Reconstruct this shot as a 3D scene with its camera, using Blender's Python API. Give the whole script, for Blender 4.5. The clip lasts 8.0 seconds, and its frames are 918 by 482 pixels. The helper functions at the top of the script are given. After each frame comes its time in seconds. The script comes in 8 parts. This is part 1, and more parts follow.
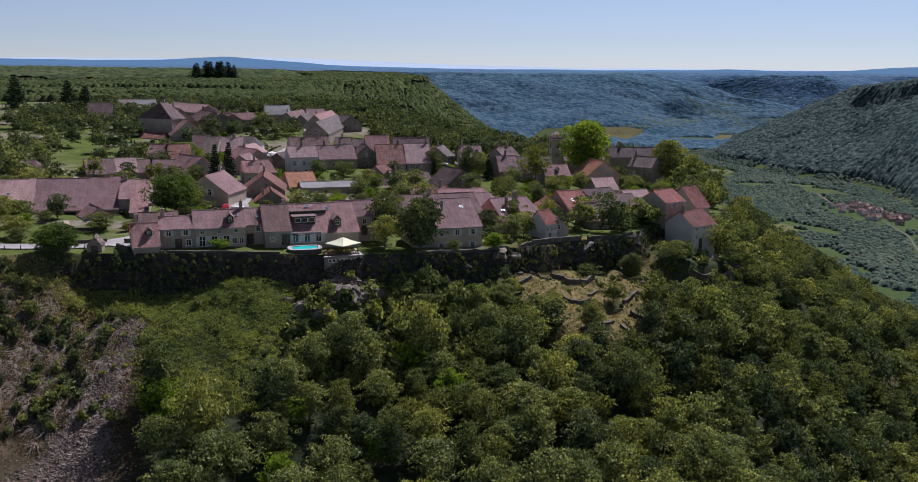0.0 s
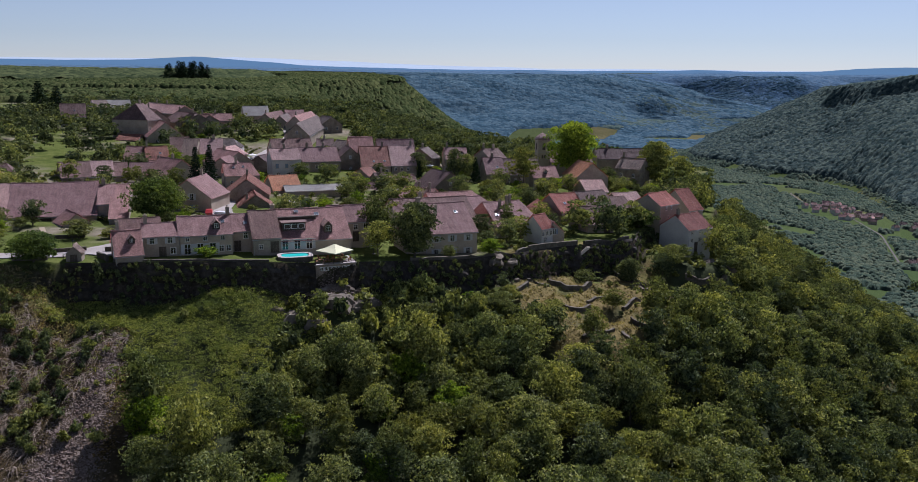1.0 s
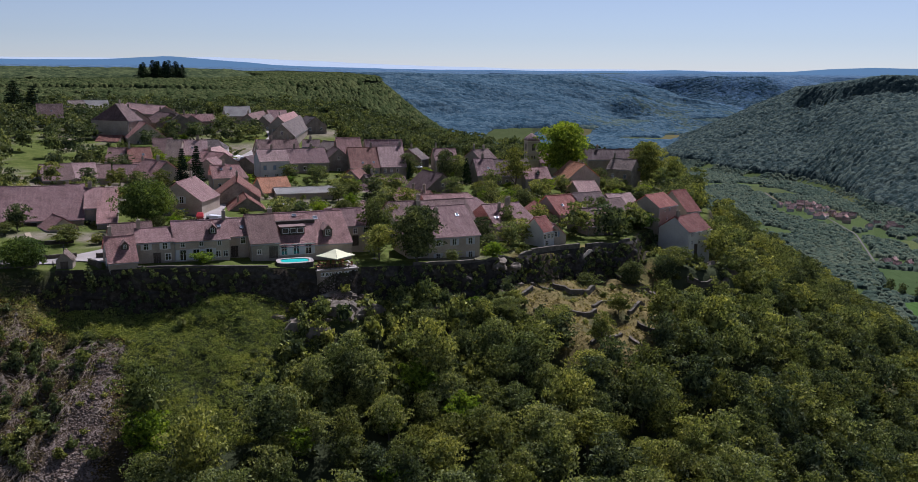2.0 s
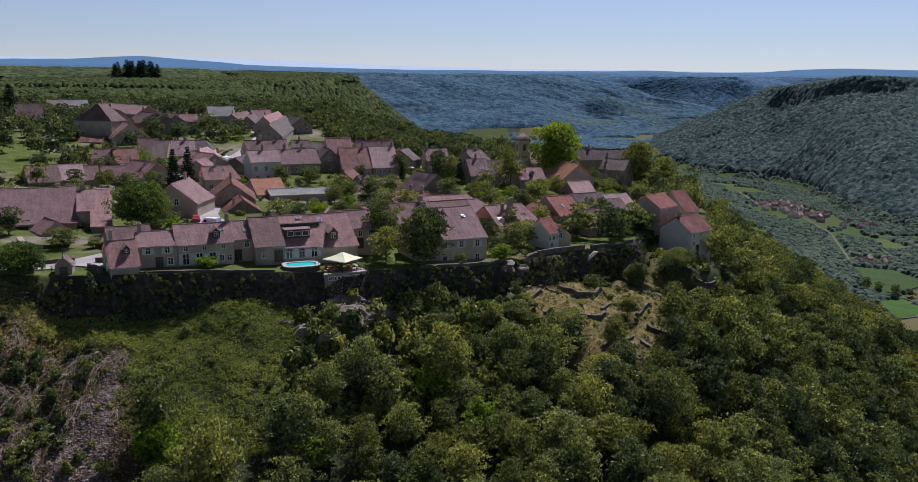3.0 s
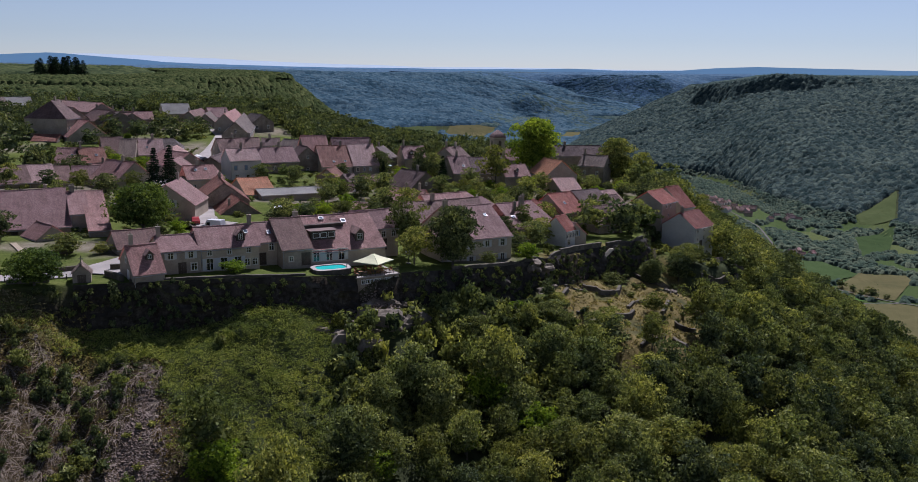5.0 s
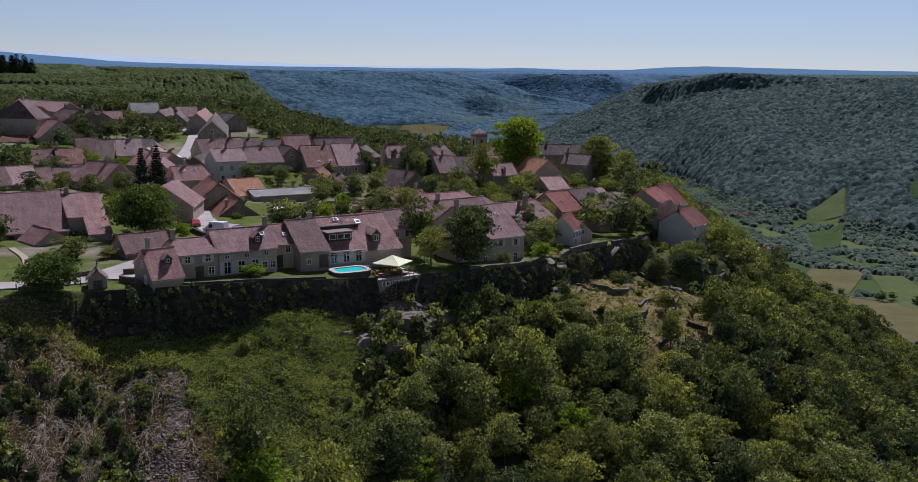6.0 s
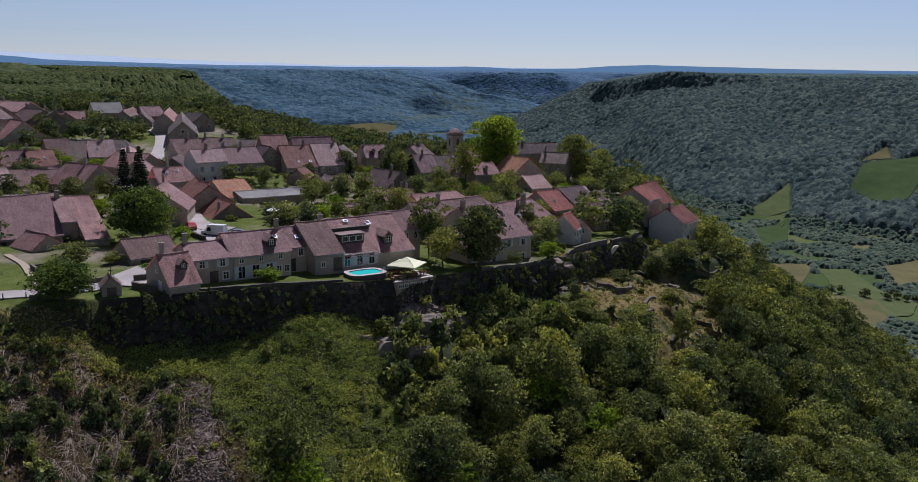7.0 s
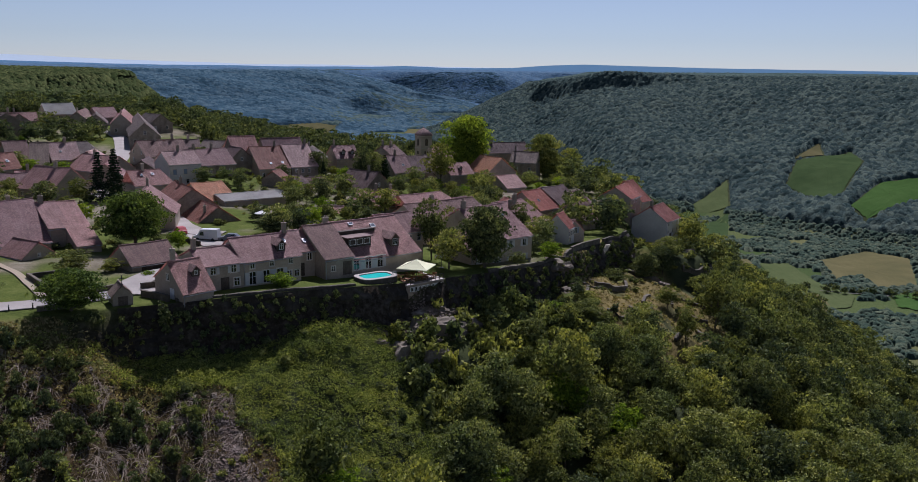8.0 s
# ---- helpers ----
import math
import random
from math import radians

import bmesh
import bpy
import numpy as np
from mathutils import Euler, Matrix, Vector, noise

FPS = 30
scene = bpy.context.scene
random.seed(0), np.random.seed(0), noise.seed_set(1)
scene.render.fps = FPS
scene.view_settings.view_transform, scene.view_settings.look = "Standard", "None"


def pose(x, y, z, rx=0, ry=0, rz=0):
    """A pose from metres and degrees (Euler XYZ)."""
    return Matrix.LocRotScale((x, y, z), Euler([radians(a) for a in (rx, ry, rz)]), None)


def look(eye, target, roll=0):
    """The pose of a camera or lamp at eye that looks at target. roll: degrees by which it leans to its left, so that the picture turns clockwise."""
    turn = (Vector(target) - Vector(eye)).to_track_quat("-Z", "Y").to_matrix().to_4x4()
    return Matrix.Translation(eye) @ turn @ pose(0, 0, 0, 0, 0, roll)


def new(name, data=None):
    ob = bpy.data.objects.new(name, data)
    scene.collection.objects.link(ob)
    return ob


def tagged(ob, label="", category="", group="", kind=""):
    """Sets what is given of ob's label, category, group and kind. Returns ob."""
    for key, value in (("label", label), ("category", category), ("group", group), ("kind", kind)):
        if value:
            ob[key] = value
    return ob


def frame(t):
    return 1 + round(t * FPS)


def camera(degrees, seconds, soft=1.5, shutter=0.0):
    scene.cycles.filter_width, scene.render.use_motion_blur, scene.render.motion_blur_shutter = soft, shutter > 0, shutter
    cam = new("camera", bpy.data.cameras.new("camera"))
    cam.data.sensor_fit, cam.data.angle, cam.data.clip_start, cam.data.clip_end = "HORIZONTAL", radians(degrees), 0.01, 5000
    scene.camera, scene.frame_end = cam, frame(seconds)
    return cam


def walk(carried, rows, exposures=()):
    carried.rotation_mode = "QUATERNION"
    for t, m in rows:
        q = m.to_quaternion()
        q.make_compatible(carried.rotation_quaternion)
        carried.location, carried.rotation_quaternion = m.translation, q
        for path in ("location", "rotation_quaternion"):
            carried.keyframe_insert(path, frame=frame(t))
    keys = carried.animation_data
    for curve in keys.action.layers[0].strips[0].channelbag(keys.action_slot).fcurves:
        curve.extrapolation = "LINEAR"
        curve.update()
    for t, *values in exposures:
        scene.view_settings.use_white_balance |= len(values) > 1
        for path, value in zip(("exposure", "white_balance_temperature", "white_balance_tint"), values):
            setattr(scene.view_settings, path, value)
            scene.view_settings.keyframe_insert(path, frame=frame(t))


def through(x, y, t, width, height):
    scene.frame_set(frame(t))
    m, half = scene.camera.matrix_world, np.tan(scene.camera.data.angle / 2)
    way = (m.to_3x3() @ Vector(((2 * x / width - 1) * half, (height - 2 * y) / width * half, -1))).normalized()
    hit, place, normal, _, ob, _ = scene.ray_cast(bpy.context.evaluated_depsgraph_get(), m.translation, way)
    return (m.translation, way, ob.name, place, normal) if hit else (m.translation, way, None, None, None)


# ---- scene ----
# ---------------------------------------------------------------- camera
cam = camera(54.9, 8.0, 0.8)
METRES, EYE, TILT, LEAN, TURN = 85.0, 38.0, -11.0, -0.6, 0.0
ROWS = [
    (0.0, 0.0, 0.0, 0.0, 0.0, 0.0, -0.0),
    (0.5, -0.0261, 0.041, 0.008, -0.87, 0.01, 0.14),
    (1.0, -0.056, 0.0781, 0.0148, -1.72, 0.02, 0.27),
    (1.5, -0.0896, 0.1107, 0.0204, -2.56, 0.01, 0.41),
    (3.0, -0.2074, 0.1876, 0.031, -5.12, 0.0, 0.81),
    (3.5, -0.2523, 0.2104, 0.0329, -6.05, -0.04, 0.96),
    (4.0, -0.31, 0.2371, 0.0349, -7.25, -0.09, 1.16),
    (4.5, -0.3755, 0.2648, 0.0371, -8.59, -0.16, 1.4),
    (6.0, -0.5866, 0.3513, 0.047, -13.28, -0.39, 2.23),
    (6.5, -0.6551, 0.3807, 0.052, -14.94, -0.5, 2.54),
    (7.0, -0.7222, 0.4111, 0.0578, -16.78, -0.63, 2.88),
    (7.5, -0.7914, 0.4448, 0.0642, -18.8, -0.78, 3.26),
    (8.0, -0.8576, 0.4792, 0.0705, -20.82, -0.89, 3.62),
]
walk(cam, [(t, pose(0, 0, EYE, TILT, LEAN, TURN) @ pose(METRES * x, METRES * y, METRES * z, 90 + pitch, roll, yaw)) for t, x, y, z, yaw, pitch, roll in ROWS],
     [(0.0, 0.47, 5600, 26), (4.0, 0.4, 5600, 26), (8.0, 0.26, 5600, 26)])

# ---------------------------------------------------------------- light
SUN_AZ, SUN_EL = 28.0, 50.0          # degrees from +y towards +x, and above the horizon
world = bpy.data.worlds.new("sky")
scene.world = world
world.use_nodes = True
wn, wl = world.node_tree.nodes, world.node_tree.links
wn.clear()
w_out, w_bg, w_sky = wn.new("ShaderNodeOutputWorld"), wn.new("ShaderNodeBackground"), wn.new("ShaderNodeTexSky")
w_sky.sky_type, w_sky.sun_disc = "NISHITA", False
w_sky.sun_elevation, w_sky.sun_rotation = radians(SUN_EL), radians(SUN_AZ)
w_sky.altitude, w_sky.air_density, w_sky.dust_density, w_sky.ozone_density = 1500, 1.0, 0.0, 4.0
w_bg.inputs["Strength"].default_value = 0.05
w_hue = wn.new("ShaderNodeHueSaturation")
w_hue.inputs["Saturation"].default_value = 0.66
wl.new(w_sky.outputs[0], w_hue.inputs["Color"])
w_tint = wn.new("ShaderNodeMix")
w_tint.data_type, w_tint.blend_type = "RGBA", "MULTIPLY"
w_tint.inputs[0].default_value, w_tint.inputs[7].default_value = 1.0, (0.97, 1.0, 0.965, 1)
wl.new(w_hue.outputs[0], w_tint.inputs[6])
wl.new(w_tint.outputs[2], w_bg.inputs[0])
wl.new(w_bg.outputs[0], w_out.inputs[0])
sun = new("sun", bpy.data.lights.new("sun", "SUN"))
sun.data.energy, sun.data.angle, sun.data.color = 4.6, radians(0.55), (1.0, 0.95, 0.87)
sun_way = Vector((math.sin(radians(SUN_AZ)) * math.cos(radians(SUN_EL)), math.cos(radians(SUN_AZ)) * math.cos(radians(SUN_EL)), math.sin(radians(SUN_EL))))
sun.matrix_world = look(sun_way * 100, (0, 0, 0))

# ---------------------------------------------------------------- materials


def nodes_of(name):
    m = bpy.data.materials.new(name)
    m.use_nodes = True
    nt = m.node_tree
    nt.nodes.clear()
    out = nt.nodes.new("ShaderNodeOutputMaterial")
    b = nt.nodes.new("ShaderNodeBsdfPrincipled")
    nt.links.new(b.outputs[0], out.inputs[0])
    return m, nt, b, out


def noise_of(nt, co, scale, detail=4.0, rough=0.6):
    n = nt.nodes.new("ShaderNodeTexNoise")
    n.inputs["Scale"].default_value, n.inputs["Detail"].default_value, n.inputs["Roughness"].default_value = scale, detail, rough
    nt.links.new(co, n.inputs["Vector"])
    return n.outputs[0]


def ramp_of(nt, fac, stops):
    r = nt.nodes.new("ShaderNodeValToRGB")
    e = r.color_ramp.elements
    while len(e) < len(stops):
        e.new(0.5)
    for k, (p, c) in zip(e, stops):
        k.position, k.color = p, (*c, 1) if len(c) == 3 else c
    nt.links.new(fac, r.inputs[0])
    return r.outputs[0]


def mix_of(nt, fac, a, b, mode="MIX"):
    m = nt.nodes.new("ShaderNodeMix")
    m.data_type, m.blend_type = "RGBA", mode
    for sock, v in ((m.inputs[0], fac), (m.inputs[6], a), (m.inputs[7], b)):
        if isinstance(v, (int, float)):
            sock.default_value = v
        elif isinstance(v, tuple):
            sock.default_value = (*v, 1)
        else:
            nt.links.new(v, sock)
    return m.outputs[2]


def math_of(nt, op, a, b=0.0):
    m = nt.nodes.new("ShaderNodeMath")
    m.operation = op
    for sock, v in ((m.inputs[0], a), (m.inputs[1], b)):
        if isinstance(v, (int, float)):
            sock.default_value = v
        else:
            nt.links.new(v, sock)
    return m.outputs[0]


def bump_of(nt, b, height, strength, distance):
    k = nt.nodes.new("ShaderNodeBump")
    k.inputs["Strength"].default_value, k.inputs["Distance"].default_value = strength, distance
    nt.links.new(height, k.inputs["Height"])
    nt.links.new(k.outputs[0], b.inputs["Normal"])


def geo_of(nt, which="Position"):
    return nt.nodes.new("ShaderNodeNewGeometry").outputs[which]


def random_of(nt):
    return nt.nodes.new("ShaderNodeObjectInfo").outputs["Random"]


def stone_mat(name, dark, mid, light, big=0.35, fine=4.0, rough=0.9, bump=0.5, vary=0.25):
    """Rough mineral surface: stains at house size, grain at hand size, and a tint of its own for each object."""
    m, nt, b, _ = nodes_of(name)
    co = geo_of(nt)
    f = math_of(nt, "ADD", math_of(nt, "MULTIPLY", noise_of(nt, co, big, 6), 0.6), math_of(nt, "MULTIPLY", noise_of(nt, co, fine, 5, 0.7), 0.4))
    c = ramp_of(nt, f, [(0.32, dark), (0.5, mid), (0.68, light)])
    v = ramp_of(nt, random_of(nt), [(0.0, (1 - vary,) * 3), (1.0, (1 + vary, 1 + vary * 0.9, 1 + vary * 0.8))])
    nt.links.new(mix_of(nt, 1.0, c, v, "MULTIPLY"), b.inputs["Base Color"])
    b.inputs["Roughness"].default_value = rough
    b.inputs["Specular IOR Level"].default_value = 0.25
    bump_of(nt, b, noise_of(nt, co, fine * 1.5, 6, 0.75), bump, 0.08)
    return m


def plain_mat(name, colour, rough=0.6, metal=0.0, spec=0.4):
    m, nt, b, _ = nodes_of(name)
    co = geo_of(nt)
    c = mix_of(nt, math_of(nt, "MULTIPLY", noise_of(nt, co, 2.5, 5), 0.5), colour, tuple(k * 0.7 for k in colour))
    nt.links.new(c, b.inputs["Base Color"])
    b.inputs["Roughness"].default_value, b.inputs["Metallic"].default_value, b.inputs["Specular IOR Level"].default_value = rough, metal, spec
    return m


def roof_mat(name, dark, mid, light, moss=0.25):
    """Small flat clay tiles: courses, single tiles of different firing, lichen and rain streaks."""
    m, nt, b, _ = nodes_of(name)
    tc = nt.nodes.new("ShaderNodeTexCoord").outputs["UV"]
    pos = geo_of(nt)
    br = nt.nodes.new("ShaderNodeTexBrick")
    br.inputs["Scale"].default_value = 1.0
    br.inputs["Brick Width"].default_value, br.inputs["Row Height"].default_value = 0.24, 0.2
    br.inputs["Mortar Size"].default_value, br.inputs["Mortar Smooth"].default_value = 0.012, 0.6
    br.inputs["Color1"].default_value, br.inputs["Color2"].default_value, br.inputs["Mortar"].default_value = (0.3, 0.3, 0.3, 1), (1, 1, 1, 1), (0.0, 0.0, 0.0, 1)
    nt.links.new(tc, br.inputs["Vector"])
    stretch = nt.nodes.new("ShaderNodeMapping")
    stretch.inputs["Scale"].default_value = (1.6, 0.12, 1)
    nt.links.new(tc, stretch.inputs["Vector"])
    streak = noise_of(nt, stretch.outputs[0], 1.0, 5, 0.65)
    f = math_of(nt, "ADD", math_of(nt, "MULTIPLY", noise_of(nt, pos, 0.45, 6, 0.65), 0.55), math_of(nt, "MULTIPLY", streak, 0.45))
    c = ramp_of(nt, f, [(0.34, dark), (0.5, mid), (0.66, light)])
    c = mix_of(nt, 0.35, c, br.outputs[0], "OVERLAY")
    grey = ramp_of(nt, noise_of(nt, pos, 0.9, 7, 0.7), [(0.52, (0, 0, 0)), (0.72, (1, 1, 1))])
    c = mix_of(nt, math_of(nt, "MULTIPLY", grey, moss), c, (0.13, 0.115, 0.09))
    v = ramp_of(nt, random_of(nt), [(0.0, (0.72, 0.74, 0.78)), (0.5, (1.0, 1.0, 1.0)), (1.0, (1.25, 1.18, 1.12))])
    nt.links.new(mix_of(nt, 1.0, c, v, "MULTIPLY"), b.inputs["Base Color"])
    b.inputs["Roughness"].default_value, b.inputs["Specular IOR Level"].default_value = 0.75, 0.3
    bump_of(nt, b, math_of(nt, "ADD", br.outputs[1], math_of(nt, "MULTIPLY", noise_of(nt, pos, 3.0, 5, 0.7), -0.6)), 0.6, -0.05)
    return m


def leaf_mat(name, dark, mid, light, through=0.35):
    """Leaves: a tint for each tree, another for each leaf, light passing through."""
    m, nt, b, out = nodes_of(name)
    nt.nodes.remove(b)
    isl = geo_of(nt, "Random Per Island")
    co = geo_of(nt)
    f = math_of(nt, "ADD", math_of(nt, "MULTIPLY", isl, 0.6), math_of(nt, "MULTIPLY", noise_of(nt, co, 0.5, 3), 0.4))
    c = ramp_of(nt, f, [(0.25, tuple(k * 0.7 for k in dark)), (0.5, mid), (0.75, tuple(k * 1.2 for k in light))])
    own = nt.nodes.new("ShaderNodeAttribute")
    own.attribute_name = "tint"
    v = ramp_of(nt, math_of(nt, "FRACT", math_of(nt, "ADD", random_of(nt), own.outputs["Fac"])), [(0.0, (0.78, 0.84, 0.82)), (0.5, (1.0, 1.0, 0.95)), (1.0, (1.28, 1.22, 0.88))])
    c = mix_of(nt, 1.0, c, v, "MULTIPLY")
    patch = ramp_of(nt, noise_of(nt, co, 0.13, 2), [(0.36, (0.72, 0.78, 0.82)), (0.5, (1, 1, 1)), (0.64, (1.2, 1.14, 0.92))])
    c = mix_of(nt, 1.0, c, patch, "MULTIPLY")
    d, t, g = nt.nodes.new("ShaderNodeBsdfDiffuse"), nt.nodes.new("ShaderNodeBsdfTranslucent"), nt.nodes.new("ShaderNodeBsdfGlossy")
    g.inputs["Roughness"].default_value = 0.7
    g.inputs["Color"].default_value = (0.6, 0.65, 0.7, 1)
    nt.links.new(c, d.inputs[0])
    nt.links.new(mix_of(nt, 1.0, c, (1.25, 1.28, 0.65), "MULTIPLY"), t.inputs[0])
    s, s2 = nt.nodes.new("ShaderNodeMixShader"), nt.nodes.new("ShaderNodeMixShader")
    s.inputs[0].default_value, s2.inputs[0].default_value = through, 0.012
    nt.links.new(d.outputs[0], s.inputs[1])
    nt.links.new(t.outputs[0], s.inputs[2])
    nt.links.new(s.outputs[0], s2.inputs[1])
    nt.links.new(g.outputs[0], s2.inputs[2])
    nt.links.new(s2.outputs[0], out.inputs[0])
    return m


ROOF_ROSE = roof_mat("tile_rose", (0.25, 0.15, 0.138), (0.37, 0.224, 0.205), (0.475, 0.31, 0.28))
ROOF_BROWN = roof_mat("tile_brown", (0.125, 0.08, 0.072), (0.2, 0.13, 0.115), (0.28, 0.19, 0.165), 0.4)
ROOF_RUST = roof_mat("tile_rust", (0.15, 0.07, 0.055), (0.25, 0.12, 0.09), (0.33, 0.18, 0.135), 0.35)
ROOF_RED = roof_mat("tile_red", (0.19, 0.07, 0.055), (0.32, 0.12, 0.092), (0.42, 0.2, 0.155), 0.4)
ROOF_ORANGE = roof_mat("tile_orange", (0.3, 0.14, 0.075), (0.42, 0.21, 0.115), (0.5, 0.29, 0.17), 0.2)
ROOF_PALE = roof_mat("tile_pale", (0.34, 0.235, 0.215), (0.465, 0.32, 0.29), (0.55, 0.4, 0.36), 0.2)
ROOF_GREY = roof_mat("tile_grey", (0.14, 0.11, 0.095), (0.22, 0.175, 0.15), (0.3, 0.245, 0.21), 0.3)
ROOF_SHEET = stone_mat("fibre_cement", (0.28, 0.27, 0.25), (0.38, 0.37, 0.34), (0.46, 0.45, 0.42), 0.25, 2.0, 0.85, 0.2, 0.05)
WALL_STONE = stone_mat("rubble_stone", (0.12, 0.098, 0.074), (0.21, 0.174, 0.135), (0.31, 0.262, 0.208), 0.5, 3.0)
WALL_OLD = stone_mat("old_render", (0.19, 0.158, 0.12), (0.28, 0.236, 0.185), (0.37, 0.32, 0.255), 0.3, 2.2, 0.92, 0.35)
WALL_CREAM = stone_mat("cream_render", (0.27, 0.222, 0.168), (0.36, 0.3, 0.232), (0.44, 0.375, 0.295), 0.25, 2.5, 0.9, 0.2, 0.12)
WALL_WHITE = stone_mat("white_render", (0.42, 0.4, 0.37), (0.52, 0.5, 0.465), (0.6, 0.575, 0.535), 0.25, 2.5, 0.9, 0.15, 0.06)
DARK_WOOD = stone_mat("weathered_wood", (0.035, 0.028, 0.022), (0.07, 0.055, 0.042), (0.12, 0.095, 0.075), 0.8, 6.0, 0.8, 0.4)
FRAME = plain_mat("white_paint", (0.72, 0.71, 0.68), 0.5)
SURROUND = stone_mat("dressed_stone", (0.36, 0.32, 0.26), (0.46, 0.41, 0.34), (0.54, 0.49, 0.41), 0.8, 5.0)
SHUTTER = plain_mat("shutter_paint", (0.5, 0.5, 0.48), 0.6)
SHUTTER_BLUE = plain_mat("shutter_blue", (0.2, 0.26, 0.33), 0.6)
PANE = plain_mat("window_glass", (0.018, 0.021, 0.025), 0.06, 0.0, 0.8)
ZINC = plain_mat("zinc", (0.35, 0.36, 0.37), 0.4, 0.7)
WALL_DRY = stone_mat("dry_stone", (0.045, 0.04, 0.03), (0.088, 0.078, 0.06), (0.165, 0.148, 0.116), 0.7, 2.0, 0.95, 0.9)
ROCK = stone_mat("limestone", (0.07, 0.058, 0.042), (0.15, 0.125, 0.095), (0.26, 0.225, 0.175), 0.5, 1.4, 0.95, 1.0, 0.15)
# dark brown weathered rock, taken darker still for the shade on the face
CLIFF = stone_mat("weathered_cliff_in_shade", (0.016, 0.014, 0.011), (0.036, 0.031, 0.025), (0.085, 0.074, 0.06), 0.3, 1.2, 0.95, 1.0, 0.1)
ASPHALT = stone_mat("pale_asphalt", (0.22, 0.2, 0.18), (0.29, 0.265, 0.24), (0.36, 0.335, 0.305), 0.2, 5.0, 0.9, 0.15, 0.05)
BARK = stone_mat("bark", (0.05, 0.04, 0.03), (0.1, 0.085, 0.065), (0.16, 0.14, 0.11), 1.0, 5.0, 0.95, 0.8)
DEAD = stone_mat("dead_stems", (0.12, 0.095, 0.07), (0.2, 0.165, 0.125), (0.3, 0.25, 0.2), 1.0, 5.0, 0.95, 0.5)
LEAF = leaf_mat("leaf_broad", (0.0986, 0.1171, 0.0451), (0.1768, 0.1979, 0.0709), (0.2890, 0.2969, 0.1094), 0.27)
LEAF_DARK = leaf_mat("leaf_dark", (0.0525, 0.0688, 0.0357), (0.0958, 0.1176, 0.0529), (0.1599, 0.1770, 0.0777), 0.22)
LEAF_RICH = leaf_mat("leaf_rich", (0.05, 0.078, 0.018), (0.088, 0.126, 0.028), (0.145, 0.188, 0.045), 0.3)
LEAF_BRIGHT = leaf_mat("leaf_bright", (0.08, 0.13, 0.012), (0.14, 0.21, 0.018), (0.22, 0.28, 0.03), 0.45)
LEAF_GREAT = leaf_mat("leaf_plane_tree", (0.1, 0.15, 0.02), (0.15, 0.21, 0.028), (0.22, 0.28, 0.04), 0.45)
LEAF_OLIVE = leaf_mat("leaf_olive", (0.0780, 0.0919, 0.0288), (0.1312, 0.1455, 0.0462), (0.1947, 0.2054, 0.0678), 0.25)
NEEDLE = leaf_mat("needles", (0.01, 0.02, 0.012), (0.018, 0.034, 0.018), (0.03, 0.05, 0.024), 0.1)
WEED = leaf_mat("weeds", (0.1101, 0.1352, 0.0336), (0.1966, 0.2309, 0.0553), (0.3257, 0.3432, 0.0889), 0.36)


def leafy_light(nt, b, up):
    """Leaf clusters catch the light from above whatever way the crown's side faces: turn the shading upwards."""
    lean = nt.nodes.new("ShaderNodeVectorMath")
    lean.operation = "ADD"
    nt.links.new(b.inputs["Normal"].links[0].from_socket, lean.inputs[0])
    lean.inputs[1].default_value = (0, 0, up)
    unit = nt.nodes.new("ShaderNodeVectorMath")
    unit.operation = "NORMALIZE"
    nt.links.new(lean.outputs[0], unit.inputs[0])
    nt.links.new(unit.outputs[0], b.inputs["Normal"])


def canopy_mat(name, dark, mid, light, crown, relief=0.5, up=0.0):
    """A wood seen from far off: one rounded crown in each cell, a tint for each, fine leaf relief. crown: metres across."""
    m, nt, b, _ = nodes_of(name)
    co = geo_of(nt)
    wob = nt.nodes.new("ShaderNodeTexNoise")
    wob.inputs["Scale"].default_value, wob.inputs["Detail"].default_value = 1.6 / crown, 3
    nt.links.new(co, wob.inputs["Vector"])
    va = nt.nodes.new("ShaderNodeVectorMath")
    va.operation = "MULTIPLY_ADD"
    nt.links.new(wob.outputs["Color"], va.inputs[0])
    va.inputs[1].default_value = (crown * 0.7,) * 3
    nt.links.new(co, va.inputs[2])
    vor = nt.nodes.new("ShaderNodeTexVoronoi")
    vor.inputs["Scale"].default_value = 1 / crown
    nt.links.new(va.outputs[0], vor.inputs["Vector"])
    sep = nt.nodes.new("ShaderNodeSeparateColor")
    nt.links.new(vor.outputs["Color"], sep.inputs[0])
    f = math_of(nt, "ADD", math_of(nt, "MULTIPLY", sep.outputs[0], 0.5), math_of(nt, "MULTIPLY", noise_of(nt, co, 0.08 / crown, 8, 0.7), 0.5))
    c = ramp_of(nt, f, [(0.25, dark), (0.5, mid), (0.75, light)])
    nt.links.new(c, b.inputs["Base Color"])
    b.inputs["Roughness"].default_value, b.inputs["Specular IOR Level"].default_value = 1.0, 0.0
    dome = math_of(nt, "ADD", math_of(nt, "MULTIPLY", vor.outputs["Distance"], -1.0), math_of(nt, "MULTIPLY", noise_of(nt, co, 3.0 / crown, 4, 0.7), 0.55))
    bump_of(nt, b, dome, relief, crown * 0.3)
    if up:
        leafy_light(nt, b, up)
    return m


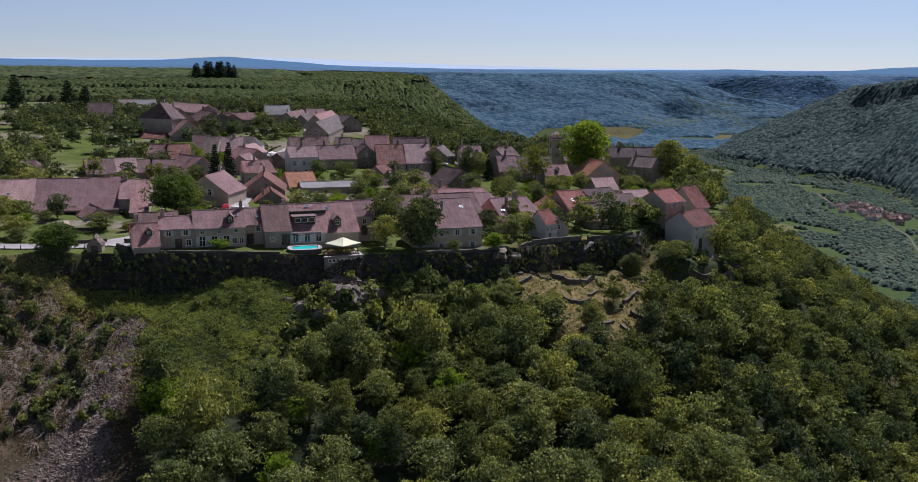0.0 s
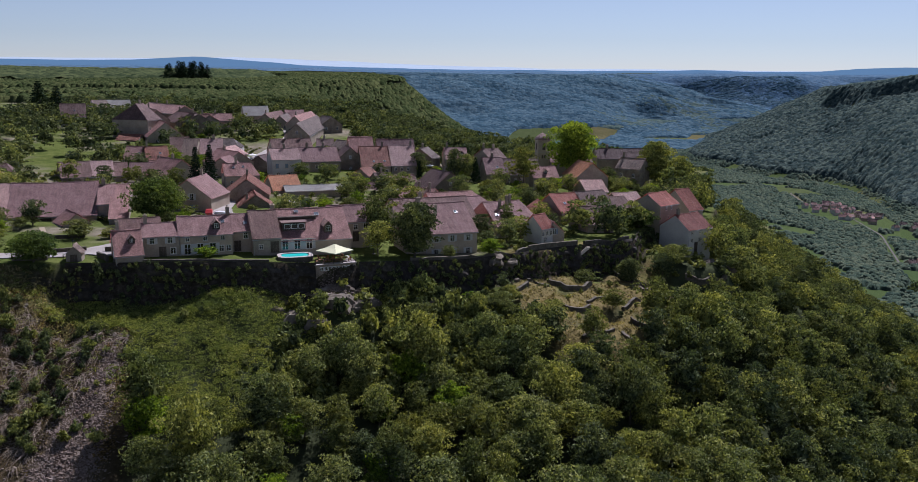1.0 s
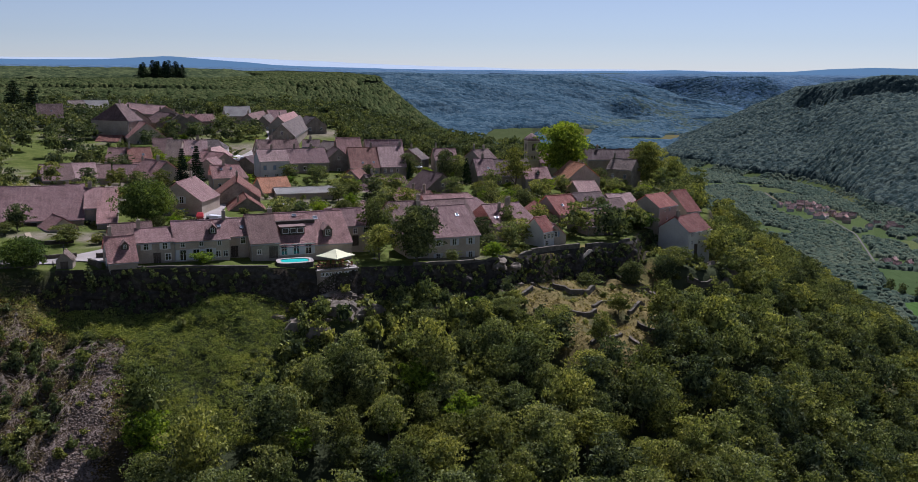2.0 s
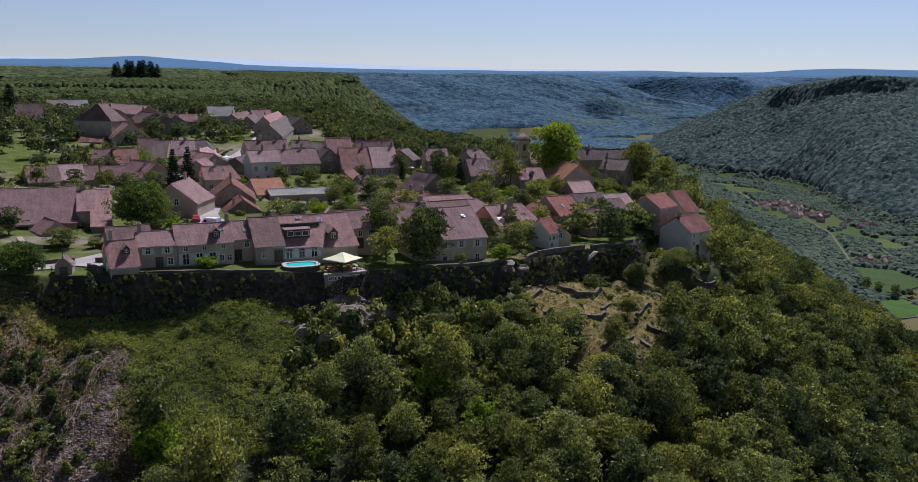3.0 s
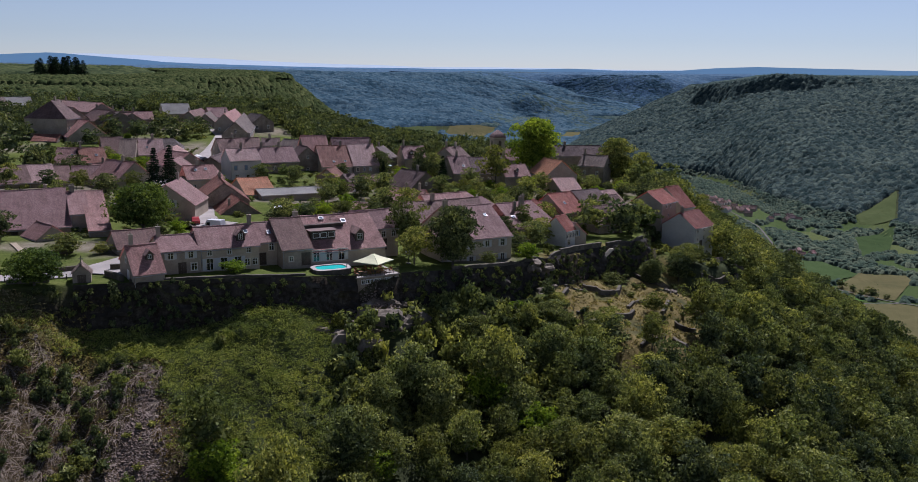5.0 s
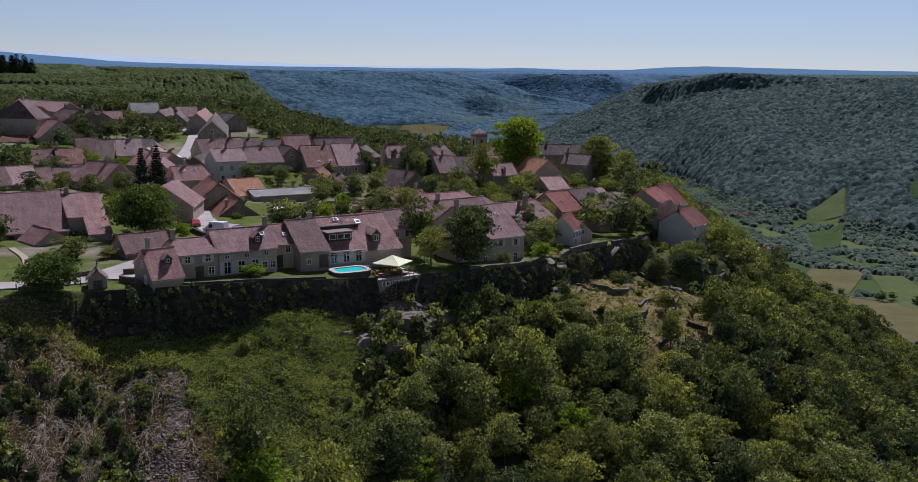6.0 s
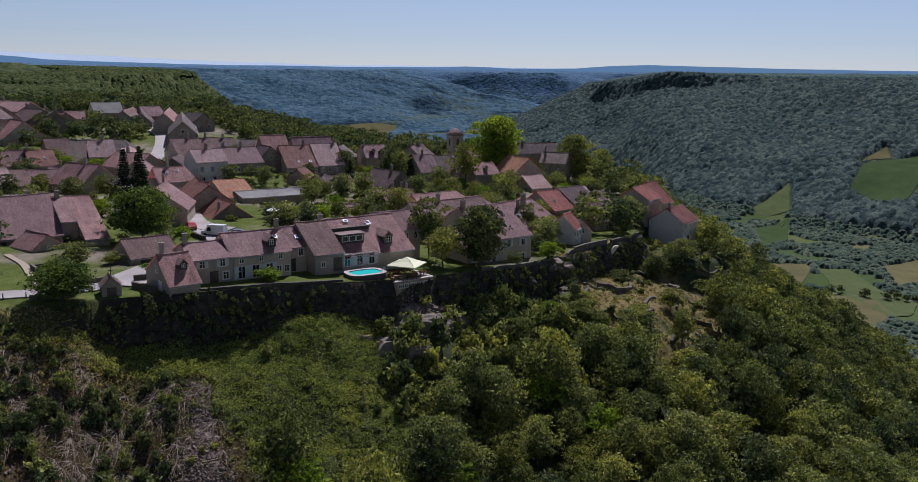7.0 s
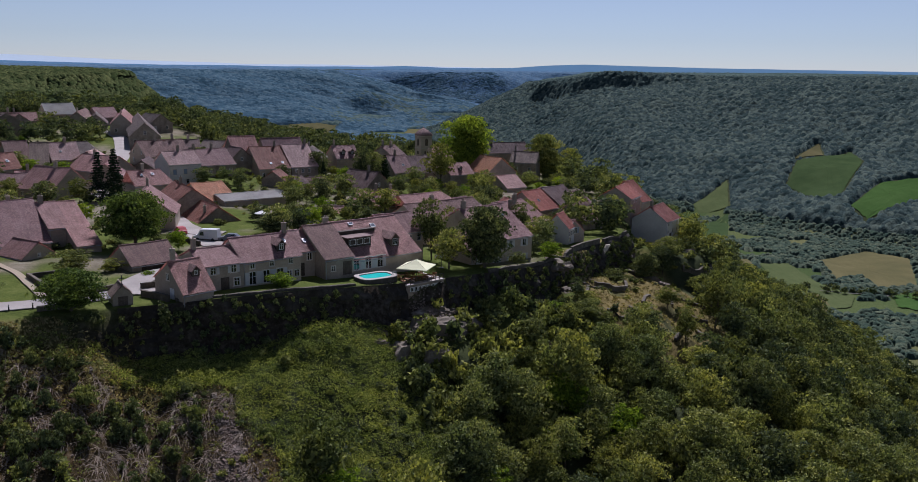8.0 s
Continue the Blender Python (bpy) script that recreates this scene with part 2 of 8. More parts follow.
def crown_mat(name, dark, mid, light, crown):
    """Crowns of a far wood: a tint for each tree, drifts of tint over the hill, leaf relief. crown: metres across."""
    m, nt, b, _ = nodes_of(name)
    co = geo_of(nt)
    f = math_of(nt, "ADD", math_of(nt, "MULTIPLY", geo_of(nt, "Random Per Island"), 0.5), math_of(nt, "MULTIPLY", noise_of(nt, co, 0.06 / crown, 4, 0.6), 0.5))
    c = ramp_of(nt, f, [(0.25, dark), (0.5, mid), (0.75, light)])
    k = 0.55
    leafy = ramp_of(nt, noise_of(nt, co, 9.0 / crown, 4, 0.75), [(0.36, (1 - k,) * 3), (0.5, (1, 1, 1)), (0.64, (1 + k, 1 + k, 1 + 0.7 * k))])
    nt.links.new(mix_of(nt, 1.0, c, leafy, "MULTIPLY"), b.inputs["Base Color"])
    b.inputs["Roughness"].default_value, b.inputs["Specular IOR Level"].default_value = 1.0, 0.0
    bump_of(nt, b, noise_of(nt, co, 4.0 / crown, 5, 0.75), 0.7, crown * 0.12)
    leafy_light(nt, b, 0.6 if crown < 8 else 1.0)
    return m


NEAR_CROWN = crown_mat("crowns_of_the_plateau", (0.0266, 0.0389, 0.0148), (0.0453, 0.0589, 0.0230), (0.0718, 0.0818, 0.0322), 7.0)
# some of the valley air's blue haze is mixed into this leaf colour
HAZED_VALLEY_CROWN = crown_mat("hazed_valley_crowns", (0.0358, 0.0559, 0.0431), (0.0573, 0.0804, 0.0580), (0.0897, 0.1090, 0.0729), 9.0)
FAR_WOOD = canopy_mat("wood_canopy", (0.0270, 0.0396, 0.0198), (0.0495, 0.0657, 0.0306), (0.0810, 0.0954, 0.0405), 6.5)
# these four canopies carry the haze of distance as blue in their base colour
HAZED_HILL_WOOD = canopy_mat("hazed_hill_canopy", (0.0400, 0.0660, 0.0605), (0.0620, 0.0900, 0.0799), (0.0900, 0.1200, 0.1015), 9.0)
HAZED_FLANK_WOOD = canopy_mat("hazed_flank_canopy", (0.022, 0.037, 0.036), (0.046, 0.066, 0.06), (0.085, 0.108, 0.086), 8.0, 0.85, 0.25)
HAZED_REMOTE_WOOD = canopy_mat("hazed_remote_canopy", (0.028, 0.058, 0.08), (0.05, 0.09, 0.118), (0.084, 0.13, 0.152), 12.0, 0.45)
HAZED_PLATEAU_WOOD = canopy_mat("hazed_plateau_canopy", (0.06, 0.11, 0.165), (0.078, 0.132, 0.19), (0.1, 0.156, 0.21), 14.0)
DRY_LEAF = leaf_mat("dry_stalks", (0.16, 0.13, 0.06), (0.25, 0.2, 0.1), (0.34, 0.29, 0.15), 0.3)
LITTER_LEAF = leaf_mat("dead_leaves", (0.05, 0.036, 0.02), (0.09, 0.066, 0.038), (0.15, 0.112, 0.068), 0.2)
SCREE = stone_mat("scree_stone", (0.09, 0.068, 0.052), (0.155, 0.122, 0.1), (0.245, 0.205, 0.178), 0.8, 3.0, 0.95, 0.3)

# ---------------------------------------------------------------- small building helpers


def mesh_of(name, bm, material=None):
    me = bpy.data.meshes.new(name)
    bm.normal_update()
    bm.to_mesh(me)
    bm.free()
    if material:
        me.materials.append(material)
    return me


def part(name, bm, material, parent, label=""):
    ob = new(name, mesh_of(name, bm, material) if isinstance(bm, bmesh.types.BMesh) else bm)
    ob.parent = parent
    if label:
        ob["label"] = label
    return ob


def box(bm, x0, y0, z0, x1, y1, z1, m=None):
    vs = [bm.verts.new((x, y, z)) for z in (z0, z1) for x, y in ((x0, y0), (x1, y0), (x1, y1), (x0, y1))]
    if m is not None:
        for v in vs:
            v.co = m @ v.co
    for f in ((3, 2, 1, 0), (4, 5, 6, 7), (0, 1, 5, 4), (1, 2, 6, 5), (2, 3, 7, 6), (3, 0, 4, 7)):
        bm.faces.new([vs[i] for i in f])
    return vs


def tube(bm, points, radii, sides=6):
    """A tapered round bar along points."""
    rings = []
    for i, (p, r) in enumerate(zip(points, radii)):
        p = Vector(p)
        a = Vector(points[min(i + 1, len(points) - 1)]) - Vector(points[max(i - 1, 0)])
        q = a.to_track_quat("Z", "Y")
        rings.append([bm.verts.new(p + q @ Vector((r * math.cos(k * math.tau / sides), r * math.sin(k * math.tau / sides), 0))) for k in range(sides)])
    for a, b in zip(rings, rings[1:]):
        for k in range(sides):
            bm.faces.new((a[k], a[(k + 1) % sides], b[(k + 1) % sides], b[k]))
    bm.faces.new(rings[0][::-1])
    bm.faces.new(rings[-1])


def smooth(a, b, v):
    k = np.clip((np.asarray(v, float) - a) / (b - a), 0, 1)
    return k * k * (3 - 2 * k)


def hashed(i, j, seed):
    h = np.sin(i * 127.1 + j * 311.7 + seed * 74.7) * 43758.5453
    return h - np.floor(h)


def vnoise(x, y, scale, seed=0.0):
    """Smooth value noise on arrays, -1 to 1."""
    x, y = np.asarray(x, float) / scale, np.asarray(y, float) / scale
    i, j = np.floor(x), np.floor(y)
    u, v = x - i, y - j
    u, v = u * u * (3 - 2 * u), v * v * (3 - 2 * v)
    a, b = hashed(i, j, seed), hashed(i + 1, j, seed)
    c, d = hashed(i, j + 1, seed), hashed(i + 1, j + 1, seed)
    return 2 * (a + (b - a) * u + (c - a) * v + (a - b - c + d) * u * v) - 1


def inside_by(poly, x, y):
    """Distance to the outline of a polygon, positive inside."""
    x, y = np.asarray(x, float), np.asarray(y, float)
    d = np.full(x.shape, 1e12)
    ins = np.zeros(x.shape, bool)
    for (ax, ay), (bx, by) in zip(poly, poly[1:] + poly[:1]):
        ex, ey = bx - ax, by - ay
        k = np.clip(((x - ax) * ex + (y - ay) * ey) / (ex * ex + ey * ey), 0, 1)
        d = np.minimum(d, (x - ax - k * ex) ** 2 + (y - ay - k * ey) ** 2)
        if ay != by:
            ins ^= ((ay > y) != (by > y)) & (x < (bx - ax) * (y - ay) / (by - ay) + ax)
    return np.where(ins, 1, -1) * np.sqrt(d)


# ---------------------------------------------------------------- the land
FLOOR = -189.0
SPUR = [(-6000, -1500), (-700, -150), (-300, 80), (-160, 146), (-110, 164), (-85, 170.4), (-64, 174.0), (-50, 176.6), (-36, 179.6), (-27, 181.6), (-19.5, 184.6), (-8, 189), (2, 193),
        (13, 202), (24, 212.5), (37, 222), (47, 231), (53, 246), (66, 258), (80, 270), (90, 295), (101, 340), (110, 390), (100, 440), (60, 480), (0, 520), (-60, 590), (-110, 720), (-135, 900),
        (-85, 1120), (-45, 1300), (-90, 1520), (-260, 1900), (-620, 2500), (-1600, 3100), (-6000, 3300)]
EAST = [(1044, 2278), (1067, 2133), (1168, 2019), (1320, 1883), (1407, 1620), (1500, 1308), (2000, 800), (2500, 300), (7000, -500), (7000, 5200), (3000, 5000), (2000, 4100), (1560, 3400), (1272, 2780)]
NORTH = [(-6000, 3700), (-1200, 3500), (-300, 3750), (300, 4150), (800, 4500), (1100, 5200), (1300, 6300), (1300, 11500), (-6000, 11500)]
NORTH_EAST = [(1500, 5900), (2200, 5500), (3000, 6000), (9000, 6000), (9000, 11500), (1500, 11500)]


def village_top(x, y):
    z = 0.6 - np.where(x > -50, 0.055, 0.02) * (x + 50)
    z = z - 0.03 * np.minimum(0, x + 90)
    z = z + 0.04 * np.clip(y - 300, 0, 330) * smooth(30, -60, x)
    return np.minimum(z, 15 + 3 * vnoise(x, y, 260, 5)) + 10 * smooth(700, 1500, y)


def land(x, y):
    """The height of the ground, in metres."""
    x, y = np.asarray(x, float), np.asarray(y, float)
    far = smooth(350, 900, np.hypot(x, y - 150))
    wob = far * (26 * vnoise(x, y, 170, 1) + 45 * vnoise(x, y, 420, 2)) + (1 - far) * 0.9 * vnoise(x, y, 7, 3)
    d = inside_by(SPUR, x, y) + wob
    o = np.maximum(0, -d)
    top = village_top(x, y)
    garden = smooth(30, 16, np.hypot((x - 31) * 0.9, y - 198))
    bank = smooth(-68, -84, x)
    drop = 7.2 * (1 - bank * 0.75) - 2 * far
    cliff = drop * smooth(0, 2.2, o)
    slope = (0.42 + 0.15 * smooth(58, 105, x)) * np.maximum(0, o - 2.0)
    slope = np.where(far > 0.5, 0.55 * o, slope)
    z = np.where(d > 0, top, top - cliff - slope)
    terrace = -10.4 - 0.175 * (208 - y) - 0.25 * (x - 28) + 0.5 * vnoise(x, y, 6, 21)
    steps = np.floor(terrace / 1.3) * 1.3 + 1.3 * smooth(0.72, 1.0, terrace / 1.3 - np.floor(terrace / 1.3))
    z = np.where(d > 0, z, z + (0.35 * terrace + 0.65 * steps - z) * garden * smooth(0.5, 2.5, o))
    ledge = smooth(20, 10, np.hypot(x - 64, y - 240)) * (d < 0)
    z = z + (-11.4 - 0.12 * (x - 64) - z) * ledge
    mound = (3.3 * np.exp(-((x + 42) / 6.5) ** 2) + 3.2 * np.exp(-((x + 24) / 6) ** 2) + 2.6 * np.exp(-((x + 7) / 8) ** 2) - 1.2 * np.exp(-((x + 58) / 6) ** 2)) * smooth(17, 2.5, o) * smooth(0.3, 2.4, o)
    z = z + np.where(far > 0, 0, mound)
    nose = smooth(30.0, 24.8, np.degrees(np.arctan2(x + 32, y - 22)))
    for poly, rim, fall, bluff in ((EAST, 25 - 32 * nose, 0.345, 34), (NORTH, 13, 0.22, 9), (NORTH_EAST, 12, 0.27, 5)):
        wild = 0.3 if bluff > 30 else 1.0
        steep = nose if bluff > 30 else 0.0
        e = inside_by(poly, x, y) + wild * (60 * vnoise(x, y, 300, 7) + 90 * vnoise(x, y, 700, 8)) + (9 * vnoise(x, y, 60, 17) if bluff > 30 else 0)
        fold = (34 * vnoise(x, y, 310, 44) + 13 * vnoise(x, y, 130, 45) - 16 * np.abs(vnoise(x, y, 210, 46))) * smooth(60, 420, -e) * smooth(-900, -600, e) * (0.3 if bluff < 6 else 1 - 0.8 * nose if bluff > 30 else 1.0)
        hill = rim + 7 * vnoise(x, y, 500, 9) + np.clip(e, 0, 3000) * 0.004 - (bluff if bluff < 30 else 4 + 28 * smooth(420, 150, np.hypot(x - 1090, y - 2160))) * smooth(4, 60, -e) - fall * (1 + 0.35 * steep) * (np.hypot(np.maximum(0, -e), 90 - 75 * steep) - 90 + 75 * steep) + fold
        z = np.maximum(z, hill)
    floor = FLOOR + 0.8 * vnoise(x, y, 220, 4) + 10 * smooth(-200, 500, inside_by(EAST, x, y))
    rough = np.where(d > -1, 0.06, 0.55) * vnoise(x, y, 3.1, 11) + np.where(d > -1, 0.1, 0.8) * vnoise(x, y, 9.0, 12)
    return np.maximum(z, floor) + rough * (1 - far * 0.6)


TABLE_X, TABLE_Y, TABLE_STEP = -180.0, 100.0, 0.6
_tx, _ty = np.meshgrid(np.arange(TABLE_X, 200, TABLE_STEP), np.arange(TABLE_Y, 530, TABLE_STEP))
LAND_TABLE = land(_tx, _ty).tolist()
EDGE_TABLE = inside_by(SPUR, _tx, _ty).tolist()
del _tx, _ty


def looked_up(table, x, y):
    """Bilinear look-up in a table over the village, or None outside it."""
    u, v = (x - TABLE_X) / TABLE_STEP, (y - TABLE_Y) / TABLE_STEP
    i, j = int(math.floor(u)), int(math.floor(v))
    if i < 0 or j < 0 or j + 1 >= len(table) or i + 1 >= len(table[0]):
        return None
    u, v = u - i, v - j
    a, b = table[j], table[j + 1]
    return (a[i] * (1 - u) + a[i + 1] * u) * (1 - v) + (b[i] * (1 - u) + b[i + 1] * u) * v


def ground_at(x, y):
    z = looked_up(LAND_TABLE, float(x), float(y))
    return float(land(np.array([x]), np.array([y]))[0]) if z is None else z


EYE_MID = np.array((-30.0, 20.0, 41.0))


def drawn_in(p):
    """Distances past 1.8 km are shortened more and more, so that all the land lies within the clipping distance."""
    v = p - EYE_MID
    r = np.linalg.norm(v, axis=1)
    k = np.where(r > 1800, (1800 + 3000 * (1 - np.exp(-(r - 1800) / 3000))) / np.maximum(r, 1), 1.0)
    return EYE_MID + v * k[:, None]


def grades(lo, hi, a, b, step, grow, most=26.0, until=3400.0):
    """Grid lines: even steps from a to b, growing outside to lo and hi."""
    mid = list(np.arange(a, b + step / 2, step))
    left, right, s = [], [], step
    v, w = a, mid[-1]
    while v > lo:
        s = min(s * grow, most) if v > -400 else s * grow
        v -= s
        left.append(v)
    s = step
    while w < hi:
        s = min(s * grow, most) if w < until else s * grow
        w += s
        right.append(w)
    return np.array(left[::-1] + mid + right)


def sheet(name, xs, ys, material, lift=0.0):
    gx, gy = np.meshgrid(xs, ys)
    p = np.stack([gx.ravel(), gy.ravel(), land(gx.ravel(), gy.ravel()) + lift], 1)
    n, m = len(xs), len(ys)
    i = (np.arange(m - 1)[:, None] * n + np.arange(n - 1)[None]).ravel()
    faces = np.stack([i, i + 1, i + n + 1, i + n], 1)
    me = bpy.data.meshes.new(name)
    me.from_pydata(drawn_in(p).tolist(), [], faces.tolist())
    me.polygons.foreach_set("use_smooth", [True] * len(me.polygons))
    me.materials.append(material)
    return me, p


def region(me, name, values):
    a = me.attributes.new(name, "FLOAT", "POINT")
    a.data.foreach_set("value", np.ascontiguousarray(values, np.float32))


# the open weed slope and the terraced garden
WEED_SLOPE = [(-80, 178), (-36, 182), (-27, 172), (-28, 156), (-33, 146), (-46, 141), (-60, 144)]
GARDEN = [(12, 206), (33, 222), (54, 234), (57, 214), (46, 190), (38, 176), (24, 173), (15, 182)]


def scree_mask(x, y):
    mid = -61.0 + 0.9 * vnoise(x, y, 7, 81)
    w = 0.9 + np.maximum(0, 160 - y) * 0.19 + 1.1 * vnoise(x, y, 3, 82)
    return smooth(1.25, 0.45, np.abs(x - mid) / np.maximum(w, 0.4)) * smooth(162, 157, y) * smooth(96, 116, y)


def dry_mask(x, y):
    g = smooth(-2, 2, inside_by(GARDEN, x, y)) * smooth(-1.0, -0.1, vnoise(x, y, 5, 31) + 0.5 * vnoise(x, y, 2.2, 32))
    g = np.maximum(g, 0.8 * smooth(8, 5, np.hypot(x + 27, (y - 177.6) * 1.7)))
    g = np.maximum(g, smooth(6, 3, np.abs((x - 119) - 0.95 * (y - 236))) * smooth(17, 12, np.abs((x - 119) + 1.05 * (y - 236))))
    return np.clip(g + smooth(-72, -78, x) * smooth(171, 168, y) * 0.55, 0, 1)


def brush_mask(x, y):
    return smooth(-55.5, -58.5, x - (155 - y) * 0.33 + 1.4 * vnoise(x, y, 4, 83)) * smooth(167, 160, y + 2 * vnoise(x, y, 5, 84)) * smooth(92, 114, y) * (1 - scree_mask(x, y))


def field_mask(x, y):
    return smooth(FLOOR + 16, FLOOR + 6, land(x, y))


# the fields of the valley floor: outline and crop
FIELDS = [([(552, 1007), (590, 987), (595, 918), (544, 889), (505, 876)], "green"), ([(597, 922), (645, 905), (637, 885), (558, 804), (529, 829), (533, 867)], "stubble"),
          ([(490, 852), (516, 850), (526, 806), (474, 785)], "lush"), ([(468, 777), (520, 797), (553, 789), (600, 740), (575, 690), (430, 600), (420, 680)], "stubble"),
          ([(812, 1247), (913, 1295), (841, 1195), (792, 1199)], "meadow"), ([(735, 1134), (824, 1173), (730, 1050), (657, 1005)], "green"),
          ([(694, 1775), (741, 1735), (748, 1628), (669, 1683)], "meadow"), ([(947, 1186), (1028, 1255), (1085, 1248), (1150, 1262), (1105, 1188), (947, 1071), (931, 1103)], "green"),
          ([(1033, 1268), (1136, 1325), (1085, 1256)], "stubble"), ([(925, 1025), (1032, 1074), (1105, 1064), (1028, 999), (913, 981)], "lush"),
          ([(729, 873), (830, 899), (850, 850), (732, 731), (679, 734), (715, 794), (667, 780)], "stubble"),
          ([(643, 878), (678, 871), (637, 775), (634, 722), (595, 686), (567, 684), (584, 778)], "meadow"), ([(670, 706), (724, 715), (650, 650), (640, 672)], "lush"),
          ([(232, 2920), (374, 3287), (450, 3240), (430, 2900), (320, 2760)], "meadow"), ([(470, 3100), (570, 3396), (700, 3300), (560, 2950)], "stubble"),
          ([(430, 2700), (520, 2760), (600, 2640), (480, 2560)], "lush"), ([(860, 3000), (960, 3250), (1080, 3230), (1000, 2960)], "stubble")]
VALLEY_ROADS = [[(500, 905), (512, 893), (530, 843), (553, 795), (620, 742), (690, 690)], [(466, 781), (523, 801), (553, 793)], [(566, 1040), (640, 1230), (672, 1400), (664, 1560), (690, 1690), (752, 1640)]]


def on_field(x, y, pad=0.0):
    out = np.zeros(np.shape(x), bool)
    for poly, _ in FIELDS:
        out |= inside_by(poly, x, y) > -pad
    return out


def on_lane(x, y, half):
    out = np.zeros(np.shape(x), bool)
    for line in VALLEY_ROADS:
        for (ax, ay), (bx, by) in zip(line, line[1:]):
            k = np.clip(((x - ax) * (bx - ax) + (y - ay) * (by - ay)) / ((bx - ax) ** 2 + (by - ay) ** 2), 0, 1)
            out |= np.hypot(x - ax - k * (bx - ax), y - ay - k * (by - ay)) < half
    return out


def ground_material():
    m, nt, b, _ = nodes_of("ground_cover")
    co = geo_of(nt)

    def att(name):
        a = nt.nodes.new("ShaderNodeAttribute")
        a.attribute_name = name
        return a.outputs["Fac"]
    n1, n2, n3 = noise_of(nt, co, 0.25, 6, 0.65), noise_of(nt, co, 2.5, 6, 0.7), noise_of(nt, co, 0.012, 3, 0.5)
    f = math_of(nt, "ADD", math_of(nt, "MULTIPLY", n1, 0.55), math_of(nt, "MULTIPLY", n2, 0.45))
    grass = ramp_of(nt, f, [(0.33, (0.045, 0.062, 0.018)), (0.5, (0.085, 0.108, 0.028)), (0.68, (0.14, 0.15, 0.05))])
    dry = ramp_of(nt, f, [(0.33, (0.075, 0.07, 0.026)), (0.5, (0.165, 0.132, 0.056)), (0.68, (0.25, 0.2, 0.09))])
    scree = ramp_of(nt, noise_of(nt, co, 3.5, 5, 0.8), [(0.35, (0.045, 0.032, 0.021)), (0.5, (0.105, 0.077, 0.054)), (0.66, (0.18, 0.14, 0.11))])
    litter = ramp_of(nt, f, [(0.35, (0.026, 0.019, 0.011)), (0.5, (0.06, 0.043, 0.025)), (0.68, (0.12, 0.086, 0.052))])
    yard = ramp_of(nt, f, [(0.35, (0.1, 0.095, 0.06)), (0.5, (0.17, 0.15, 0.105)), (0.66, (0.26, 0.235, 0.185))])
    vor = nt.nodes.new("ShaderNodeTexVoronoi")
    vor.inputs["Scale"].default_value = 0.0065
    nt.links.new(co, vor.inputs["Vector"])
    sep = nt.nodes.new("ShaderNodeSeparateColor")
    nt.links.new(vor.outputs["Color"], sep.inputs[0])
    crop = mix_of(nt, 0.3, ramp_of(nt, sep.outputs[0], [(0.15, (0.042, 0.07, 0.03)), (0.5, (0.062, 0.09, 0.038)), (0.75, (0.09, 0.105, 0.046)), (0.95, (0.15, 0.13, 0.07))]), grass)
    wood = ramp_of(nt, n1, [(0.3, (0.03, 0.038, 0.02)), (0.6, (0.058, 0.068, 0.034))])
    c = mix_of(nt, att("wood"), grass, wood)
    c = mix_of(nt, att("field"), c, crop)
    c = mix_of(nt, att("yard"), c, yard)
    c = mix_of(nt, att("dry"), c, dry)
    c = mix_of(nt, att("brush"), c, litter)
    c = mix_of(nt, att("scree"), c, scree)
    # band under the cliff edge: brown rock with the cliff's shade in its tone
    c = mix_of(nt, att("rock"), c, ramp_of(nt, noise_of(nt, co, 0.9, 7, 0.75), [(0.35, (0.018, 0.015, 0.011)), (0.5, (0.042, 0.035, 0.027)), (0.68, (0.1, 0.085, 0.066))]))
    nt.links.new(c, b.inputs["Base Color"])
    b.inputs["Roughness"].default_value, b.inputs["Specular IOR Level"].default_value = 1.0, 0.0
    bump_of(nt, b, noise_of(nt, co, 2.2, 7, 0.75), 0.8, 0.25)
    return m


GROUND = ground_material()
xs, ys = grades(-5200, 8800, -128, 130, 1.45, 1.08, 26, 2300), grades(-1400, 11400, 120, 262, 1.45, 1.07)
me, p = sheet("ground", xs, ys, GROUND)
gx, gy = p[:, 0], p[:, 1]
edge = inside_by(SPUR, gx, gy)
near = np.hypot(gx, gy - 200) < 600
region(me, "scree", scree_mask(gx, gy) * near)
region(me, "dry", dry_mask(gx, gy) * near)
region(me, "brush", brush_mask(gx, gy) * near * 0.85)
region(me, "field", field_mask(gx, gy))
region(me, "yard", smooth(0.0, 0.5, vnoise(gx, gy, 17, 91) + 0.5 * vnoise(gx, gy, 6, 92)) * smooth(1, 4, edge) * near * smooth(176, 200, gy))
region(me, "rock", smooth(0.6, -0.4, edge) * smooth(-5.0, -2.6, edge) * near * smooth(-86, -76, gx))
region(me, "wood", np.where(near, smooth(-3, -14, edge), 1.0) * smooth(FLOOR + 6, FLOOR + 20, p[:, 2]))
ground = tagged(new("ground", me), "sloping ground with grass, woodland floor, scree and valley fields", "ground", kind="structure")

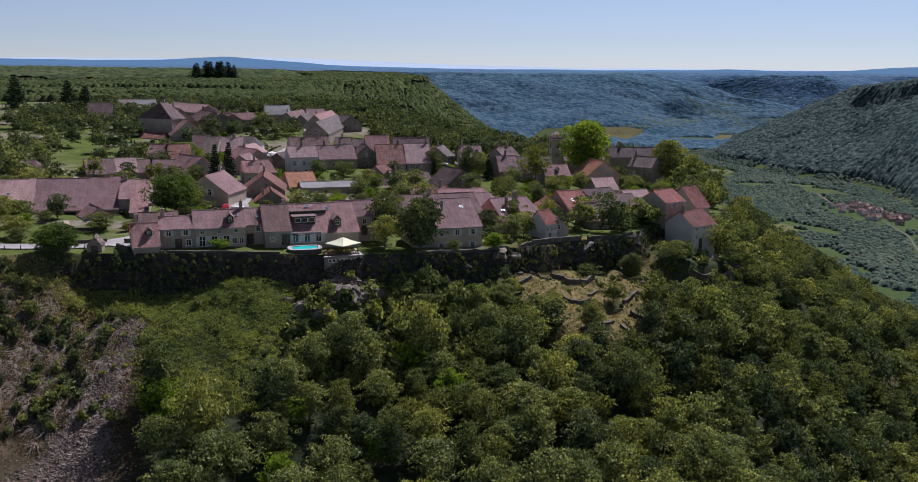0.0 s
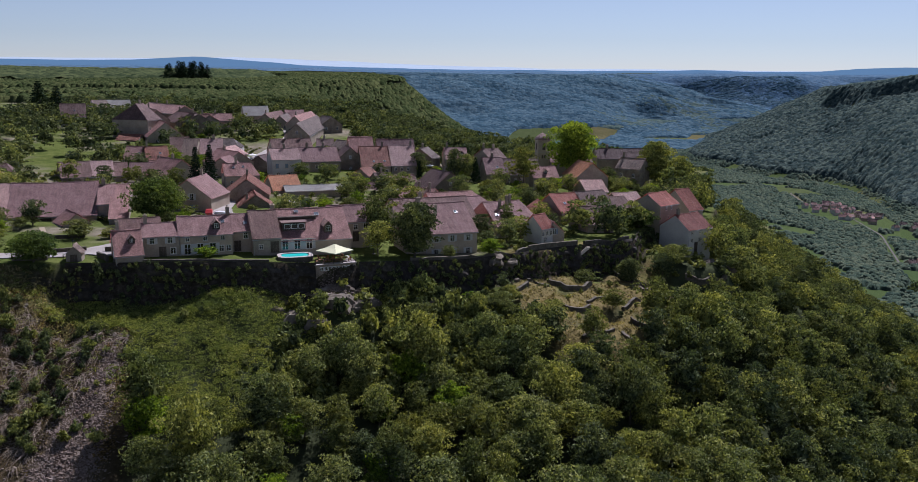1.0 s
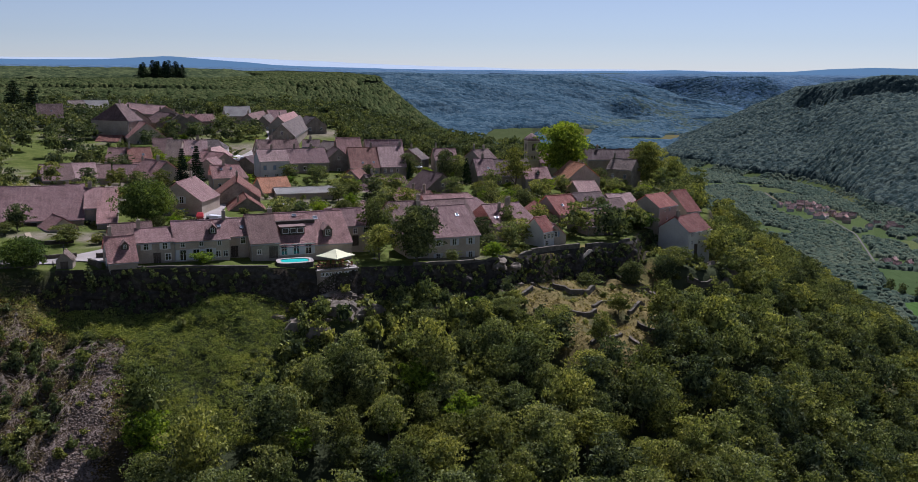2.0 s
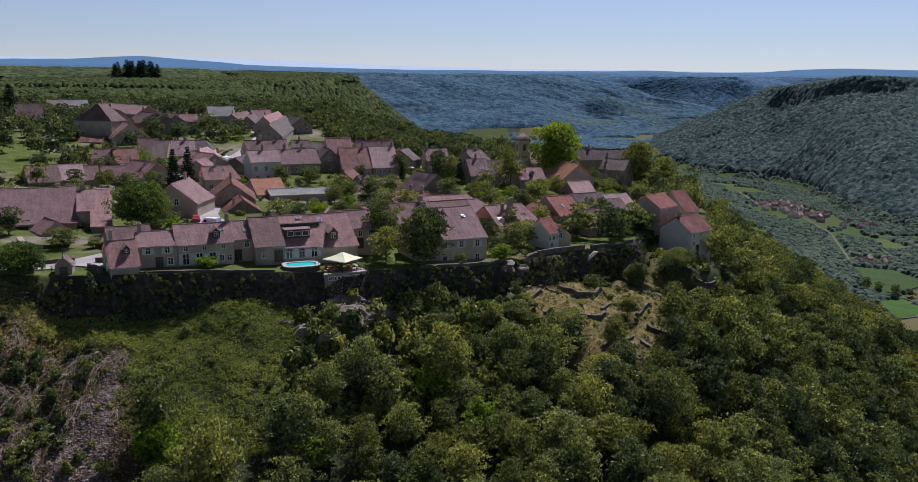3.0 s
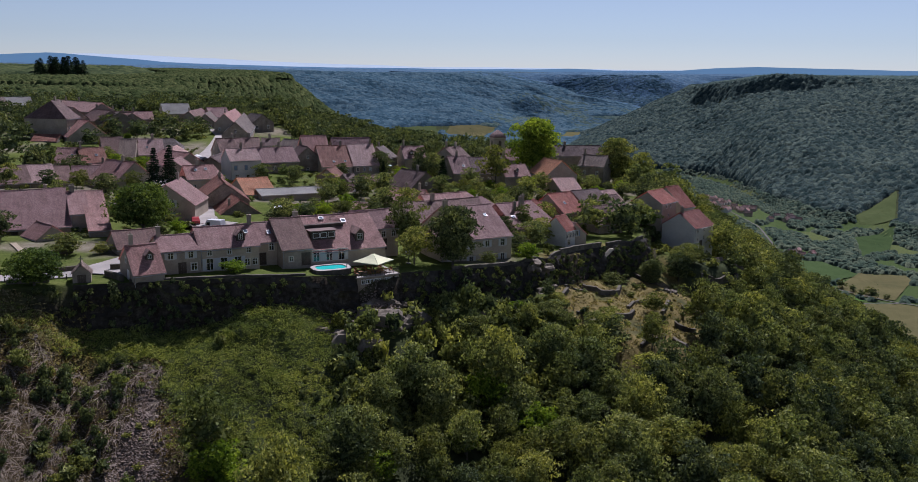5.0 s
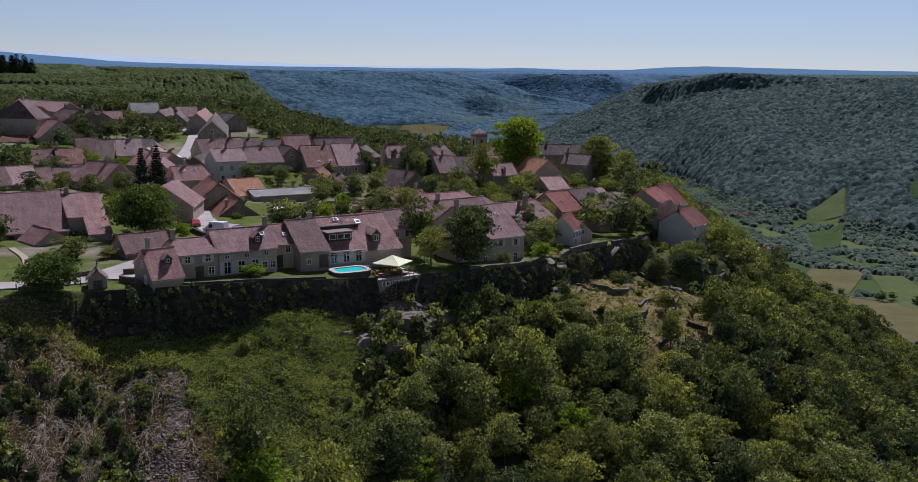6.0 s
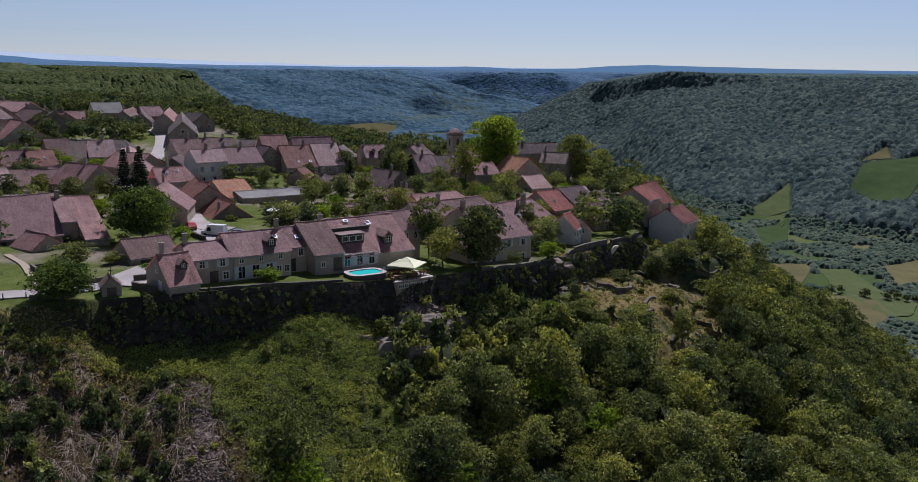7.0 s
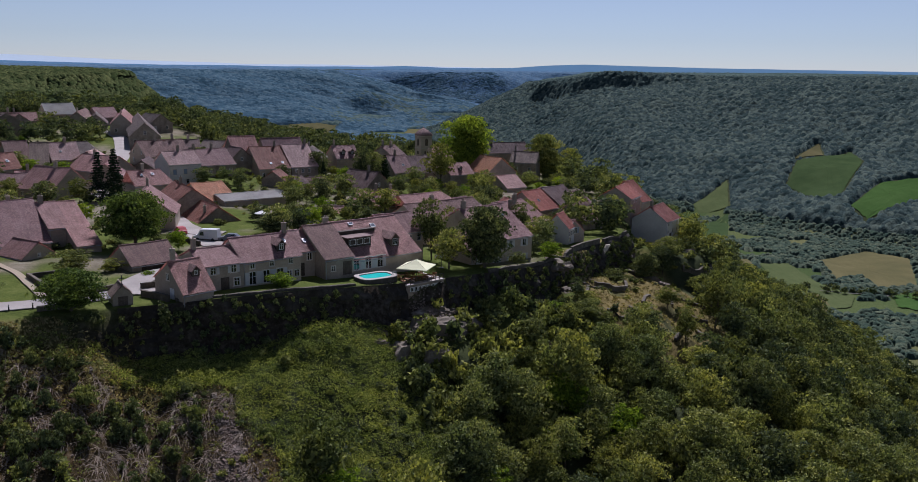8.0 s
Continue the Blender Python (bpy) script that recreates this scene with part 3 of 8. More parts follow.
# ---------------------------------------------------------------- houses


def uv_slopes(bm):
    """Tile courses run along each slope: u level, v up the slope, in metres."""
    lay = bm.loops.layers.uv.new("UVMap")
    bm.normal_update()
    for f in bm.faces:
        n = f.normal
        u = Vector((-n.y, n.x, 0))
        u = u.normalized() if u.length > 1e-4 else Vector((1, 0, 0))
        v = n.cross(u)
        for l in f.loops:
            l[lay].uv = (l.vert.co.dot(u), l.vert.co.dot(v))


def roof_mesh(length, depth, yr, ef, er, eb, over, hl, hr, material, sag=0.0):
    """Two slopes, or more where an end is hipped, with thickness, sag and ridge tiles. z counts from the base."""
    sf, sb = (er - ef) / yr, (er - eb) / (depth - yr)
    x0, x1, y0, y1 = -over * 0.6, length + over * 0.6, -over, depth + over
    zf, zb = ef - over * sf, eb - over * sb
    r0, r1 = (x0 if not hl else hl), (x1 if not hr else length - hr)
    bm = bmesh.new()
    n = max(2, int(length / 2.5))
    rid = [bm.verts.new((r0 + (r1 - r0) * k / n, yr, er - sag * math.sin(math.pi * k / n) + 0.05 * noise.noise((k * 1.7, length, depth)))) for k in range(n + 1)]
    fro = [bm.verts.new((x0 + (x1 - x0) * k / n, y0, zf + 0.05 * noise.noise((k * 1.3, depth, 3)))) for k in range(n + 1)]
    bac = [bm.verts.new((x0 + (x1 - x0) * k / n, y1, zb)) for k in range(n + 1)]
    for k in range(n):
        bm.faces.new((fro[k], fro[k + 1], rid[k + 1], rid[k]))
        bm.faces.new((rid[k], rid[k + 1], bac[k + 1], bac[k]))
    if hl:
        bm.faces.new((fro[0], rid[0], bac[0]))
    if hr:
        bm.faces.new((rid[-1], fro[-1], bac[-1]))
    bmesh.ops.solidify(bm, geom=bm.faces[:], thickness=0.2)
    k = r0
    while k < r1 - 0.2:
        z = er - sag * math.sin(math.pi * (k - r0) / (r1 - r0))
        tube(bm, [(k, yr, z + 0.0), (min(k + 0.42, r1), yr, z + 0.03)], [0.13, 0.15], 6)
        k += 0.4
    uv_slopes(bm)
    return mesh_of("roof", bm, material)


WINDOWS = {}


def window_meshes(w, h, style):
    """Surround, frame bars, pane and a pair of shutters for one size of window."""
    key = (round(w, 2), round(h, 2), style)
    if key in WINDOWS:
        return WINDOWS[key]
    s = bmesh.new()
    t = 0.13
    for x0, x1, z0, z1 in ((-w / 2 - t, -w / 2, 0, h), (w / 2, w / 2 + t, 0, h), (-w / 2 - t, w / 2 + t, h, h + t), (-w / 2 - t * 1.5, w / 2 + t * 1.5, -t, 0)):
        box(s, x0, -0.07, z0, x1, 0.02, z1)
    f = bmesh.new()
    for x0, x1, z0, z1 in ((-w / 2, -w / 2 + 0.06, 0, h), (w / 2 - 0.06, w / 2, 0, h), (-0.035, 0.035, 0.06, h - 0.06), (-w / 2 + 0.06, w / 2 - 0.06, 0, 0.06), (-w / 2 + 0.06, w / 2 - 0.06, h - 0.06, h), (-w / 2 + 0.06, -0.035, h * 0.6, h * 0.6 + 0.035), (0.035, w / 2 - 0.06, h * 0.6, h * 0.6 + 0.035)):
        box(f, x0, -0.045, z0, x1, 0.0, z1)
    g = bmesh.new()
    box(g, -w / 2 + 0.02, -0.025, 0.02, w / 2 - 0.02, 0.01, h - 0.02)
    sh = bmesh.new()
    box(sh, 0, -0.06, 0, w / 2, 0, h)
    for k in range(3):
        box(sh, 0.02, -0.085, h * (0.12 + 0.34 * k), w / 2 - 0.02, -0.06, h * (0.12 + 0.34 * k) + 0.08)
    WINDOWS[key] = (mesh_of("window", s, SURROUND), mesh_of("frame", f, FRAME), mesh_of("pane", g, PANE), mesh_of("shutter", sh, SHUTTER_BLUE if style == "blue" else SHUTTER))
    return WINDOWS[key]


DOORS = {}


def door_mesh(w, h, kind):
    key = (round(w, 2), round(h, 2), kind)
    if key not in DOORS:
        bm = bmesh.new()
        n = max(2, int(w / 0.28))
        for k in range(n):
            box(bm, -w / 2 + w * k / n + 0.01, -0.05 - 0.012 * (k % 2), 0, -w / 2 + w * (k + 1) / n - 0.01, 0.02, h)
        box(bm, -w / 2 - 0.16, -0.08, 0, -w / 2, 0.03, h + 0.16)
        box(bm, w / 2, -0.08, 0, w / 2 + 0.16, 0.03, h + 0.16)
        box(bm, -w / 2, -0.08, h, w / 2, 0.03, h + 0.16)
        DOORS[key] = mesh_of("door", bm, {"wood": DARK_WOOD, "white": FRAME, "blue": SHUTTER_BLUE}[kind])
    return DOORS[key]


def chimney_mesh(w=0.7, d=0.55, h=1.5, pots=1):
    bm = bmesh.new()
    box(bm, -w / 2, -d / 2, -1.2, w / 2, d / 2, h)
    box(bm, -w / 2 - 0.07, -d / 2 - 0.07, h, w / 2 + 0.07, d / 2 + 0.07, h + 0.13)
    for k in range(pots):
        x = (k - (pots - 1) / 2) * 0.32
        tube(bm, [(x, 0, h + 0.13), (x, 0, h + 0.42), (x, 0, h + 0.5)], [0.11, 0.1, 0.13], 7)
    bmesh.ops.bevel(bm, geom=[e for e in bm.edges if e.is_manifold and len(e.link_faces[0].verts) == 4][:24], offset=0.02, segments=1)
    return mesh_of("chimney", bm, WALL_OLD)


CHIMNEYS = [chimney_mesh(), chimney_mesh(0.9, 0.6, 1.3, 2), chimney_mesh(0.6, 0.6, 1.9, 1)]


class House:
    """A gabled house. (x, y): the corner at the foot of the front wall's left end; turn: degrees of the front wall from +x; heights are above sea level of the scene."""

    def __init__(self, x, y, turn, length, depth, base, eave, ridge, roof, wall, label, yr=0.5, back=None, over=0.35, hl=0, hr=0, sag=0.1, name="house", category="house", foot=1.5):
        self.m = pose(x, y, base, 0, 0, turn)
        self.l, self.d, self.ef, self.er = length, depth, eave - base, ridge - base
        self.eb = (back - base) if back is not None else self.ef
        self.yr = yr * depth
        self.top = new(name)
        self.top.matrix_world = self.m
        self.top.empty_display_size = 1
        tagged(self.top, label, category, "houses of the village")
        bm = bmesh.new()
        if hl or hr:
            box(bm, 0, 0, -foot, length, depth, min(self.ef, self.eb) - 0.1)
        else:
            prof = [(0, -foot), (depth, -foot), (depth, self.eb - 0.14), (self.yr, self.er - 0.2 - sag), (0, self.ef - 0.14)]
            a = [bm.verts.new((0, py, pz)) for py, pz in prof]
            b = [bm.verts.new((length, py, pz)) for py, pz in prof]
            bm.faces.new(a[::-1])
            bm.faces.new(b)
            for k in range(5):
                bm.faces.new((a[k], a[(k + 1) % 5], b[(k + 1) % 5], b[k]))
            bmesh.ops.recalc_face_normals(bm, faces=bm.faces[:])
        part("shell", bm, wall, self.top)
        part("roof", roof_mesh(length, depth, self.yr, self.ef, self.er, self.eb, over, hl, hr, roof, sag), None, self.top)
        bm = bmesh.new()
        tube(bm, [(-0.2, -over - 0.07, self.ef - over * self.er / 20 - 0.14 - over * (self.er - self.ef) / self.yr), (length + 0.2, -over - 0.07, self.ef - 0.14 - over * (self.er - self.ef) / self.yr)], [0.07, 0.07], 6)
        tube(bm, [(0.15, -0.1, -foot), (0.15, -0.1, self.ef - 0.2)], [0.05, 0.05], 5)
        part("gutter", bm, ZINC, self.top)

    def slope_z(self, y):
        return self.ef + (self.er - self.ef) * y / self.yr if y <= self.yr else self.eb + (self.er - self.eb) * (self.d - y) / (self.d - self.yr)

    def _on(self, side, s, z, proud=0.0):
        return {"F": pose(s, -proud, z), "B": pose(self.l - s, self.d + proud, z, 0, 0, 180), "L": pose(-proud, self.d - s, z, 0, 0, -90), "R": pose(self.l + proud, s, z, 0, 0, 90)}[side]

    def window(self, side, s, z, w=0.95, h=1.35, shutters=0, style=""):
        """z: the sill above the base. shutters: 0 none, 1 folded back, 2 closed."""
        f, fr, g, sh = window_meshes(w, h, style)
        ob = part("window", f, None, self.top)
        ob.matrix_basis = self._on(side, s, z)
        part("pane", g, None, ob)
        part("frame", fr, None, ob)
        if shutters:
            for sx in (-1, 1):
                k = part("shutter", sh, None, ob)
                k.matrix_basis = pose(-w - 0.1 if sx < 0 else w / 2 + 0.1 + w * 0, -0.02, 0) if shutters == 1 else pose(-w / 2 if sx < 0 else 0, -0.03, 0)
                if shutters == 1 and sx < 0:
                    k.matrix_basis = pose(-w - 0.1, -0.02, 0)
        return self

    def row(self, side, z, n, w=0.95, h=1.35, shutters=0, a=None, b=None, style="", skip=()):
        span = self.l if side in "FB" else self.d
        a, b = span * 0.5 / n if a is None else a, span * (1 - 0.5 / n) if b is None else b
        for k in range(n):
            if k not in skip:
                self.window(side, a + (b - a) * k / max(1, n - 1), z, w, h, shutters, style)
        return self

    def door(self, side, s, w=1.05, h=2.1, kind="wood", z=0.0):
        part("door", door_mesh(w, h, kind), None, self.top).matrix_basis = self._on(side, s, z)
        return self

    def chimney(self, s, y=None, style=0, turn=0):
        y = self.yr if y is None else y
        part("chimney", CHIMNEYS[style], None, self.top).matrix_basis = pose(s, y, self.slope_z(y), 0, 0, turn)
        return self

    def skylight(self, s, up, w=0.78, h=1.0):
        """up: the share of the front slope's height."""
        a = math.degrees(math.atan2(self.er - self.ef, self.yr))
        w, h = w * 0.75, h * 0.75
        y = self.yr * up
        bm = bmesh.new()
        for q in ((-w / 2 - 0.07, -0.07, -w / 2, h + 0.07), (w / 2, -0.07, w / 2 + 0.07, h + 0.07), (-w / 2, -0.07, w / 2, 0), (-w / 2, h, w / 2, h + 0.07)):
            box(bm, q[0], q[1], 0, q[2], q[3], 0.16)
        ob = part("skylight", bm, ZINC, self.top)
        ob.matrix_basis = pose(s, y, self.slope_z(y) + 0.02, a)
        bm = bmesh.new()
        box(bm, -w / 2, 0, 0.05, w / 2, h, 0.12)
        part("pane", bm, SKY_PANE, ob)
        return self

    def dormer(self, s, up, w=1.7, h=1.5, rise=0.9, win=(0.8, 1.0)):
        """A gabled dormer in the front slope."""
        y = self.yr * up
        z = self.slope_z(y)
        k = (self.er - self.ef) / self.yr
        run = min((h + rise) / k, self.yr - y + 0.3)
        bm = bmesh.new()
        prof = [(-w / 2, 0), (w / 2, 0), (w / 2, h), (0, h + rise), (-w / 2, h)]
        a, b = [bm.verts.new((px, 0, pz)) for px, pz in prof], [bm.verts.new((px, run, max(pz, 0))) for px, pz in prof]
        bm.faces.new(a)
        bm.faces.new(b[::-1])
        for i in range(5):
            bm.faces.new((a[i], b[i], b[(i + 1) % 5], a[(i + 1) % 5]))
        bmesh.ops.recalc_face_normals(bm, faces=bm.faces[:])
        ob = part("dormer", bm, DARK_WOOD, self.top)
        ob.matrix_basis = pose(s, y, z)
        bm = bmesh.new()
        f = [bm.verts.new(c) for c in ((-w / 2 - 0.2, -0.25, h - 0.2), (0, -0.25, h + rise + 0.02), (w / 2 + 0.2, -0.25, h - 0.2))]
        c = [bm.verts.new(c) for c in ((-w / 2 - 0.2, run, h - 0.2), (0, run, h + rise + 0.02), (w / 2 + 0.2, run, h - 0.2))]
        bm.faces.new((f[0], f[1], c[1], c[0]))
        bm.faces.new((f[1], f[2], c[2], c[1]))
        bmesh.ops.recalc_face_normals(bm, faces=bm.faces[:])
        bmesh.ops.solidify(bm, geom=bm.faces[:], thickness=0.12)
        uv_slopes(bm)
        part("dormer_roof", bm, ROOF_BROWN, ob)
        fm, fr, g, _ = window_meshes(*win, "")
        wob = part("dormer_window", fr, None, ob)
        wob.matrix_basis = pose(0, -0.02, 0.25)
        part("pane", g, None, ob).matrix_basis = pose(0, -0.015, 0.25)
        return self


SKY_PANE = plain_mat("roof_glass", (0.1, 0.12, 0.14), 0.08, 0.0, 1.0)


def ridged(ax, ay, bx, by, half, base, eave, ridge, roof, wall, label, **more):
    """A house from the two ends of its ridge, left to right, and half its depth."""
    a = math.atan2(by - ay, bx - ax)
    return House(ax + math.sin(a) * half, ay - math.cos(a) * half, math.degrees(a), math.hypot(bx - ax, by - ay), half * 2, base, eave, ridge, roof, wall, label, **more)


# the row along the cliff edge
h = ridged(-66.6, 177.4, -62.0, 179.5, 4.3, 0.4, 2.5, 6.5, ROOF_ROSE, WALL_CREAM, "small cream cottage with steep rose tiled roof beside the cliff", back=3.5)
h.chimney(1.0, 4.6, 2).window("L", 4.2, 3.2, 0.8, 1.0).door("L", 5.4, 0.9, 2.0, "white").dormer(3.2, 0.42, 1.3, 1.0, 0.7, (0.6, 0.7)).window("R", 1.6, 1.0, 0.8, 1.1)
h = House(-61.4, 179.4, 18, 6.8, 9.5, 0.5, 5.0, 6.9, ROOF_ROSE, WALL_OLD, "old stone house with rose tiled roof and ivy on the front")
h.row("F", 2.9, 2, 0.9, 1.2, 1).door("F", 3.6).chimney(0.6).row("F", 0.7, 1, 1.0, 1.3, 0, 5.6, 5.6)
h = House(-55.0, 181.6, 18, 10.4, 10, 0.5, 4.9, 7.9, ROOF_ROSE, WALL_CREAM, "long cream stone house with rose tiled roof and a dormer")
h.row("F", 0.4, 3, 1.2, 2.1, 1, 1.6, 6.5).row("F", 0.7, 2, 0.9, 1.2, 0, 8.2, 9.6).row("F", 3.0, 3, 0.8, 1.0, 0, 1.6, 8.5).dormer(7.4, 0.22, 1.5, 1.2, 0.8).chimney(10.0).skylight(8.8, 0.55)
h = House(-45.8, 187.0, 18, 4.6, 9, 0.5, 4.9, 7.7, ROOF_ROSE, WALL_CREAM, "narrow stone house with rose tiled roof between its neighbours")
h.window("F", 2.9, 2.6, 0.9, 1.4).skylight(3.0, 0.35).door("F", 1.2)
h = House(-41.0, 185.0, 18, 5.6, 15, 0.5, 3.8, 8.3, ROOF_BROWN, WALL_OLD, "stone barn with a deep brown tiled roof")
h.door("F", 4.4, 1.4, 2.2).window("F", 1.6, 0.9, 0.8, 0.9)
h = House(-36.4, 187.0, 19.5, 15.6, 17, 0.5, 2.8, 8.1, ROOF_ROSE, WALL_CREAM, "wide cream house with rose tiled roof and dormers above the pool")
h.row("F", 0.3, 3, 1.2, 2.1, 1, 1.6, 6.6).dormer(11.0, 0.18, 1.8, 1.6, 0.9, (1.0, 1.2)).skylight(9.6, 0.74, 1.1, 1.1).skylight(5.4, 0.86, 1.0, 0.8).chimney(0.4, 8.0, 1)
POOL_HOUSE = h
h = House(-26.4, 197.6, 19.5, 8.6, 9, 0.4, 5.0, 8.0, ROOF_ROSE, WALL_CREAM, "cream annexe with a low rose tiled roof")
h.row("F", 2.6, 2, 0.9, 1.2, 0, 5.4, 7.6).door("F", 5.4)
# garage and barns behind the lawn
h = ridged(-73.2, 200.0, -65.4, 203.4, 4.3, 0.0, 2.3, 5.0, ROOF_BROWN, WALL_OLD, "stone barn with brown tiled roof, dark planks for its open front", name="barn", category="barn")
# wide dark planks stand for the shade in the open front
h.door("F", 4.4, 5.0, 1.9)
h = House(-104.0, 213.2, 17, 19.8, 25.6, 0.0, 2.9, 9.4, ROOF_ROSE, WALL_OLD, "very large stone barn with a broad rose tiled roof", name="barn", category="barn", sag=0.25)
h.door("F", 3.0, 2.4, 2.0).door("F", 8.6, 2.2, 2.2).chimney(16.0, 15)
h = House(-117.0, 209.6, 17, 13.4, 25.6, 0.0, 3.6, 9.3, ROOF_PALE, WALL_CREAM, "long farmhouse with pale pink tiled roof and skylights", name="farmhouse")
h.row("F", 1.0, 5, 1.0, 1.5).skylight(4.0, 0.3).skylight(4.2, 0.75).skylight(7.5, 0.45)
h = House(-85.4, 220.6, 16, 3.6, 21, 0.0, 5.1, 8.6, ROOF_ROSE, WALL_OLD, "stone barn wing with rose tiled roof and broad chimney", name="barn", category="barn", sag=0.05)
h.chimney(1.0, 10.2, 1)
h = House(-80.4, 214.0, 16, 4.2, 28, 0.0, 2.7, 8.5, ROOF_ROSE, WALL_OLD, "stone barn wing with a long rose tiled roof slope", name="barn", category="barn", yr=18.2 / 28, back=5.2, sag=0.05)
h = ridged(-91.0, 216.6, -86.6, 211.0, 3.2, -0.2, 2.0, 4.4, ROOF_ROSE, WALL_CREAM, "small gabled shed with rose tiled roof on the lawn", name="shed", category="shed")
h.window("R", 3.2, 1.9, 0.5, 0.6)
# behind: the street
h = ridged(-66.4, 250.0, -68.2, 237.1, 6.4, 0.2, 4.5, 9.2, ROOF_ROSE, WALL_CREAM, "tall beige rendered gable house with rose tiled roof")
h.window("R", 7.6, 3.6, 1.0, 1.7, 1).window("R", 3.6, 6.4, 0.7, 1.0, 0).door("R", 7.6, 1.1, 2.2, "blue").window("R", 3.4, 0.9, 1.0, 1.5, 1, "blue").chimney(3.0)
h = ridged(-59.6, 272.0, -56.6, 255.4, 6.2, -1.2, 2.6, 7.2, ROOF_RUST, WALL_STONE, "dark stone barn with a red-brown tiled roof", name="barn", category="barn")
h.chimney(6.0, None, 1)
h = ridged(-55.0, 256.0, -52.0, 244.6, 5.2, -1.6, 0.6, 4.3, ROOF_RUST, WALL_STONE, "low stone barn with a red tiled roof beside the street", name="barn", category="barn")
h.chimney(9.0, 3.0)
h = ridged(-55.2, 281.0, -47.0, 284.0, 8.6, -2, 1.6, 5.2, ROOF_ORANGE, WALL_CREAM, "pale house with a sunlit orange tiled roof")
h = House(-47.9, 269.6, 17, 18.6, 11.5, -2.6, 1.8, 2.8, ROOF_SHEET, WALL_CREAM, "long workshop with a low grey sheet roof", name="workshop", category="workshop", sag=0)
h = ridged(-60.6, 313.6, -51.4, 317.0, 5.2, 0.6, 7.3, 10.6, ROOF_PALE, WALL_WHITE, "white rendered house with pale rose tiled roof and shutters")
h.row("F", 3.6, 3, 1.0, 1.5, 2, style="blue").row("F", 0.8, 2, 1.0, 1.3, 0, 2.0, 5.5).chimney(5.0)
h = ridged(-70.4, 287.0, -60.4, 290.6, 4.6, 0.0, 4.8, 8.2, ROOF_ROSE, WALL_CREAM, "beige house with rose tiled roof and two skylights", hr=2.0)
h.skylight(3.0, 0.55).skylight(6.0, 0.6).window("F", 8.0, 2.4, 0.8, 1.2).chimney(4.0).row("F", 1.8, 2, 0.9, 1.2, 0, 2, 5)
h = ridged(-66.4, 348.0, -52.0, 353.6, 6.5, 2.0, 6.4, 11.2, ROOF_BROWN, WALL_CREAM, "old house with brown tiled roof by the bend of the street")
h.row("L", 2.2, 2, 0.9, 1.3).row("L", 4.9, 2, 0.9, 1.2).chimney(6).chimney(12)
h = ridged(-53.0, 330.0, -40.0, 334.6, 7.0, 0.6, 5.2, 9.6, ROOF_ROSE, WALL_OLD, "old house with rose tiled roof in the village centre")
h.chimney(3).chimney(9).row("F", 1.8, 4)
h = ridged(-49.7, 342.8, -45.6, 331.6, 5.6, -0.6, 3.4, 8.0, ROOF_RUST, WALL_STONE, "stone gable house with red-brown tiled roof")
h.row('R', 2.0, 2, 0.9, 1.3)
h = ridged(-37.4, 343.7, -34.7, 335.4, 6.2, -1.0, 4.0, 9.4, ROOF_BROWN, WALL_STONE, "stone gable house with brown tiled roof and chimney")
h.row('R', 1.6, 3, 0.9, 1.4).window('R', 6.2, 6.2, 0.7, 1.0).chimney(1.0, 3.0, 2)
h = House(-30.0, 329.4, 10, 10.6, 20, -1.6, 3.1, 9.4, ROOF_RUST, WALL_CREAM, "house with a steep dark red tiled roof and skylights")
h.skylight(4.6, 0.18).skylight(8.6, 0.2).row("F", 1.6, 4, 0.9, 1.6).chimney(8.6)
h = House(-19.2, 331.2, 10, 9.2, 20, -1.6, 3.3, 9.8, ROOF_PALE, WALL_OLD, "tall house with a broad pale rose tiled roof")
h.row("F", 2.8, 3, 0.8, 1.2, 0, 1.5, 6.0).chimney(8.4)
h = ridged(-26.0, 352.0, -12.0, 355.0, 6.0, 0.0, 5.0, 11.2, ROOF_ROSE, WALL_OLD, "tall house with rose tiled roof behind its neighbours")
h = ridged(-37.0, 352.0, -28.0, 354.0, 6.0, 0.4, 6.4, 12.0, ROOF_ROSE, WALL_OLD, "tall house with a mossy rose tiled roof")
h = ridged(-19.4, 317.6, -11.0, 321.0, 4.4, -5.2, -1.9, 1.3, ROOF_BROWN, WALL_WHITE, "white cottage with brown tiled roof in the gardens")
h.row("F", 0.9, 2, 0.8, 1.0).window("R", 4.4, 2.6, 0.6, 0.8)
h = ridged(-27.4, 300.0, -20.6, 296.0, 3.6, -4.4, -1.2, 1.6, ROOF_ROSE, WALL_WHITE, "white garden house with rose tiled roof")
h = ridged(-23.0, 264.6, -19.0, 261.4, 2.6, -3.4, -1.2, 0.6, ROOF_PALE, DARK_WOOD, "timber garden shed with pink tiled roof", name="shed", category="shed")
h = ridged(0.4, 359.0, 9.0, 360.0, 6.0, -2.0, 3.6, 7.6, ROOF_ROSE, WALL_OLD, "house with rose tiled roof and two dormers behind the trees")
h.dormer(3.0, 0.25, 1.5, 1.3, 0.8).dormer(6.4, 0.25, 1.5, 1.3, 0.8).chimney(1.0, None, 2)
h = ridged(-4.6, 312.0, 1.8, 301.0, 7.0, -5.0, -1.0, 4.4, ROOF_BROWN, WALL_STONE, "stone gable house with steep brown tiled roof")
h.window("R", 7.0, 5.0, 0.7, 1.0).chimney(8.4)
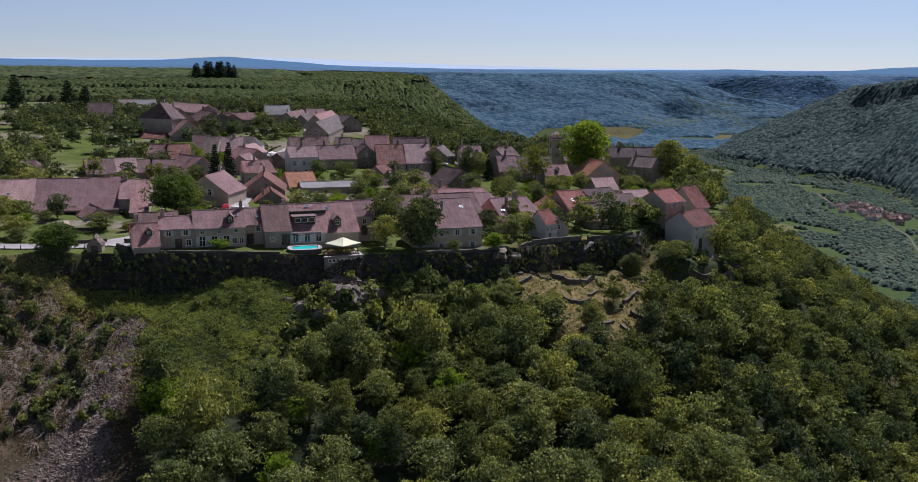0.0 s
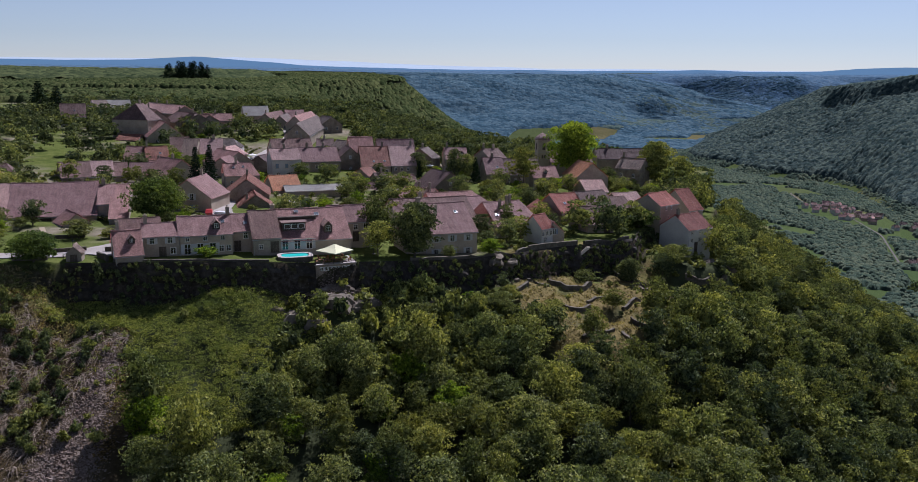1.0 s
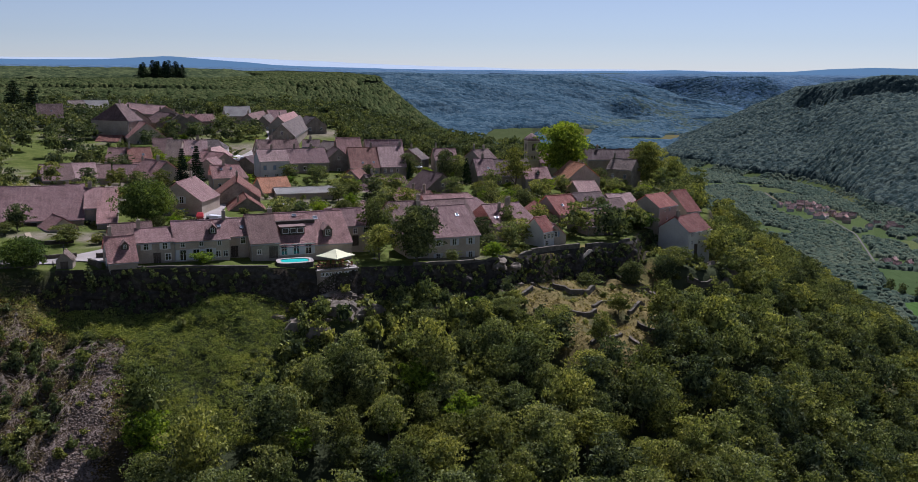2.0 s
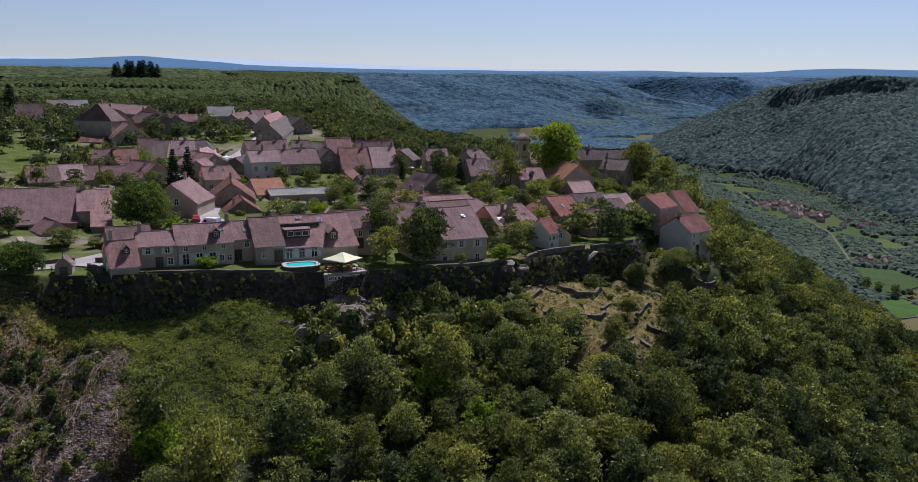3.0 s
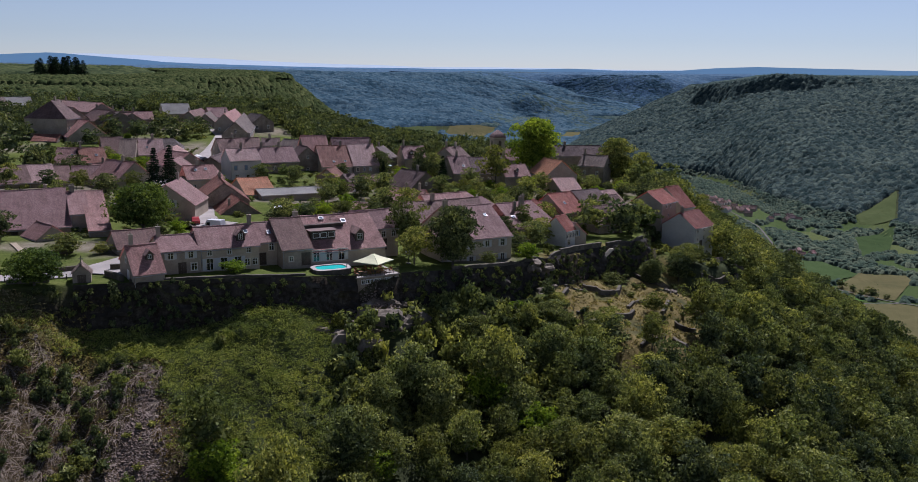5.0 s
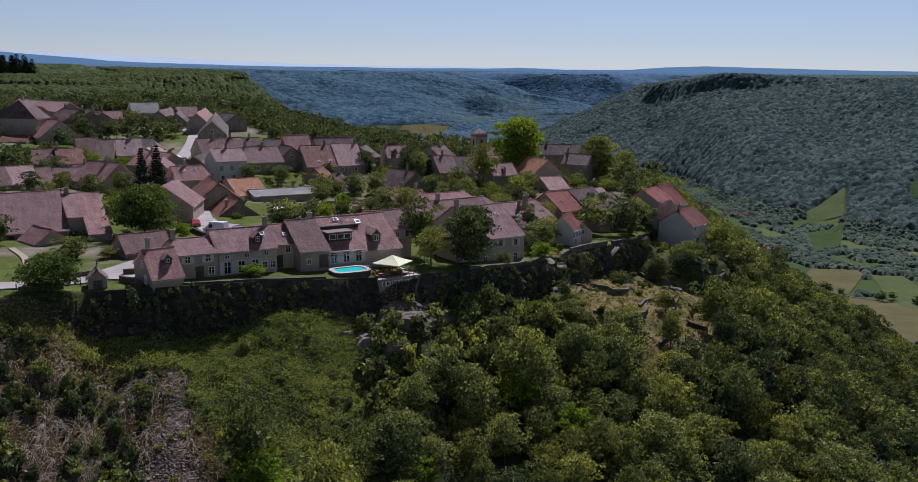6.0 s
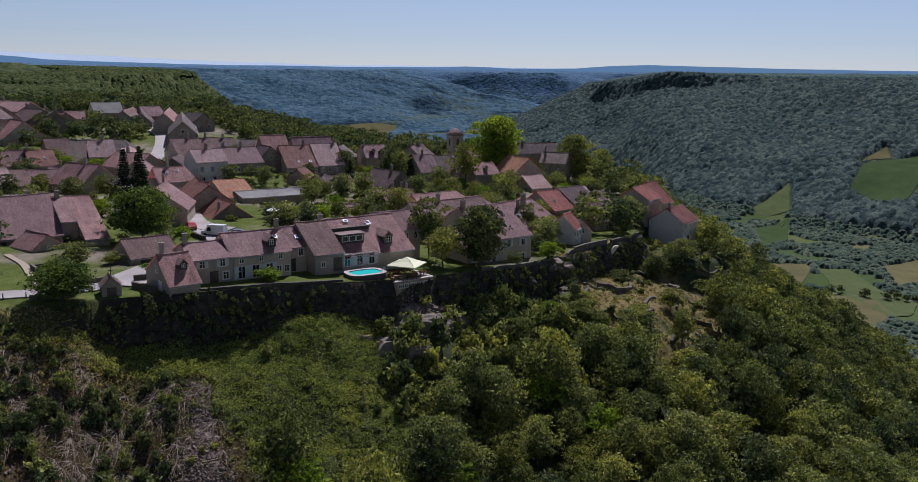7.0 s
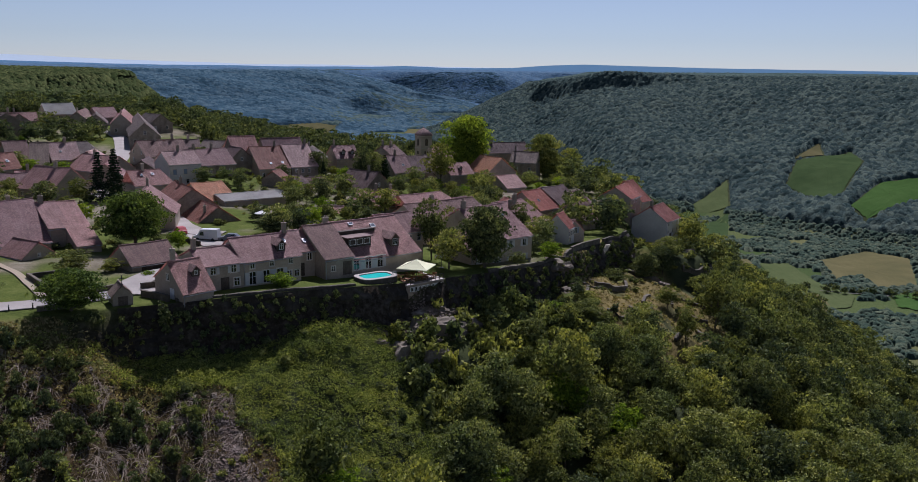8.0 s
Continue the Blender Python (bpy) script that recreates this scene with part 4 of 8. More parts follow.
# church quarter
h = ridged(14.6, 337.0, 21.6, 338.0, 7.4, -5.0, 0.6, 5.9, ROOF_ROSE, WALL_OLD, "house with rose tiled roof, chimney and skylight")
h.chimney(3.4).skylight(4.6, 0.35, 0.9, 1.2)
h = ridged(21.8, 338.0, 29.0, 339.0, 7.4, -5.0, 0.4, 5.4, ROOF_BROWN, WALL_OLD, "house with brown-red tiled roof")
h.row("F", 2.6, 3, 0.8, 1.2)
h = ridged(29.2, 339.0, 35.0, 340.0, 6.0, -5.0, 1.0, 5.6, ROOF_GREY, WALL_OLD, "house with grey tiled roof and skylight")
h.skylight(2.6, 0.5).chimney(2.0, None, 2)
h = ridged(50.6, 338.0, 54.0, 326.0, 6.4, -6.5, 0.2, 5.2, ROOF_ORANGE, WALL_OLD, "gabled house with orange-red tiled roof beside the great tree")
h.chimney(6.0, 9.0, 2).row("R", 2.2, 2)
h = ridged(48.0, 317.0, 56.0, 319.0, 6.0, -7.0, -3.4, 0.2, ROOF_PALE, WALL_CREAM, "low house with a broad pale pink tiled roof")
h = ridged(56.0, 300.0, 65.0, 303.0, 5.0, -7.5, -4.8, -2.0, ROOF_PALE, WALL_OLD, "low outbuilding with pale tiled roof", name="barn", category="barn")
h = ridged(70.0, 352.0, 78.0, 346.0, 4.8, -7.0, 1.4, 5.0, ROOF_GREY, WALL_STONE, "tall stone house with grey tiled roof")
h.row("F", 2.0, 2).row("F", 5.0, 2).chimney(1.0, None, 2)
h = ridged(62.0, 366.0, 82.0, 367.0, 5.0, -6.0, 3.6, 7.2, ROOF_BROWN, WALL_OLD, "long house with brown tiled roof near the church")
h.chimney(5, None, 1)
# the lower right quarter
h = House(-5.8, 197.4, 20, 12.2, 18, -3.2, 2.6, 7.9, ROOF_ROSE, WALL_CREAM, "large rose-roofed house with shuttered windows")
h.row("F", 3.7, 3, 0.95, 1.4, 1, 2.4, 10.0).row("F", 0.6, 3, 0.95, 1.5, 1, 2.4, 10.0).chimney(4.2, 5.6, 2).chimney(1.2, None, 1).skylight(9.2, 0.62)
h = House(-10.0, 195.8, 20, 4.4, 9, -3.4, 0.8, 4.4, ROOF_ROSE, WALL_CREAM, "low side house with rose tiled roof")
h.window("F", 2.2, 1.8, 0.9, 1.3, 1)
h = ridged(-15.0, 223.4, 4.0, 230.4, 7.6, -2.6, 2.0, 6.4, ROOF_BROWN, WALL_CREAM, "large house with deep brown tiled roof")
h.chimney(8, None, 1)
h = ridged(-12.4, 272.0, -3.4, 266.0, 5.2, -3.6, 0.0, 3.4, ROOF_ROSE, WALL_OLD, "old house with rose tiled roof")
h.chimney(5)
h = ridged(-6.0, 256.0, 11.0, 262.0, 7.0, -4.0, -0.4, 3.6, ROOF_ROSE, WALL_OLD, "long old house with a hipped rose tiled roof", hr=4.0)
h = ridged(4.0, 243.0, 12.0, 247.0, 7.0, -4.0, 0.4, 4.4, ROOF_ROSE, WALL_OLD, "old house with hipped rose tiled roof and dormers", hr=4)
h = ridged(8.4, 229.0, 20.0, 234.0, 8.4, -4.0, 0.2, 5.0, ROOF_ROSE, WALL_CREAM, "long house with rose tiled roof and tall chimneys", hr=2)
h.chimney(3.6, 6.0, 2).chimney(6.4, 7.4, 2).chimney(7.4, 7.8, 2).skylight(1.6, 0.4, 1.1, 0.9)
h = ridged(20.0, 218.4, 23.2, 221.4, 2.9, -3.4, 0.6, 3.5, ROOF_RED, WALL_WHITE, "white cottage with red tiled roof above the garden wall")
h.row("F", 1.9, 3, 0.75, 1.1, 0).window("F", 1.6, 0.4, 0.9, 1.1)
h = ridged(24.2, 225.2, 25.4, 219.4, 2.8, -3.8, -0.9, 1.7, ROOF_ROSE, WALL_CREAM, "small gabled cottage with rose tiled roof and blue shutters")
h.window("R", 3.0, 2.4, 0.8, 1.3, 1, "blue")
h = ridged(26.4, 262.0, 27.4, 248.0, 4.6, -4.6, -2.0, 1.2, ROOF_RED, WALL_STONE, "low barn with a red tiled roof", name="barn", category="barn")
h = ridged(29.0, 256.6, 37.0, 260.6, 6.6, -4.6, -1.0, 3.4, ROOF_RED, WALL_CREAM, "farmhouse with a red tiled roof", name="farmhouse")
h.window("F", 6.4, 2.0, 0.9, 1.1, 1).skylight(3.0, 0.4)
h = ridged(37.0, 260.6, 46.0, 265.0, 7.4, -5.0, -1.0, 3.6, ROOF_BROWN, WALL_OLD, "long barn with a dark brown tiled roof", name="barn", category="barn")
h = ridged(46.2, 265.0, 53.0, 268.0, 6.0, -6.0, -2.2, 1.4, ROOF_BROWN, WALL_STONE, "stone house with stepped gable and brown tiled roof")
h.row("F", 1.5, 2)
h = ridged(35.0, 240.6, 42.4, 243.6, 5.0, -5.4, -1.6, 2.3, ROOF_BROWN, WALL_STONE, "stone barn with brown tiled roof and one dark dormer", name="barn", category="barn")
h.dormer(4.4, 0.3, 1.4, 1.3, 0.9).door("F", 6.0, 1.6, 2.4)
h = ridged(56.6, 253.8, 63.4, 259.6, 4.6, -5.6, 1.2, 4.1, ROOF_RED, WALL_CREAM, "tall house with a red tiled roof by the slope", foot=4)
h.window("F", 3.0, 5.2, 0.6, 1.0).window("F", 5.4, 5.2, 0.6, 1.0).window("F", 4.2, 2.6, 0.6, 0.9)
h = ridged(68.6, 269.0, 73.6, 271.8, 6.4, -8.0, -2.0, 3.4, ROOF_RED, WALL_CREAM, "tall house with steep red tiled roof above the slope", foot=5)
h = ridged(62.4, 245.0, 70.4, 250.6, 5.0, -10.5, -4.0, -0.5, ROOF_RED, WALL_WHITE, "tower-like stone house with red tiled roof on the steep slope", foot=4)
h.row("F", 5.0, 3, 0.55, 0.9).row("F", 2.8, 3, 0.6, 1.0).door("F", 3.4, 1.0, 2.6, "wood").chimney(1.4, None, 1)
# upper village
h = ridged(-181.4, 461.1, -170.8, 469.5, 5.4, 8.4, 12.6, 16.4, ROOF_ROSE, WALL_WHITE, "white house with rose tiled roof and chimney in the upper village")
h.chimney(7, None, 1).skylight(9, 0.4).row('F', 1.5, 4)
h = ridged(-176.0, 424.0, -166.0, 428.0, 6.0, 10.0, 15.0, 20.6, ROOF_BROWN, WALL_WHITE, "white house with brown tiled roof among trees")
h.skylight(6, 0.4)
h = ridged(-179.2, 470.7, -173.8, 476.7, 4.6, 11, 17, 20.5, ROOF_GREY, WALL_WHITE, "white house with grey roof at the village edge")
h = ridged(-178.0, 478.0, -164.0, 484.0, 5.0, 13.0, 17.0, 20.4, ROOF_SHEET, WALL_WHITE, "house with a pale grey roof at the village edge")
h = ridged(-114.7, 330.3, -108.9, 330.4, 5.4, 2.6, 5.4, 9.5, ROOF_ROSE, WALL_OLD, "house with rose tiled roof and a skylight in the row")
h.skylight(5, 0.4).row('F', 0.6, 3)
h = ridged(-108.7, 330.5, -101.6, 334.0, 6.0, 2.6, 5.2, 9.4, ROOF_RUST, WALL_OLD, "house with dark red tiled roof and a skylight")
h.skylight(5, 0.4, 0.9, 1.2).chimney(1.0, None, 2)
h = ridged(-106.6, 356.0, -99.8, 358.0, 8.0, 3.0, 5.0, 11.0, ROOF_BROWN, WALL_OLD, "tall house with steep brown tiled roof", )
h = ridged(-97.6, 343.7, -92.4, 343.9, 8, 3, 5.4, 11.4, ROOF_GREY, WALL_OLD, "house with grey-brown tiled roof")
h = ridged(-92.9, 347.7, -84.8, 349.4, 7, 3, 6.2, 11, ROOF_PALE, WALL_CREAM, "house with sunlit orange-pink roof and chimneys")
h.chimney(5, None, 1).skylight(3, 0.4)
h = ridged(-85.2, 353.3, -78.4, 353.6, 5.6, 3, 7.6, 10.8, ROOF_GREY, WALL_WHITE, "white house with pale roof and café terrace", hr=3)
h.row('F', 1.0, 3, 1.0, 1.4)
h = ridged(-82.0, 330.0, -72.0, 318.0, 6.0, 2.0, 5.0, 9.0, ROOF_ROSE, WALL_OLD, "gabled house with rose tiled roof and chimney stack")
h.chimney(5, None, 1)
h = ridged(-103.0, 298.0, -94.0, 300.0, 5.0, 1.4, 4.0, 7.0, ROOF_ROSE, WALL_OLD, "low house with rose tiled roof and small windows")
h.row("F", 0.8, 3, 0.8, 0.9)
h = ridged(-93.0, 298.0, -84.0, 290.0, 6.6, 1.0, 4.0, 9.0, ROOF_ROSE, WALL_CREAM, "cream gable house with rose tiled roof")
h.row("F", 1.0, 3, 0.8, 1.0).chimney(7, None, 1)
h = ridged(-122.0, 288.0, -114.0, 292.0, 8.0, 1.8, 4.0, 8.0, ROOF_BROWN, WALL_OLD, "house with brown tiled roof in the row")
h = ridged(-114.0, 292.0, -107.6, 294.6, 8.0, 1.8, 4.0, 8.0, ROOF_PALE, WALL_OLD, "house with pale pink tiled roof in the row")
h = ridged(-107.4, 294.6, -103.4, 296.0, 8.0, 1.6, 4.0, 7.4, ROOF_BROWN, WALL_OLD, "house with brown tiled roof at the end of the row")
h = ridged(-140.0, 268.0, -126.0, 272.0, 7.0, 2.0, 5.0, 9.4, ROOF_BROWN, WALL_OLD, "house with hipped brown tiled roof behind the barn", hl=4, hr=4)
h = ridged(-82.0, 480.0, -73.0, 484.0, 6.0, 8.6, 12.0, 16.2, ROOF_ROSE, WALL_CREAM, "house with rose roof by the upper street")
h = ridged(-60.0, 460.0, -54.0, 448.0, 5.6, 6.6, 10.6, 14.6, ROOF_GREY, WALL_STONE, "stone gable house by the upper street")
h.row("R", 1.5, 2)
h = ridged(-102.0, 470.0, -90.0, 474.0, 6.0, 10.0, 14.0, 18.4, ROOF_SHEET, WALL_CREAM, "long house with pale grey roof in the upper village")
h = ridged(-134.1, 392.8, -131.3, 403.1, 8.5, 9, 15.5, 22, ROOF_BROWN, WALL_OLD, "large old farmhouse with hipped brown tiled roof in the upper village", hl=5)
h.chimney(8, None, 1).row("F", 2.0, 3)
h = ridged(-147.4, 462.7, -120.6, 430.4, 6, 9.5, 16.4, 20, ROOF_PALE, WALL_OLD, "long house with pale tiled roof in the upper village")
h.chimney(10).chimney(22).row("F", 2.5, 5)
h = ridged(-136.7, 426.7, -126.3, 405.8, 5.5, 9, 14.6, 19, ROOF_BROWN, WALL_STONE, "stone house with brown tiled roof beside the farmhouse")
h.chimney(2, None, 2)
h = ridged(-122.8, 426.6, -114.1, 414.7, 7.0, 7.5, 13.6, 17.5, ROOF_BROWN, WALL_STONE, "narrow row house with deep brown tiled roof in the upper village")
h.chimney(2, None, 2).row("F", 1.5, 2)
h = ridged(-115.5, 422.5, -110.7, 415.4, 7.4, 7.5, 12.8, 17, ROOF_GREY, WALL_STONE, "narrow row house with deep brown tiled roof in the upper village")
h.chimney(2, None, 2).row("F", 1.5, 2)
h = ridged(-112.5, 425.0, -107.0, 420.8, 8.0, 7.5, 12, 16.4, ROOF_BROWN, WALL_STONE, "narrow row house with deep brown tiled roof in the upper village")
h.chimney(2, None, 2).row("F", 1.5, 2)
h = ridged(-110.8, 421.0, -111.7, 449.3, 6.4, 5.5, 8.6, 13.5, ROOF_BROWN, WALL_STONE, "barn with brown roof, dark planks for its shaded open front", name="barn", category="barn")
# no opening is cut: a dark plank panel stands for its inner shade
h.door("L", 6.4, 6.0, 4.2)
h = ridged(-117.1, 448.4, -103.0, 450.7, 5, 7.5, 12.4, 15.5, ROOF_ROSE, WALL_OLD, "long house with rose tiled roof in the upper village")
h.chimney(6).row("F", 2.0, 4)
h = ridged(-130.3, 413.7, -116.9, 385.7, 7.4, 4.6, 9.0, 15, ROOF_ROSE, WALL_OLD, "house with a broad rose tiled roof and rounded gable")
h.chimney(9, None, 1).row("R", 1.5, 2)
h = ridged(-137.1, 388.8, -127.7, 387.8, 4.6, 4.6, 7.4, 9.6, ROOF_RUST, WALL_STONE, "low shed with red-brown tiled roof among gardens", name="shed", category="shed")
h = ridged(-98.3, 303.2, -94.3, 303.2, 4.2, 1.5, 4.6, 7.2, ROOF_ROSE, WALL_OLD, "small house with rose tiled roof in the row")
h.chimney(3)
h = ridged(-169.0, 471.7, -164.6, 472.5, 3.6, 8, 12.2, 14.4, ROOF_BROWN, WALL_OLD, "small cottage with brown tiled roof")
h = ridged(-70.2, 434.8, -68.4, 481.7, 4.4, 7, 11.4, 15.6, ROOF_ROSE, WALL_CREAM, "gabled house with rose roof by the upper street")
h.chimney(4).row("L", 1.0, 2)
h = ridged(-62.5, 390.4, -63.0, 461.4, 5.4, 6, 9.6, 14.6, ROOF_GREY, WALL_STONE, "stone gable house with balcony by the upper street")
h.row("L", 0.8, 3).window("L", 5.4, 4.0)
h = ridged(-87.7, 453.9, -84.8, 485.2, 4.6, 7.6, 11.8, 15.6, ROOF_BROWN, WALL_OLD, "house with brown tiled roof and chimney by the upper street")
h.chimney(2, None, 1).row("F", 1.5, 2)
h = ridged(-80.2, 453.3, -80.3, 482.4, 4.4, 6.6, 10.6, 14.6, ROOF_GREY, WALL_OLD, "gabled house with grey-brown tiled roof beside the bend")
h.row("L", 1.5, 2)
h = ridged(-51.6, 371.7, -45.0, 372.0, 4.4, 3, 7.2, 9.6, ROOF_BROWN, WALL_OLD, "low house with brown tiled roof in the village centre")
h.chimney(3, None, 1)
h = ridged(-43.2, 370.3, -36.4, 364.9, 4.6, 2, 6.4, 9.4, ROOF_GREY, WALL_STONE, "old barn with dark mossy roof in the village centre", name="barn", category="barn")
h = ridged(-81.4, 335.6, -79.2, 345.0, 5.0, 2.4, 6.0, 9.0, ROOF_PALE, WALL_OLD, "brick annexe with a pink tiled roof")
h.row("F", 1.0, 2)
h = ridged(-76.0, 307.6, -74.3, 315.1, 4.6, 1.0, 4.6, 8.0, ROOF_ROSE, WALL_OLD, "gabled house with rose tiled roof by the street")
h.row("R", 1.0, 2).row("R", 3.6, 1)
h = ridged(-65.9, 321.3, -63.4, 333.6, 5.6, 0.6, 3.6, 7.4, ROOF_BROWN, WALL_STONE, "dark stone barn beside the white house", name="barn", category="barn")
h = ridged(-24.2, 305.0, -21.0, 307.3, 4.6, -3.5, 0.2, 3.4, ROOF_BROWN, WALL_STONE, "low house with brown tiled roof among the gardens")
h.chimney(3)
h = ridged(-29.1, 309.4, -26.0, 314.5, 3.6, -3, 2.0, 4.6, ROOF_RUST, WALL_STONE, "small red-roofed outbuilding beside the gardens", name="barn", category="barn")
h = ridged(-9.2, 355.4, -6.0, 360.6, 5.5, -2, 4, 7.6, ROOF_GREY, WALL_STONE, "narrow stone house with grey roof")
h.chimney(2)
h = ridged(-7.0, 266.4, -3.5, 265.1, 5.2, -3.6, 0.4, 3.6, ROOF_BROWN, WALL_STONE, "stone house with hipped brown tiled roof", hr=2)
h.chimney(2)
h = ridged(14.3, 341.9, 20.8, 347.0, 5.2, -3, 5.2, 8.6, ROOF_BROWN, WALL_OLD, "gabled house with brown tiled roof and chimneys near the church")
h.chimney(6, None, 1).chimney(1, None, 2)
h = ridged(30.6, 322.9, 39.9, 324.7, 5.0, -5, 0.8, 4.2, ROOF_ROSE, WALL_OLD, "house with rose tiled roof below the church")
h.dormer(5, 0.3, 1.2, 1.0, 0.7).row("F", 1.0, 3)


# ---------------------------------------------------------------- trees


def leaf_spray(verts, faces, cx, cy, cz, r, n, size, rng, flat=0.75):
    """n small leaves over a rounded clump."""
    u = rng.normal(size=(n, 3))
    u /= np.linalg.norm(u, axis=1)[:, None]
    u[:, 2] = np.abs(u[:, 2]) * 0.9 - 0.25
    rad = r * rng.uniform(0.62, 1.12, n)
    c = np.array((cx, cy, cz)) + u * rad[:, None] * np.array((1, 1, flat))
    nrm = u + rng.normal(scale=0.55, size=(n, 3))
    nrm /= np.linalg.norm(nrm, axis=1)[:, None]
    t = np.cross(nrm, rng.normal(size=(n, 3)))
    t /= np.linalg.norm(t, axis=1)[:, None] + 1e-9
    b = np.cross(nrm, t)
    s = size * rng.uniform(0.6, 1.3, n)[:, None]
    k = len(verts) // 1
    tip = np.stack([c - t * s * 0.45 + b * s * 0.34, c + t * s * 0.55 + nrm * s * 0.08, c - t * s * 0.45 - b * s * 0.34], 1)
    verts.extend(tip.reshape(-1, 3).tolist())
    faces.extend([(k + 3 * i, k + 3 * i + 1, k + 3 * i + 2) for i in range(n)])


def crown_mesh(name, material, height, radius, low, clumps, leaves, size, seed, shape="round"):
    """A crown of leaf clumps from the height low to the tree's top."""
    rng = np.random.default_rng(seed)
    verts, faces = [], []
    mid, half = (low + height) / 2, (height - low) / 2
    for i in range(clumps):
        a, k = rng.uniform(0, math.tau), rng.uniform(-0.95, 1.0)
        rr = math.sqrt(max(0.0, 1 - k * k)) if shape == "round" else (1 - (k + 1) / 2) ** 0.75
        inner = rng.uniform(0.55, 0.98) if i % 4 else rng.uniform(0.1, 0.5)
        lump = 1 + 0.22 * math.sin(a * 3 + seed) + 0.12 * math.sin(a * 5 + k * 4 + seed * 2)
        r = radius * rr * inner * lump
        leaf_spray(verts, faces, r * math.cos(a), r * math.sin(a), mid + k * half * (0.92 if shape == "round" else 1) * (0.8 + 0.2 * inner), radius * rng.uniform(0.2, 0.36), leaves, size, rng)
    leaf_spray(verts, faces, 0, 0, mid - half * 0.12, radius * 0.6, clumps * 4, size * 1.9, rng, half / radius)
    me = bpy.data.meshes.new(name)
    me.from_pydata(verts, [], faces)
    me.materials.append(material)
    return me


def trunk_mesh(height, low, radius, girth, seed):
    """A tapered, slightly bent trunk with limbs that reach into the crown."""
    rng = random.Random(seed)
    bm = bmesh.new()
    pts = [(0, 0, -1.0), (0.05, 0, low * 0.5), (rng.uniform(-0.3, 0.3), rng.uniform(-0.3, 0.3), low + (height - low) * 0.3), (rng.uniform(-0.5, 0.5), rng.uniform(-0.5, 0.5), height * 0.85)]
    tube(bm, pts, [girth * 1.25, girth, girth * 0.7, girth * 0.15], 7)
    for k in range(6):
        a = k * math.tau / 6 + rng.uniform(-0.4, 0.4)
        z = low * 0.75 + (height - low) * rng.uniform(0.0, 0.4)
        e = radius * rng.uniform(0.5, 0.8)
        tube(bm, [(0, 0, z), (e * 0.5 * math.cos(a), e * 0.5 * math.sin(a), z + e * 0.45), (e * math.cos(a), e * math.sin(a), z + e * 0.8)], [girth * 0.45, girth * 0.3, girth * 0.08], 5)
    return mesh_of("trunk", bm, BARK)


def conifer_crown(name, height, radius, seed):
    rng = np.random.default_rng(seed)
    verts, faces = [], []
    z = height * 0.08
    while z < height * 0.98:
        r = radius * (1 - z / height) ** 0.85 + 0.15
        for k in range(int(6 + 8 * r / radius)):
            a = rng.uniform(0, math.tau)
            for s in (0.45, 0.85):
                leaf_spray(verts, faces, r * s * math.cos(a), r * s * math.sin(a), z - 0.25 * r * s, 0.28 * r + 0.15, 7, 0.55, rng, 0.4)
        z += height * 0.045
    me = bpy.data.meshes.new(name)
    me.from_pydata(verts, [], faces)
    me.materials.append(NEEDLE)
    return me


TREES = {}


def tree_kind(key, material, height, radius, low, clumps, leaves, size, girth, variants=3, shape="round"):
    TREES[key] = [(crown_mesh("crown", material, height, radius, low, clumps, leaves, size, 11 * v + len(TREES), shape), trunk_mesh(height, low, radius, girth, v + 5)) for v in range(variants)]


tree_kind("wood", LEAF, 10.5, 4.3, 2.0, 100, 34, 0.44, 0.2, 5)
tree_kind("wood_mid", LEAF, 10.5, 4.2, 1.8, 40, 13, 0.82, 0.2, 4)
tree_kind("wood_side", LEAF, 10.5, 4.3, 1.8, 62, 20, 0.58, 0.2, 4)
tree_kind("dark_side", LEAF_DARK, 10.5, 4.1, 1.2, 62, 20, 0.58, 0.2, 2)
tree_kind("olive_side", LEAF_OLIVE, 9.5, 4.0, 1.2, 58, 19, 0.56, 0.2, 2)
tree_kind("dark", LEAF_DARK, 10.5, 4.0, 1.0, 100, 34, 0.44, 0.2, 3)
tree_kind("olive", LEAF_OLIVE, 9.0, 3.6, 1.8, 72, 32, 0.41, 0.16, 3)
tree_kind("bright", LEAF_BRIGHT, 8.0, 3.2, 1.4, 70, 32, 0.44, 0.14, 2)
tree_kind("bush", LEAF, 3.0, 1.9, 0.1, 22, 18, 0.44, 0.07, 3)
tree_kind("bush_dark", LEAF_DARK, 3.2, 1.7, 0.1, 22, 18, 0.44, 0.07, 2)
tree_kind("bush_olive", LEAF_OLIVE, 2.6, 1.7, 0.1, 18, 15, 0.48, 0.06, 2)
tree_kind("garden", LEAF, 10.5, 4.3, 1.6, 70, 22, 0.6, 0.2, 4)
tree_kind("garden_dark", LEAF_DARK, 10.5, 4.1, 1.0, 70, 22, 0.6, 0.2, 2)
tree_kind("garden_olive", LEAF_OLIVE, 9.0, 3.7, 1.4, 58, 20, 0.56, 0.16, 2)
tree_kind("far_dark", LEAF_DARK, 10.0, 4.4, 1.0, 36, 12, 0.92, 0.2, 2)
tree_kind("remote", LEAF_DARK, 10.0, 4.6, 0.5, 24, 9, 1.15, 0.2, 3)
